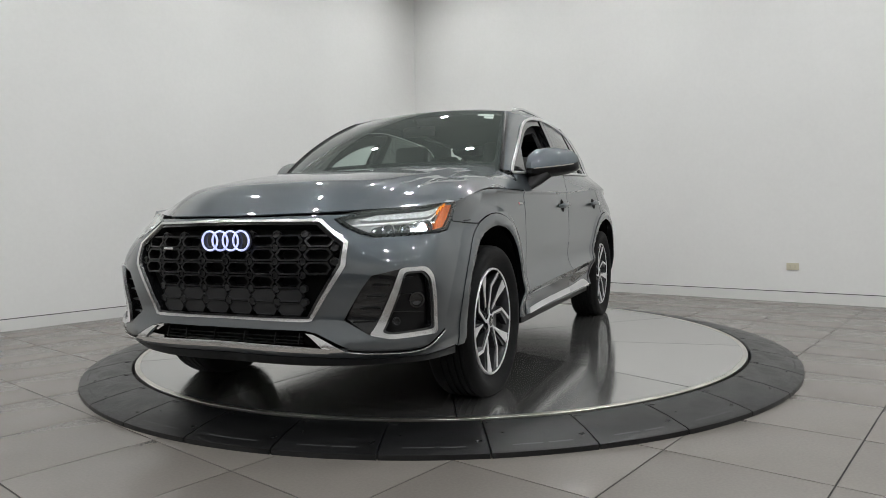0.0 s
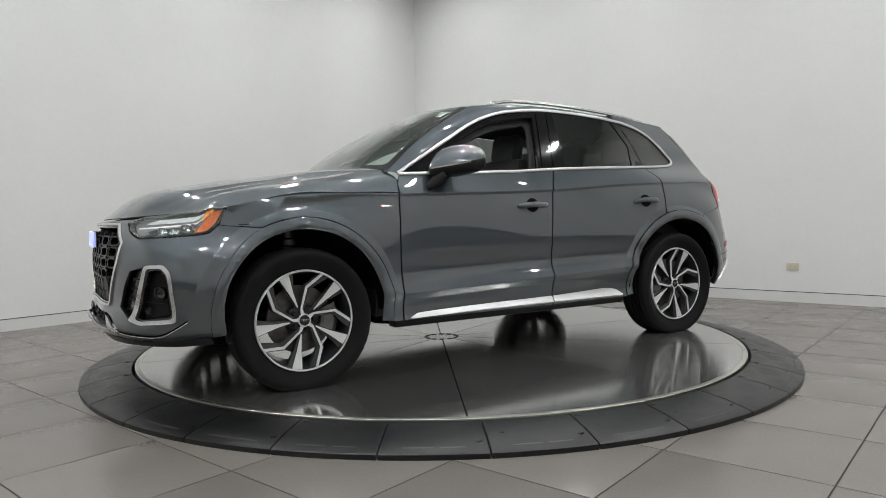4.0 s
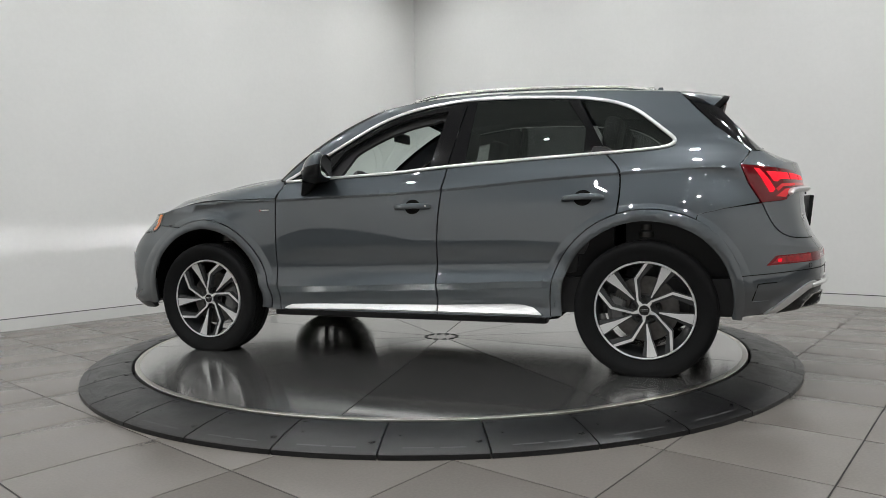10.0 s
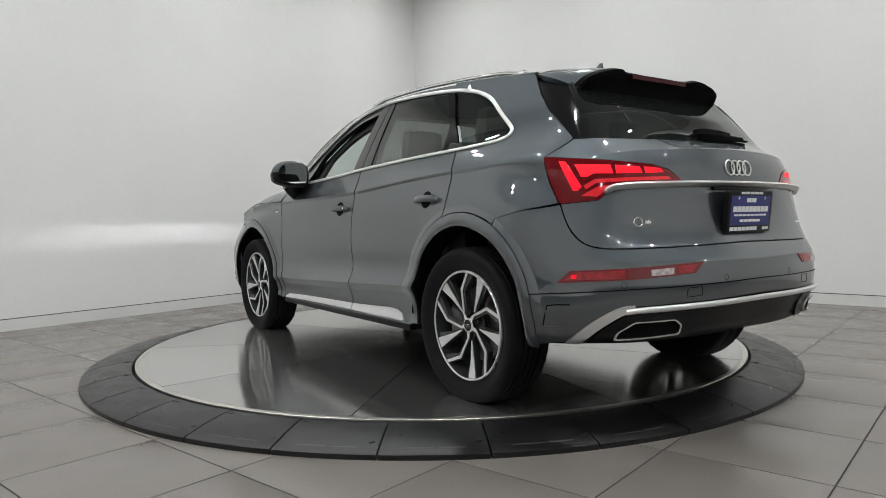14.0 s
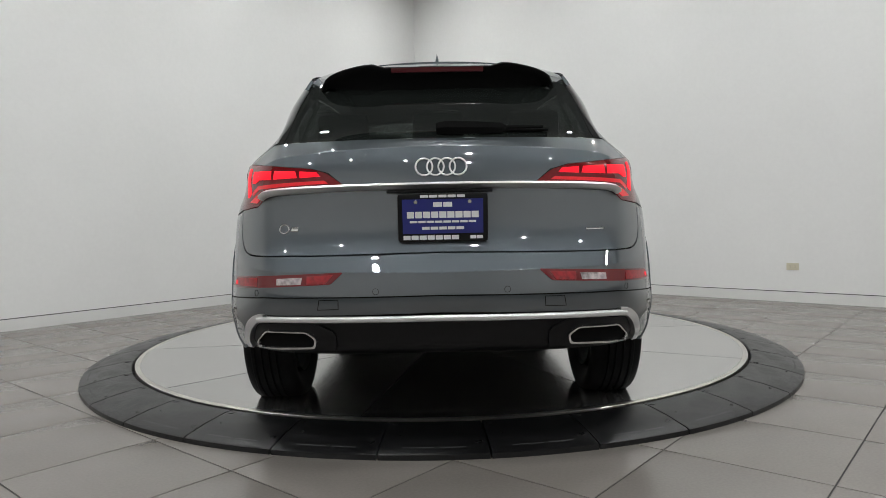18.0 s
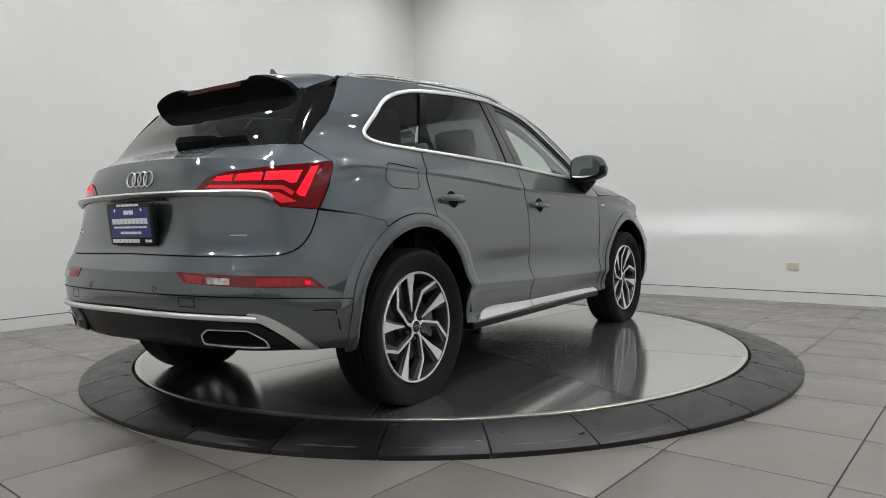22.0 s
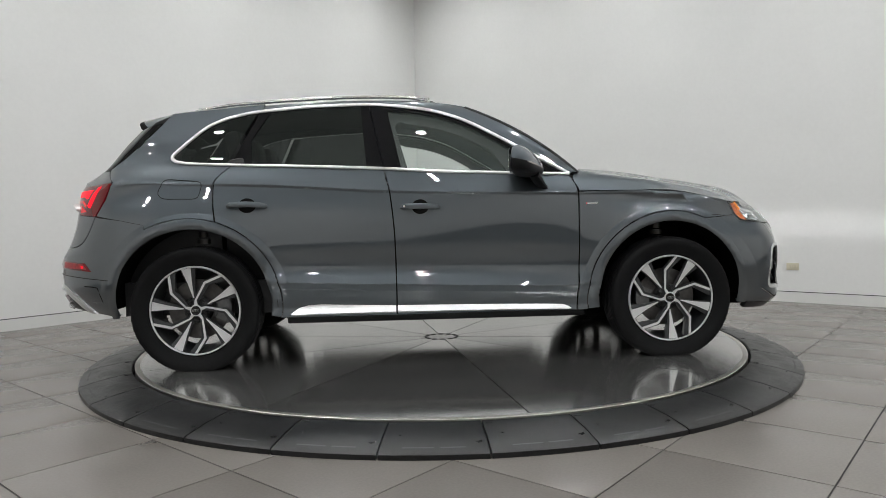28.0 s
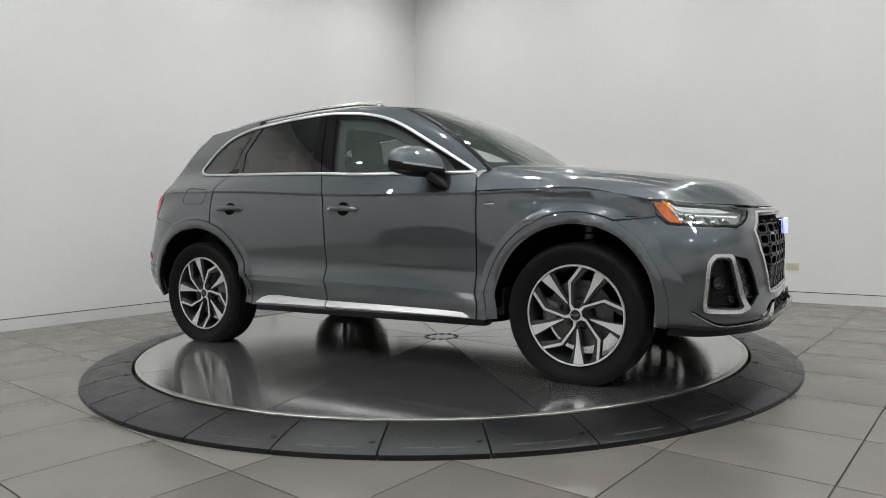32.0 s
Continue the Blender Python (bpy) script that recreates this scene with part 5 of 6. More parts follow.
# ---- rear lamps and bumper ----
def build_tail_lamp(sd):
    lamp = panel("tail_light", rounded([(1.890, 1.090), (2.295, 1.067), (2.50, 1.048), (2.57, 1.027), (2.635, .977), (2.30, .949), (2.22, .908), (2.005, .896), (1.935, .995)], .012), M_RED_LENS, CAR, sd, off=.003, thick=.03, res=.03, label="red wraparound tail light, lit")
    for name, poly, m in (("light_bar", [(2.085, 1.052), (2.30, 1.047), (2.31, 1.012), (2.20, 1.014), (2.155, 1.000), (2.12, 1.002)], M_RED_GLOW),
                          ("light_bar", [(2.325, 1.046), (2.44, 1.040), (2.45, 1.014), (2.325, 1.012)], M_RED_GLOW),
                          ("light_bar", [(2.46, 1.039), (2.53, 1.033), (2.545, 1.016), (2.462, 1.013)], M_RED_GLOW),
                          ("light_bar", [(1.985, 1.070), (2.03, 1.066), (2.125, .962), (2.105, .948), (2.075, .945)], M_RED_GLOW),
                          ("light_bar", [(2.135, .965), (2.20, .990), (2.56, 1.000), (2.575, .988), (2.21, .975), (2.15, .950)], M_RED_DIM),
                          ("light_bar", [(2.16, .940), (2.225, .962), (2.59, .982), (2.60, .976), (2.29, .957), (2.21, .920), (2.12, .925)], M_RED_DIM)):
        panel(name, poly, m, lamp, sd, off=.0045, thick=.004, res=.03, label="glowing red bar" if m is M_RED_GLOW else "")
    refl = panel("rear_reflector", rounded([(2.022, .578), (2.085, .628), (2.635, .654), (2.590, .609)], .008), M_RED_LENS, CAR, sd, off=.004, thick=.02, res=.03, label="red reflector in the rear bumper")
    panel("reflector_cell", [(2.06, .590), (2.10, .622), (2.30, .632), (2.30, .598)], M_RED_CELL, refl, sd, off=.0055, thick=.003, res=.03)
    panel("reflector_cell", [(2.51, .609), (2.51, .640), (2.60, .645), (2.575, .612)], M_RED_CELL, refl, sd, off=.0055, thick=.003, res=.03)
    panel("marker_lamp", [(2.090, .597), (2.094, .612), (2.116, .613), (2.112, .598)], M_RED_GLOW, refl, sd, off=.0065, thick=.003, res=.03, label="small lit red marker lamp")
    panel("reversing_lamp", [(2.40, .606), (2.40, .630), (2.495, .635), (2.49, .609)], M_CLEARGREY, refl, sd, off=.006, thick=.003, res=.03, label="clear reversing lamp")


sides(build_tail_lamp)


def build_rear_bumper():
    top = [(2.95, .718)] + smooth_line([(2.516, .7105), (2.30, .7105), (2.197, .716), (2.125, .738), (2.069, .781), (2.034, .832), (2.005, .890)], 5) + [(1.81, .8695), (1.668, .8405)]
    low = [(2.03, .335), (2.14, .405), (2.27, .478), (2.33, .490), (2.95, .503)]
    sideb = arc(R_S, REAR_OUT, 61.4, -4, 14)
    bumper = panel("rear_bumper", top + sideb + [(1.95, .325)] + low, M_PAINT, CAR, 0, res=.04)
    diff = panel("diffuser", [(2.95, .500), (2.33, .487), (2.27, .474), (2.14, .40), (2.03, .332), (1.96, .33), (1.96, .315), (2.95, .332)], M_PLASTIC, CAR, 0, off=-.012, thick=.02, res=.05, label="black rear diffuser insert")
    for sd in (1, -1):
        strip("bumper_groove", dense([(1.885, .528), (2.1, .542), (2.35, .558), (2.95, .566)], .03, False), .0045, .0012, M_SHELL, bumper, sd, .0008)
        for s, z in ((2.74, .583), (2.295, .573)):
            p, n = on_surf([(s, z)], 0, sd)
            bm = bmesh.new()
            lathe(bm, [(.0105, .0), (.0105, .001), (.012, .001), (.012, 0)], 20, Matrix.Translation(p[0]) @ n[0].to_track_quat("Z", "Y").to_matrix().to_4x4())
            part("parking_sensor", bm, M_SHELL, bumper)
        flap = [(2.55, .551), (2.545, .515), (2.615, .518), (2.615, .553)]
        p, n = on_surf(dense(flap, .02), .0003, sd)
        bm = bmesh.new()
        sweep(bm, p, [(-.0013, -.002), (-.0013, .0005), (.0013, .0005), (.0013, -.002)], True, n)
        part("towing_cover_gap", bm, M_SHELL, bumper, smooth=0)
        # side vent hollow: its shaded edge is put in as a dark strip
        strip("vent_shade", [(1.943, .402), (1.957, .440), (1.974, .486), (2.02, .492), (2.085, .494)], .006, .0008, M_SHELL, bumper, sd, label="dark strip as the shaded edge of the corner vent")
        strip("vent_lip", [(1.943, .398), (1.99, .399), (2.045, .401)], .007, .005, M_PAINT, bumper, sd, label="raised lower edge of the corner vent", scale=[.5, 1, .4])
        # silver line that turns down round the exhaust
        strip("diffuser_trim", smooth_line([(2.95, .484), (2.60, .480), (2.38, .476), (2.31, .469)], 5), .024, .013, M_SATIN, diff, sd, .004, label="polished line over the diffuser")
        panel("diffuser_trim_end", smooth_line([(2.34, .494), (2.275, .482), (2.15, .410), (2.032, .332)], 4) + smooth_line([(2.110, .336), (2.20, .396), (2.295, .456), (2.345, .466)], 4), M_SATIN, diff, sd, off=.010, thick=.02, res=.03, label="satin silver bracket round the exhaust")
        ex = group_part("exhaust_tip", diff, "polished exhaust outlet surround")
        out = rounded([(2.505, .434), (2.538, .408), (2.534, .368), (2.262, .358), (2.275, .385), (2.345, .432)], .012)
        inn = rounded([(2.502, .429), (2.531, .405), (2.527, .374), (2.274, .364), (2.284, .384), (2.348, .427)], .010)
        panel("outlet_frame", out, M_CHROME, ex, sd, off=.012, thick=.03, holes=[inn], res=.03)
        panel("outlet_hole", inn, M_SHELL, ex, sd, off=.002, thick=.0, res=.03)
        panel("diffuser_step", rounded([(2.53, .462), (2.60, .425), (2.60, .345), (2.16, .34), (2.19, .375), (2.315, .452)], .02), M_PLASTIC, diff, sd, off=-.004, thick=.01, holes=[out], res=.03)


build_rear_bumper()


# ---- front: bumper, grille, lamps ----
GRILLE_OUT = [(-2.9, .857), (-2.465, .851), (-2.343, .760), (-2.352, .665), (-2.485, .443), (-2.52, .438), (-2.9, .441)]
GRILLE_IN = [(-2.9, .846), (-2.471, .840), (-2.361, .755), (-2.370, .668), (-2.497, .452), (-2.9, .451)]
FOG_OPEN = [(-2.16, .648), (-2.062, .652), (-2.034, .620), (-2.010, .388), (-2.18, .372), (-2.262, .390), (-2.362, .448), (-2.300, .570), (-2.262, .625)]
FOG_OUT = [(-2.160, .652), (-2.060, .656), (-2.030, .622), (-2.004, .383), (-2.18, .368), (-2.262, .388), (-2.24, .415)]
LOW_IN = [(-2.9, .404), (-2.64, .405), (-2.515, .405), (-2.465, .395), (-2.325, .334), (-2.42, .330), (-2.9, .338)]
LAMP = [(-2.412, .862), (-2.33, .882), (-2.16, .895), (-1.95, .910), (-1.748, .921), (-1.765, .893), (-1.805, .845), (-1.865, .802), (-1.93, .793), (-2.09, .786), (-2.24, .780), (-2.29, .793), (-2.36, .822)]


def build_front():
    seam = [(-1.80, .832), (-1.808, .838), (-1.86, .796), (-1.93, .787), (-2.09, .780), (-2.245, .774), (-2.298, .788), (-2.365, .818), (-2.418, .853)]
    top = [(-2.33, .872), (-2.5, .868), (-2.9, .866)]
    bottom = [(-2.9, .300), (-2.5, .298), (-2.25, .290), (-2.05, .292), (-1.885, .31)]
    body = bottom + arc(F_S, FLARE_OUT, 186, 113.2, 16) + seam + top
    g = [p for p in GRILLE_OUT]
    hole1 = [(-2.905, .857)] + g[1:-1] + [(-2.905, .441)]
    hole2 = [(-2.905, .404)] + LOW_IN[1:-1] + [(-2.905, .338)]
    bumper = panel("front_bumper", body, M_PAINT, CAR, 0, res=.035, holes=[hole1, hole2, FOG_OPEN])
    for sd in (1, -1):
        strip("bumper_seam", [(-1.80, .834), (-1.70, .836), (-1.655, .838)], .004, .0006, M_SHELL, bumper, sd)
    # lower lip
    lip = panel("front_lip", [(-2.9, .298), (-2.5, .296), (-2.25, .288), (-2.05, .290), (-1.885, .305), (-1.865, .27), (-2.05, .262), (-2.5, .255), (-2.9, .255)], M_DARKGREY, CAR, 0, off=.002, thick=.03, res=.05, label="dark grey lower lip")
    for sd in (1, -1):
        blade = smooth_line([(-2.9, .349), (-2.6, .346), (-2.43, .340), (-2.40, .336)], 5)
        under = smooth_line([(-2.405, .324), (-2.6, .327), (-2.9, .330)], 5)
        panel("lip_blade", blade + under, M_CHROME, lip, sd, off=.016, thick=.010, res=.03, label="satin silver blade along the lip")
        panel("lip_fin", [(-2.506, .394), (-2.473, .389), (-2.373, .343), (-2.338, .329), (-2.41, .325), (-2.436, .343)], M_CHROME, lip, sd, off=.012, thick=.012, res=.03, label="satin silver fin")
        edge = smooth_line([(-2.335, .322), (-2.266, .314), (-2.123, .313), (-2.040, .330), (-1.962, .383)], 5)
        strip("lip_edge", edge, .005, .002, M_CHROME, lip, sd, .002, label="thin bright edge along the lip")
        strip("lip_gap", [(s, z + .008) for s, z in edge], .007, .001, M_SHELL, lip, sd, .0005, label="dark gap over the lip")
    # low intake: dark back with slats
    intake = panel("low_intake", LOW_IN, M_SHELL, CAR, 0, off=-.05, thick=0, res=.05, label="dark low air intake with slats")
    for sd in (1, -1):
        for z in (.357, .370, .383):
            strip("slat", [(-2.9, z), (-2.70, z), (-2.53, z + .001)], .006, .02, M_PLASTIC, intake, sd, -.045)
        for s in (-2.82, -2.66, -2.545):
            strip("slat_post", [(s, .348), (s, .396)], .010, .024, M_PLASTIC, intake, sd, -.045)
    build_grille()


def build_grille():
    grille = panel("grille", [(-2.9, .845), (-2.475, .84), (-2.36, .756), (-2.37, .668), (-2.50, .452), (-2.9, .452)], M_SHELL, CAR, 0, off=-.045, thick=0, res=.06, label="black honeycomb grille in a silver frame")
    for sd in (1, -1):
        panel("grille_frame", GRILLE_OUT + GRILLE_IN[::-1], M_CHROME, grille, sd, off=.009, thick=.012, res=.03, label="satin silver grille frame")
        wall_in = [(s - (.010 if s > -2.8 else 0), z + (-.010 if z > .7 else .008)) for s, z in GRILLE_IN]
        panel("grille_surround", GRILLE_IN + wall_in[::-1], M_GLOSS, grille, sd, off=.001, thick=.05, res=.03, label="gloss black inner surround")

    # one flat hexagon ring, and one small one, set on the surface of the grille
    def frame_at(y, z):
        s = -2.9 + abs(y)
        p = surf([s], [z])[0]
        n = normal_at([s], [z])[0]
        m = np.array([1, 1 if y >= 0 else -1, 1])
        p, n = Vector(p * m), Vector(n * m)
        p.y = y if abs(y) < .45 else p.y
        t = Vector((0, 0, 1)).cross(n).normalized()
        u = n.cross(t)
        mm = Matrix((t, u, n)).transposed().to_4x4()
        mm.translation = p - n * .030
        return mm

    DY, DZ = .126, .0565
    wide = [(-.064, 0), (-.044, .0275), (.044, .0275), (.064, 0), (.044, -.0275), (-.044, -.0275)]
    small = [(.0190 * math.cos(a), .0180 * math.sin(a)) for a in [math.pi / 6 + math.pi / 3 * k for k in range(6)]]
    limit = [(abs(a + 2.9), b) for a, b in GRILLE_IN]

    def ok(y, z, my, mz):
        a = np.array([abs(y) + my, abs(y) + my, max(abs(y) - my, 0)])
        return bool(inside([(-.001, .834)] + limit[1:-1] + [(-.001, .460)], a, np.array([z + mz, z - mz, z])).all())

    def ring_mesh(outline, t, h, filled, name):
        bm = bmesh.new()
        n = len(outline)
        k = 1 - t
        o0 = [bm.verts.new((x, y, 0)) for x, y in outline]
        o1 = [bm.verts.new((x * .97, y * .95, h)) for x, y in outline]
        i1 = [bm.verts.new((x * k, y * (k - .10), h)) for x, y in outline]
        i0 = [bm.verts.new((x * k * .97, y * (k - .14), h * (.80 if filled else -1.2))) for x, y in outline]
        for a, b in ((o0, o1), (o1, i1), (i1, i0)):
            for i in range(n):
                bm.faces.new((a[i], a[(i + 1) % n], b[(i + 1) % n], b[i]))
        if filled:
            bm.faces.new(i0)
        return mesh_of(name, bm, M_GRILLE_PLATE if filled and name != "honeycomb_knot" else M_GRILLE, 0.3)

    open_wide, shut_wide = ring_mesh(wide, .20, .022, False, "honeycomb_cell"), ring_mesh(wide, .05, .020, True, "honeycomb_plate")
    open_small, shut_small = ring_mesh(small, .30, .024, True, "honeycomb_knot"), ring_mesh(small, .12, .022, True, "honeycomb_stud")
    for j in range(9):
        z = .487 + DZ * j
        for i in range(-5, 6):
            y = DY * (i + .5)
            shut = z < .600
            if ok(y, z, .040, .020):
                c = new("honeycomb_cell", shut_wide if shut else open_wide)
                c.parent = grille
                c.matrix_basis = frame_at(y, z)
            y2, z2 = y + DY / 2, z + DZ / 2
            shut = z2 < .600
            if ok(y2, z2, .012, .012):
                c = new("honeycomb_knot", shut_small if shut else open_small)
                c.parent = grille
                c.matrix_basis = frame_at(y2, z2)
    # four rings, lit from behind
    bm = bmesh.new()
    bk = bmesh.new()
    for k in range(4):
        yc = .1035 - .0552 * k
        ring = [(2.300 - .02 * (yc + .0402 * math.cos(a)) ** 2, yc + .0402 * math.cos(a), .771 + .0402 * math.sin(a)) for a in [2 * math.pi * j / 40 for j in range(40)]]
        tube(bm, ring, .0043, 8, True, (1, 0, 0))
        disc(bk, .045, 0, 28, pose(2.276, yc, .771, 0, 90, 0), .012)
    part("ring_badge", bm, M_RING_GLOW, grille, "four interlinked rings glowing blue-white")
    part("badge_back", bk, M_GLOSS, grille, "black badge base")
    strip("model_badge", [(-2.9 + .30, .738), (-2.9 + .36, .738)], .012, .004, M_CHROME, grille, -1, -.005)
    bm = bmesh.new()
    lathe(bm, [(0, .012), (.012, .012), (.016, 0)], 16, pose(2.262, .0, .695, 0, 90, 0))
    part("front_camera", bm, M_GLOSS, grille)


build_front()


def build_fog(sd):
    fog = panel("bumper_intake", FOG_OPEN, M_PLASTIC, CAR, sd, off=-.045, thick=0, res=.05, label="black side intake in a silver frame")
    out = rounded(FOG_OUT, .02)
    inn = rounded([(-2.145, .637), (-2.072, .640), (-2.046, .611), (-2.021, .402), (-2.178, .388), (-2.214, .397), (-2.205, .42)], .015)
    panel("intake_frame", out, M_CHROME, fog, sd, off=.010, thick=.014, holes=[inn], res=.03, label="satin silver bracket frame")
    wall_in = rounded([(-2.139, .629), (-2.078, .632), (-2.055, .606), (-2.031, .410), (-2.178, .396), (-2.205, .404), (-2.197, .42)], .014)
    panel("intake_surround", inn, M_GLOSS, fog, sd, off=.001, thick=.04, holes=[wall_in], res=.03)
    panel("intake_lip", rounded([(-2.16, .645), (-2.245, .402), (-2.262, .392), (-2.365, .447), (-2.30, .572), (-2.265, .628)], .012), M_GLOSS, fog, sd, off=-.03, thick=.02, res=.03)
    for z in (.44, .49, .54, .585):
        strip("slat", [(-2.33 + (z - .44) * .5, z), (-2.24 + (z - .44) * .3, z)], .008, .018, M_PLASTIC, fog, sd, -.032)
    panel("fog_panel", rounded([(-2.140, .615), (-2.085, .618), (-2.067, .595), (-2.047, .425), (-2.17, .412), (-2.20, .425)], .015), M_PLASTIC, fog, sd, off=-.028, thick=.02, res=.03)
    strip("slat", [(-2.16, .545), (-2.065, .55)], .006, .006, M_GLOSS, fog, sd, -.027)
    strip("slat", [(-2.18, .475), (-2.055, .47)], .006, .006, M_GLOSS, fog, sd, -.027)
    for s, z, r, m in ((-2.095, .520, .032, M_GLOSS), (-2.165, .438, .017, M_DARKGREY)):
        p, n = on_surf([(s, z)], -.026, sd)
        bm = bmesh.new()
        lathe(bm, [(r * .25, .002), (r * .7, .006), (r * .8, .012), (r, .012), (r, -.004)], 24, Matrix.Translation(p[0]) @ n[0].to_track_quat("Z", "Y").to_matrix().to_4x4())
        disc(bm, r * .26, .002, 12, Matrix.Translation(p[0]) @ n[0].to_track_quat("Z", "Y").to_matrix().to_4x4())
        part("fog_lamp" if r > .02 else "radar_sensor", bm, m, fog, "round dark fog lamp" if r > .02 else "round sensor cap")


sides(build_fog)


def build_headlight(sd):
    lamp = panel("headlight", LAMP, M_LAMPGREY, CAR, sd, off=-.075, thick=0, res=.05, label="clear headlight with low beam on and amber end")
    # deep walls of the housing
    p0, n0 = on_surf(dense(LAMP, .03), -.002, sd)
    p1, _ = on_surf(dense(LAMP, .03), -.076, sd)
    bm = bmesh.new()
    a, b = [bm.verts.new(p) for p in p0], [bm.verts.new(p) for p in p1]
    for i in range(len(a)):
        j = (i + 1) % len(a)
        bm.faces.new((a[i], a[j], b[j], b[i]))
    part("housing", bm, M_LAMPGREY, lamp, "grey housing wall", 0.5)
    inner = rounded([(-2.385, .855), (-2.315, .878), (-2.16, .8915), (-1.95, .907), (-1.768, .9165), (-1.825, .843), (-1.875, .808), (-1.93, .801), (-2.09, .794), (-2.235, .789), (-2.28, .800), (-2.34, .826)], .01)
    panel("lens_border", LAMP, M_GLOSS, lamp, sd, off=-.001, thick=.012, holes=[inner], res=.03, label="black lens border")
    slot = rounded([(-2.262, .822), (-2.225, .838), (-1.995, .850), (-1.945, .840), (-1.955, .806), (-2.10, .798), (-2.235, .795)], .01)
    panel("bezel", inner, M_LAMPGREY, lamp, sd, off=-.026, thick=.03, holes=[slot], res=.03, label="satin grey inner bezel")
    panel("daylight_bar", [(-2.34, .842), (-2.12, .855), (-1.98, .860), (-1.93, .874), (-1.872, .898), (-1.868, .893), (-1.925, .868), (-1.975, .853), (-2.12, .848), (-2.33, .836)], M_DRL, lamp, sd, off=-.022, thick=.02, res=.03, label="bright daytime light bar")
    panel("upper_reflector", [(-2.30, .858), (-2.24, .880), (-2.03, .894), (-1.91, .909), (-1.875, .906), (-1.945, .878), (-2.02, .866), (-2.27, .855)], M_FROST, lamp, sd, off=-.018, thick=.02, res=.03, label="silver upper light guide")
    panel("chevron", [(-1.955, .862), (-1.915, .880), (-1.90, .874), (-1.935, .840), (-1.962, .822), (-1.968, .84)], M_REFLECT, lamp, sd, off=-.023, thick=.01, res=.03)
    panel("lower_chrome", [(-2.275, .802), (-2.245, .822), (-2.23, .820), (-2.262, .799)], M_REFLECT, lamp, sd, off=-.024, thick=.02, res=.03)
    panel("lower_rail", [(-2.245, .796), (-2.10, .801), (-1.95, .806), (-1.95, .800), (-2.10, .795), (-2.24, .791)], M_REFLECT, lamp, sd, off=-.020, thick=.02, res=.03)
    panel("amber_end", [(-1.832, .902), (-1.775, .905), (-1.826, .848), (-1.873, .814), (-1.945, .808), (-1.915, .840)], M_AMBER, lamp, sd, off=-.014, thick=.012, res=.03, label="orange side reflector with a faint added glow")
    for k in range(3):
        s, z = -1.925 + .032 * k, .872 + .0135 * k
        panel("amber_facet", [(s, z), (s + .012, z + .017), (s + .034, z + .015), (s + .018, z - .006)], M_AMBER_LIT, lamp, sd, off=-.016, thick=.012, res=.03, label="bright amber facet")
    # reflector bowls beside the low beam
    for s, z, r in ((-2.19, .822, .026), (-2.125, .824, .024), (-2.005, .832, .026)):
        p, n = on_surf([(s, z)], -.034, sd)
        d = Vector((1, .12 * sd, 0)).normalized()
        m = Matrix.Translation(p[0]) @ d.to_track_quat("Z", "Y").to_matrix().to_4x4()
        bm = bmesh.new()
        lathe(bm, [(.0, -.034), (r * .6, -.028), (r * .9, -.012), (r, 0), (r * 1.12, -.001), (r * 1.12, -.03)], 24, m)
        part("reflector_bowl", bm, M_REFLECT, lamp)
    # low beam: a bright slit in a short black duct, which cuts the beam level above and low below
    c = on_surf([(-2.056, .821)], -.030, sd)[0][0]
    m = Matrix.Translation(c)
    bm = bmesh.new()
    lathe(bm, [(.0, -.040), (.025, -.035), (.032, -.016), (.034, 0), (.038, -.001), (.038, -.03)], 28, m @ Vector((1, .05 * sd, 0)).to_track_quat("Z", "Y").to_matrix().to_4x4())
    part("low_beam_bowl", bm, M_REFLECT, lamp, "silver low beam bowl")
    bm = bmesh.new()
    disc(bm, .0235, -.0335, 20, m @ Vector((1, .05 * sd, 0)).to_track_quat("Z", "Y").to_matrix().to_4x4(), .002)
    part("low_beam", bm, M_HEAD, lamp, "glowing low beam lens")
    bm = bmesh.new()
    box(bm, c.x - .028, c.x - .026, c.y - .022, c.y + .022, c.z + .0005, c.z + .0022)
    part("beam_slit", bm, M_BEAM, lamp, "bright beam slit", 0)
    bm = bmesh.new()
    box(bm, c.x - .030, c.x + .014, c.y - .028, c.y + .028, c.z + .0023, c.z + .0033)
    box(bm, c.x - .030, c.x + .014, c.y - .028, c.y + .028, c.z - .0035, c.z - .0025)
    box(bm, c.x - .030, c.x - .028, c.y - .028, c.y + .028, c.z - .0035, c.z + .0033)
    part("beam_shade", bm, M_BLACK, lamp, "black shade round the beam", 0)
    ob = panel("lens", LAMP, M_LENS, lamp, sd, off=.001, thick=.004, res=.04, label="clear outer lens")
    ob.visible_shadow = False


M_FROST = mat("frosted_light_guide", (0.62, 0.65, 0.65), 0.3, grain=0.25, grain_scale=70, coat=0.6)
# Facets given a stronger glow to read as the lit amber.
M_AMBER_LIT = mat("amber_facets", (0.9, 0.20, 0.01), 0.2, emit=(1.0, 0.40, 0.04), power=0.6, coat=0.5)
M_DRL = mat("daylight_bar_white", (0.8, 0.8, 0.8), 0.3, emit=(1.0, 1.0, 1.0), power=0.10)
sides(build_headlight)


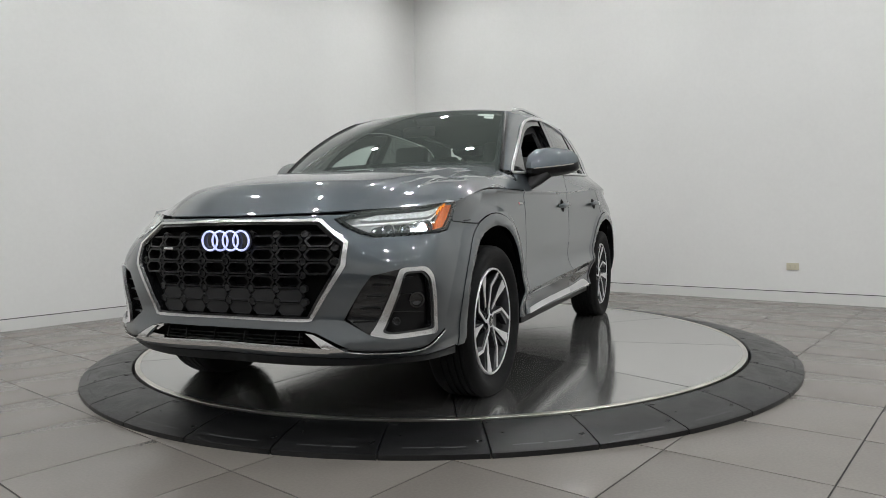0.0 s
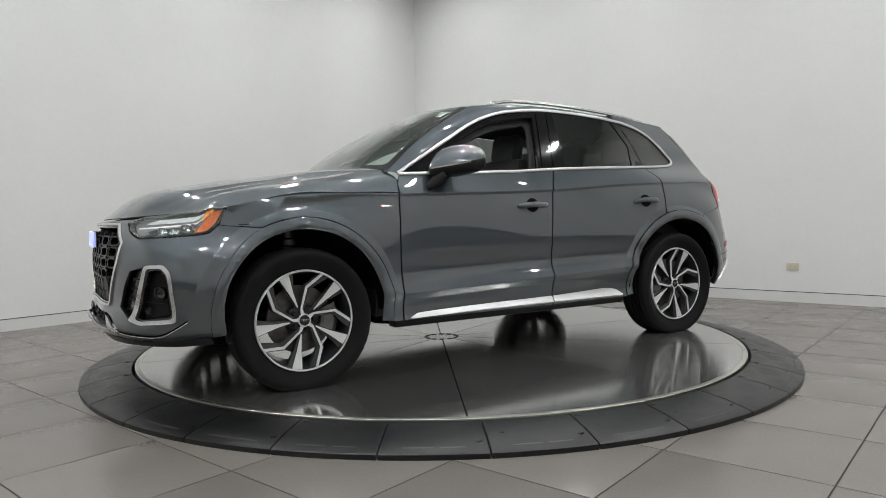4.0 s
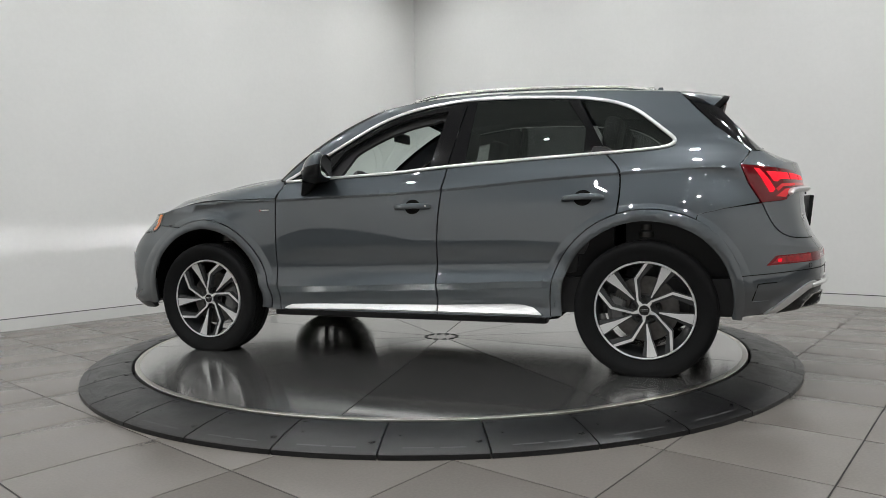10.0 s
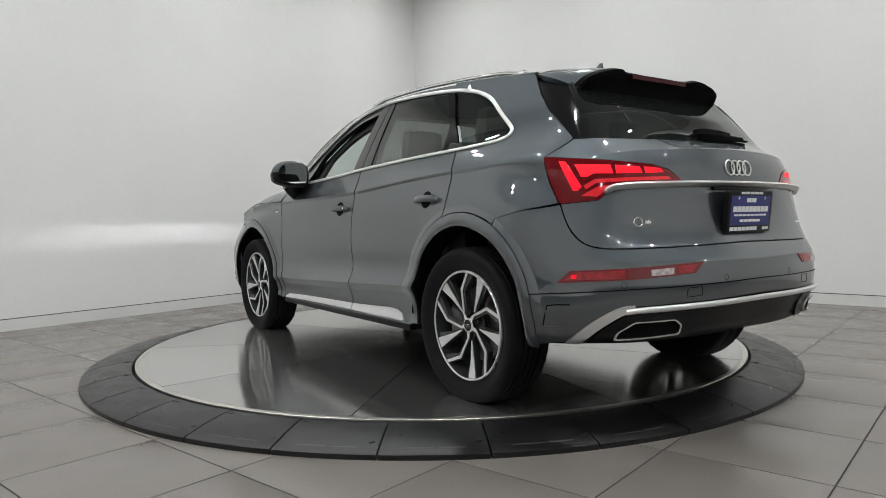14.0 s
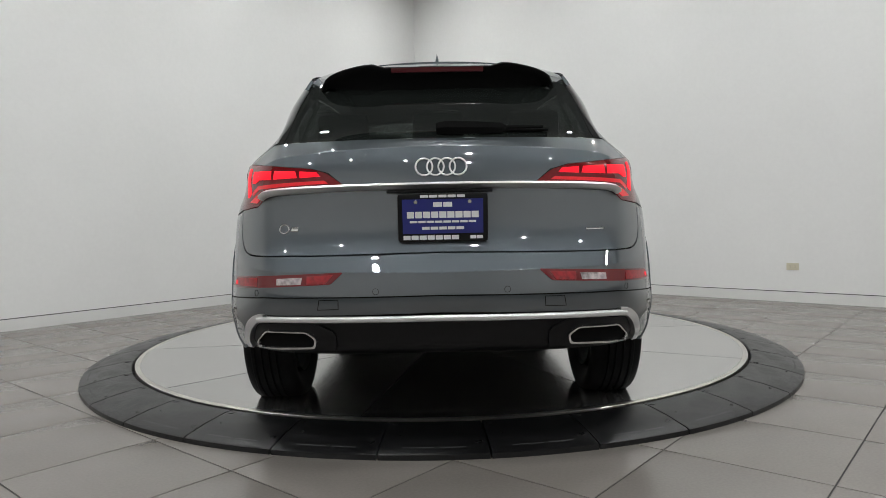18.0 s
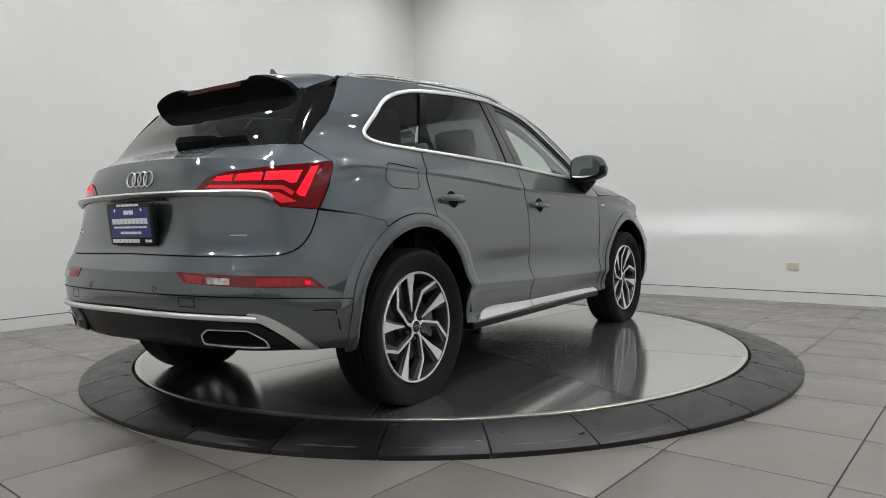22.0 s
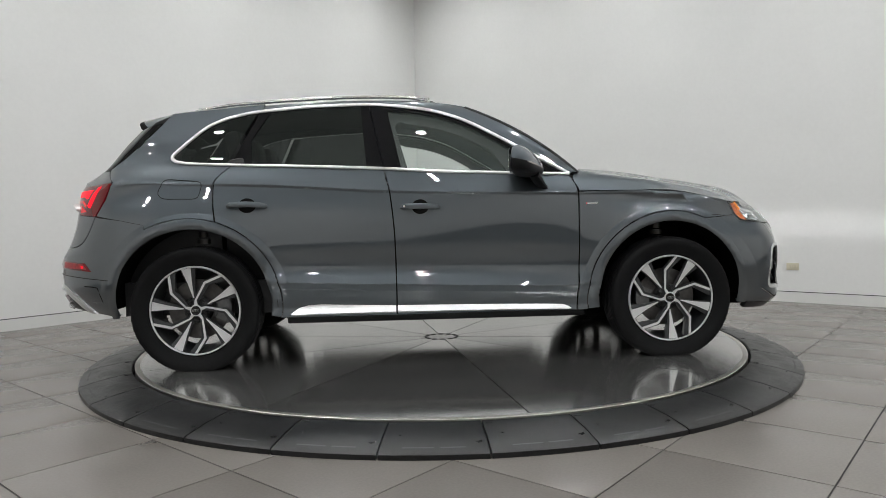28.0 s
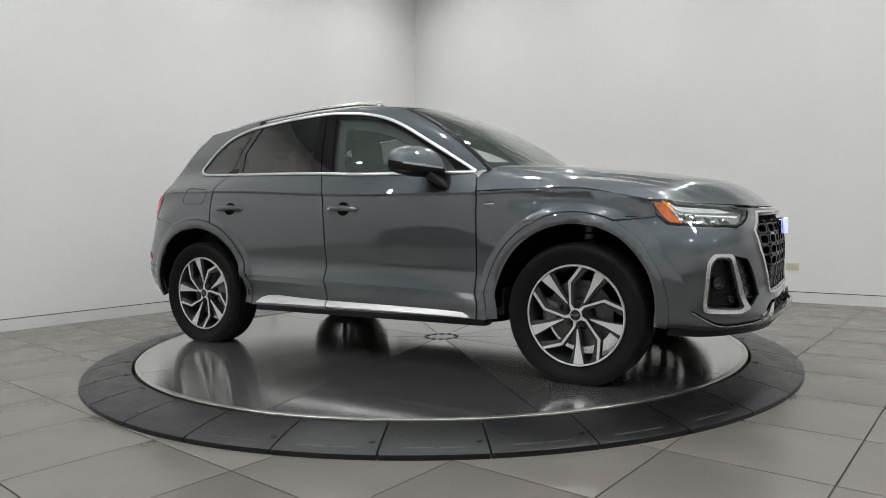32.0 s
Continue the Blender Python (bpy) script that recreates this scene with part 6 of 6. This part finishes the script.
# ---- wheels, mirrors, cabin ----
def wheel_meshes():
    """Tyre and rim round the y axis, outer face towards +y at y = 0.09."""
    meshes = {}
    R, W = .371, .118
    bm = bmesh.new()
    prof = [(.250, .072), (.268, .088), (.285, .096), (.300, .105), (.318, .113), (.335, .1165), (.350, .113), (.360, .106), (.3665, .096), (.3690, .078)]
    tread = []
    for y0 in (.062, .030, -.004, -.036):
        tread += [(R, y0 + .012), (R, y0), (R - .008, y0 - .002), (R - .008, y0 - .009), (R, y0 - .011)]
    full = prof + tread + [(r, -y) for r, y in prof[::-1]]
    steps = 96
    rings = []
    for k in range(steps):
        a = 2 * math.pi * k / steps
        row = []
        for i, (r, y) in enumerate(full):
            rr = r - (.0028 if k % 2 and .355 < r < .3695 else 0)
            row.append(bm.verts.new((rr * math.cos(a), y, rr * math.sin(a))))
        rings.append(row)
    for k in range(steps):
        a, b = rings[k], rings[(k + 1) % steps]
        for i in range(len(full) - 1):
            bm.faces.new((a[i], a[i + 1], b[i + 1], b[i]))
    # the tyre's foot is flat where it stands
    for v in bm.verts:
        v.co.z = max(v.co.z, TABLE_Z - AXLE_Z + .001)
    meshes["tyre"] = mesh_of("tyre", bm, M_TYRE, 0.5)
    bm = bmesh.new()
    lathe(bm, [(.2505, .086), (.251, .093), (.257, .095), (.261, .090), (.261, .080)], 72, axis="Y")
    meshes["rim_edge"] = mesh_of("rim_edge", bm, M_ALLOY, 0.5)
    bm = bmesh.new()
    lathe(bm, [(.249, .090), (.243, .070), (.238, .04), (.228, -.02), (.226, -.085), (.240, -.10)], 72, axis="Y")
    meshes["barrel"] = mesh_of("barrel", bm, M_ALLOY_DARK, 0.5)

    def pol(r, deg, y):
        a = math.radians(deg)
        return (-r * math.cos(a), y, r * math.sin(a))

    def slab_poly(pts, y0s, depth, bm):
        """A blade with a sloped face: points (r, deg, y)."""
        top = [bm.verts.new(pol(r, d, y)) for r, d, y in pts]
        bot = [bm.verts.new(pol(r, d, y - depth)) for r, d, y in pts]
        n = len(top)
        bm.faces.new(top)
        bm.faces.new(bot[::-1])
        for i in range(n):
            bm.faces.new((top[i], bot[i], bot[(i + 1) % n], top[(i + 1) % n]))
    # wide blade: bright face on a dark core; degrees count up against the clock as seen from outside
    bm = bmesh.new()
    slab_poly([(.074, -3.0, .066), (.074, 1.5, .066), (.160, 3.8, .074), (.2515, 6.0, .088), (.2515, -6.5, .088), (.160, -4.6, .074)], 0, .004, bm)
    meshes["blade_face"] = mesh_of("blade_face", bm, M_ALLOY, 0.3)
    bm = bmesh.new()
    slab_poly([(.060, -8, .056), (.060, 6, .056), (.160, 5.2, .068), (.249, 7.0, .083), (.249, -12.0, .078), (.160, -8.5, .062)], 0, .030, bm)
    meshes["blade_core"] = mesh_of("blade_core", bm, M_ALLOY_DARK, 0.3)
    # thin bent spoke
    bm = bmesh.new()
    slab_poly([(.018, 30, .0765), (.018, -60, .0765), (.060, -16.5, .075), (.166, -32.0, .080), (.2515, -50.0, .089), (.2515, -46.3, .089), (.175, -28.2, .080), (.060, -5, .075)], 0, .004, bm)
    meshes["spoke_face"] = mesh_of("spoke_face", bm, M_ALLOY, 0.3)
    bm = bmesh.new()
    slab_poly([(.040, 2, .066), (.045, -24, .066), (.160, -36.5, .074), (.249, -57.0, .080), (.249, -45.0, .084), (.178, -26.5, .075)], 0, .030, bm)
    meshes["spoke_core"] = mesh_of("spoke_core", bm, M_ALLOY_DARK, 0.3)
    bm = bmesh.new()
    lathe(bm, [(.0, .050), (.050, .050), (.066, .046), (.076, .035), (.078, .02), (.06, .0), (0, 0)], 40, axis="Y")
    meshes["hub"] = mesh_of("hub", bm, M_ALLOY_DARK, 0.5)
    bm = bmesh.new()
    lathe(bm, [(.0, .082), (.024, .082), (.0265, .079), (.027, .062)], 32, axis="Y")
    lathe(bm, [(.0270, .070), (.0275, .0795), (.0325, .0790), (.0345, .072)], 32, axis="Y")
    for f in bm.faces:
        c = f.calc_center_median()
        f.material_index = 1 if math.hypot(c.x, c.z) > .0272 else 0
    meshes["centre_cap"] = mesh_of("centre_cap", bm, [M_GLOSS, M_ALLOY], 0.5)
    bm = bmesh.new()
    for k in range(4):
        tube(bm, [(-.0135 + .009 * k + .0062 * math.cos(a), .0828, .0062 * math.sin(a)) for a in [2 * math.pi * j / 16 for j in range(16)]], .0008, 5, True, (0, 1, 0))
    meshes["cap_rings"] = mesh_of("cap_rings", bm, M_BRIGHT, 0.8)
    bm = bmesh.new()
    lathe(bm, [(0, .066), (.009, .066), (.0115, .062), (.0115, .045)], 6, axis="Y")
    lathe(bm, [(.0125, .0555), (.0165, .0555), (.0165, .045)], 14, axis="Y")
    meshes["wheel_bolt"] = mesh_of("wheel_bolt", bm, M_BOLT, 0.4)
    bm = bmesh.new()
    lathe(bm, [(.085, .006), (.175, .006), (.175, -.02), (.085, -.02)], 56, axis="Y", closed=True)
    lathe(bm, [(.0, .03), (.075, .03), (.085, .0)], 32, axis="Y")
    meshes["brake_disc"] = mesh_of("brake_disc", bm, M_IRON, 0.4)
    bm = bmesh.new()
    arcs = [(math.radians(d)) for d in np.linspace(-24, 24, 9)]
    rows = []
    for a in arcs:
        rows.append([bm.verts.new((r * math.cos(a), y, r * math.sin(a))) for r, y in ((.105, -.05), (.105, .036), (.120, .046), (.175, .046), (.196, .034), (.196, -.05))])
    for a, b in zip(rows, rows[1:]):
        for i in range(6):
            bm.faces.new((a[i], a[(i + 1) % 6], b[(i + 1) % 6], b[i]))
    bm.faces.new(rows[0])
    bm.faces.new(rows[-1][::-1])
    meshes["brake_caliper"] = mesh_of("brake_caliper", bm, mat("caliper_grey", (0.16, 0.16, 0.16), 0.4, metal=0.5, wear=0.15, wear_scale=30), 0.5)
    return meshes


def build_wheels():
    me = wheel_meshes()
    for x, sd, phase, cal in ((1.4095, 1, 115, -1), (-1.4095, 1, 63, 1), (1.4095, -1, 58, -1), (-1.4095, -1, 101, 1)):
        wheel = new("wheel")
        wheel.parent = CAR
        tagged(wheel, "alloy wheel with silver blades and a black tyre")
        wheel.matrix_basis = pose(x, sd * .795, AXLE_Z, 0, 0, 0 if sd == 1 else 180)
        # the outer face looks along the wheel's own +y; its left seen from outside is +x
        def put(name, turn=0.0):
            ob = new(name, me[name])
            ob.parent = wheel
            ob.matrix_basis = Matrix.Rotation(math.radians(turn), 4, "Y")
            return ob
        put("tyre"), put("rim_edge"), put("barrel"), put("hub"), put("centre_cap"), put("cap_rings")
        for k in range(5):
            # turning about +y by a carries degrees down as seen from outside
            a = phase + 72 * k
            for n in ("blade_face", "blade_core", "spoke_face", "spoke_core"):
                put(n, a)
            b = new("wheel_bolt", me["wheel_bolt"])
            b.parent = wheel
            ang = math.radians(a - 43)
            b.location = (-.056 * math.cos(ang), 0, .056 * math.sin(ang))
        put("brake_disc")
        # the caliper sits behind the axle at the front, before it at the rear
        c = put("brake_caliper")
        c.matrix_basis = Matrix.Rotation(math.radians(180 if (cal * sd) < 0 else 0), 4, "Y")


build_wheels()


def build_mirror(sd):
    mir = group_part("door_mirror", CAR, "grey door mirror on a black arm")
    # side outline from the rear's foot round over the top to the front: along x, along z
    unit = [(0, .12), (-.01, .50), (.07, .90), (.20, .99), (.42, .965), (.66, .82), (.88, .56), (1.0, .30), (.985, .14), (.86, .02), (.55, -.02), (.18, .01)]
    ring = smooth_line([unit[-1]] + unit + unit[:2], 3)[3:3 + 36]
    secs = [(.812, .500, .580, 1.105, 1.195), (.830, .474, .632, 1.088, 1.236), (.865, .463, .648, 1.080, 1.256), (.92, .450, .624, 1.080, 1.263), (.98, .435, .592, 1.086, 1.262),
            (1.035, .421, .560, 1.096, 1.252), (1.072, .413, .530, 1.106, 1.235), (1.094, .414, .500, 1.117, 1.212), (1.106, .424, .470, 1.132, 1.185)]
    split = lambda x: 1.176 - .20 * (x - .43)
    for name, material, cap in (("mirror_cap", M_PAINT, True), ("mirror_housing", M_PLASTIC, False)):
        bm = bmesh.new()
        rows = []
        for y, x0, x1, z0, z1 in secs:
            mx, mz = (x0 + x1) / 2, (z0 + z1) / 2
            grow = 1.0 if cap else .965
            row = []
            for p, q in ring:
                x, z = x0 + (x1 - x0) * p, z0 + (z1 - z0) * q
                if cap:
                    z = max(z, split(x))
                row.append(bm.verts.new((mx + (x - mx) * grow, sd * (y if cap else .95 + (y - .95) * .985), mz + (z - mz) * grow)))
            rows.append(row)
        for r0, r1 in zip(rows, rows[1:]):
            for k in range(36):
                bm.faces.new((r0[k], r0[(k + 1) % 36], r1[(k + 1) % 36], r1[k]))
        bm.faces.new(rows[0])
        bm.faces.new(rows[-1][::-1])
        bmesh.ops.remove_doubles(bm, verts=bm.verts[:], dist=.0004)
        part(name, bm, material, mir, "glossy grey painted cap" if cap else "black lower housing", .7)
    bm = bmesh.new()
    prism(bm, rounded([(.846, 1.112), (.850, 1.225), (.90, 1.246), (1.0, 1.244), (1.060, 1.215), (1.078, 1.165), (1.06, 1.122), (.95, 1.104)], .025), -.002, .002, 0, Matrix(((-.25, 0, 1, .672), (sd, 0, 0, 0), (0, 1, 0, 0), (0, 0, 0, 1))))
    part("mirror_glass", bm, M_MIRROR, mir, "silver mirror glass", .3)
    bm = bmesh.new()
    sweep(bm, [(.640, sd * .830, 1.022), (.625, sd * .855, 1.040), (.600, sd * .885, 1.072), (.570, sd * .915, 1.110)], [(.050 * math.cos(q), .024 * math.sin(q)) for q in [2 * math.pi * k / 14 for k in range(14)]], False, (0, .5 * sd, 1), [1.0, 1.0, 1.15, 1.35])
    part("mirror_arm", bm, M_PLASTIC, mir, "black mirror arm", .8)
    bm = bmesh.new()
    sweep(bm, [(.640, sd * .88, 1.130), (.622, sd * .92, 1.134), (.592, sd * .98, 1.140), (.560, sd * 1.035, 1.146), (.512, sd * 1.088, 1.156)], [(-.004, -.0045), (-.004, .0045), (.003, .003), (.003, -.003)])
    part("turn_signal", bm, M_LENS_GREY, mir, "slim clear turn signal")


M_LENS_GREY = mat("grey_lens", (0.35, 0.33, 0.30), 0.15, coat=1.0)
sides(build_mirror)


def cushion(bm, sx, sy, sz, m, r=.05):
    box(bm, -sx / 2, sx / 2, -sy / 2, sy / 2, -sz / 2, sz / 2, r, m)


def build_seat(x, y, rear=False):
    seat = group_part("rear_seat" if rear else "front_seat", CAR, "black leather seat with headrest")
    w = .50 if not rear else .56
    bm = bmesh.new()
    cushion(bm, .52, w, .16, pose(x + .12, y, .62, 0, -6, 0))
    part("seat_cushion", bm, M_SEAT, seat)
    bm = bmesh.new()
    cushion(bm, .14, w, .62, pose(x - .19, y, .93, 0, -16, 0))
    for e in (-1, 1):
        cushion(bm, .17, .09, .5, pose(x - .165, y + e * (w / 2 - .05), .90, 0, -16, 0), .035)
    part("seat_back", bm, M_SEAT, seat)
    bm = bmesh.new()
    cushion(bm, .10, .27, .19, pose(x - .300, y, 1.315, 0, -10, 0), .045)
    part("headrest", bm, M_SEAT, seat)
    for e in (-.06, .06):
        bm = bmesh.new()
        tube(bm, [(x - .27, y + e, 1.18), (x - .30, y + e, 1.28)], .006, 8, up=(1, 0, 0))
        part("headrest_post", bm, M_BRIGHT, seat)


def build_cabin():
    build_seat(.02, .37)
    build_seat(.02, -.37)
    for y in (.50, 0, -.50):
        build_seat(-.92, y, True)
    bm = bmesh.new()
    path = [(.74, y, 1.055 - .05 * (y / .7) ** 2) for y in np.linspace(-.72, .72, 13)]
    sweep(bm, path, [(-.26, -.04), (-.26, .035), (-.10, .06), (.14, .045), (.20, -.02), (.16, -.28), (-.20, -.28)])
    dash = part("dashboard", bm, M_PLASTIC, CAR, "black dashboard")
    bm = bmesh.new()
    box(bm, .585, .60, -.14, .14, 1.08, 1.19, .006)
    part("screen", bm, M_GLOSS, dash, "dark centre screen")
    m = pose(.42, .37, 1.01, 0, -62, 0)
    bm = bmesh.new()
    tube(bm, [tuple(m @ Vector((.185 * math.cos(a), .185 * math.sin(a), 0))) for a in [2 * math.pi * k / 36 for k in range(36)]], .015, 10, True, tuple(m.to_3x3() @ Vector((0, 0, 1))))
    for a in (0, math.pi, math.pi * 1.5):
        tube(bm, [tuple(m @ Vector((.02 * math.cos(a), .02 * math.sin(a), -.01))), tuple(m @ Vector((.18 * math.cos(a), .18 * math.sin(a), 0)))], .014, 8, up=tuple(m.to_3x3() @ Vector((0, 0, 1))))
    disc(bm, .065, -.02, 24, m, .03)
    part("steering_wheel", bm, M_SEAT, CAR, "black leather steering wheel")
    bm = bmesh.new()
    box(bm, .33, .36, -.12, .12, 1.40, 1.47, .012, pose(0, 0, 0))
    tube(bm, [(.36, 0, 1.46), (.42, 0, 1.50)], .012, 8, up=(0, 1, 0))
    part("cabin_mirror", bm, M_PLASTIC, CAR, "black rear-view mirror")
    bm = bmesh.new()
    box(bm, .66, .86, -.45, -.20, 1.108, 1.1095, 0, pose(0, 0, 0, 0, 4, 0))
    part("paper_sheet", bm, M_STICKER, dash, "white paper sheet on the dashboard", 0)
    # headliner under the roof
    panel("headliner", [(.12, -.54), (.12, .54), (-1.58, .50), (-1.58, -.50)], M_LINER, CAR, 1, fn=roof_fn, off=-.035, thick=0, res=.12, label="dark headliner under the roof")
    bm = bmesh.new()
    box(bm, -1.85, .95, -.76, .76, .302, .50)
    box(bm, -1.90, -1.30, -.66, .66, .50, .98)
    part("cabin_floor", bm, M_SEAT, CAR, "black carpet", 0)
    for sd in (1, -1):
        bm = bmesh.new()
        box(bm, -1.25, .82, min(sd * .70, sd * .76), max(sd * .70, sd * .76), .50, 1.07, .02)
        part("door_lining", bm, M_PLASTIC, CAR, "black inner door lining")
        bm = bmesh.new()
        sweep(bm, [(-.26, sd * .74, 1.10), (-.30, sd * .70, 1.30), (-.36, sd * .62, 1.52)], [(-.05, -.015), (-.05, .015), (.05, .015), (.05, -.015)], False, (0, sd, .3))
        part("pillar_lining", bm, M_LINER, CAR, "dark pillar lining")


build_cabin()


# ---- floor tiles ----
def build_floor():
    bm = bmesh.new()
    box(bm, BACK_U, WALL_U, BACK_V, WALL_V, FLOOR_Z - 0.06, FLOOR_Z - 0.0025)
    ground = new("floor_bed", mesh_of("floor_bed", bm, M_GROUT, 0))
    ground.matrix_world = ROOM
    tagged(ground, "dark grout bed under the floor tiles", kind="structure")
    bm = bmesh.new()
    gu, gv = PITCH_U / 2 - 0.0030, PITCH_V / 2 - 0.0030
    prism(bm, [(-gu, -gv), (gu, -gv), (gu, gv), (-gu, gv)], -0.008, 0.0, 0.0012)
    tile = mesh_of("tile", bm, M_TILE, 0.3)
    cells = []
    for i in range(-15, 7):
        for j in range(-15, 7):
            u, v = (i + 0.5) * PITCH_U, V_PHASE + (j + 0.5) * PITCH_V
            if u + gu > WALL_U + 0.3 or v + gv > WALL_V + 0.3 or u < BACK_U or v < BACK_V:
                continue
            if math.hypot(u, v) + 0.42 < 2.0:
                continue
            # distance from the place where the viewer and the table are
            cells.append((math.hypot(u + 0.6, v + 0.6), u, v))
    cells.sort()
    for d, u, v in cells[:300]:
        t = new("tile", tile)
        t.parent = ground
        t.location = (u, v, FLOOR_Z)
    rest = bmesh.new()
    for d, u, v in cells[300:]:
        prism(rest, [(u - gu, v - gv), (u + gu, v - gv), (u + gu, v + gv), (u - gu, v + gv)], FLOOR_Z - 0.008, FLOOR_Z)
    if len(rest.verts):
        tagged(part("far_tiles", rest, M_TILE, ground, smooth=0), kind="stuff")


build_floor()


def motions():
    rows = [(t, pose(0, 0, 0, 0, 0, TURN_START + TURN_RATE * t)) for t in TURN_TIMES]
    walk(TABLE, rows)
    walk(CAR, [(t, m @ pose(CAR_X, CAR_Y, 0)) for t, m in rows])


motions()
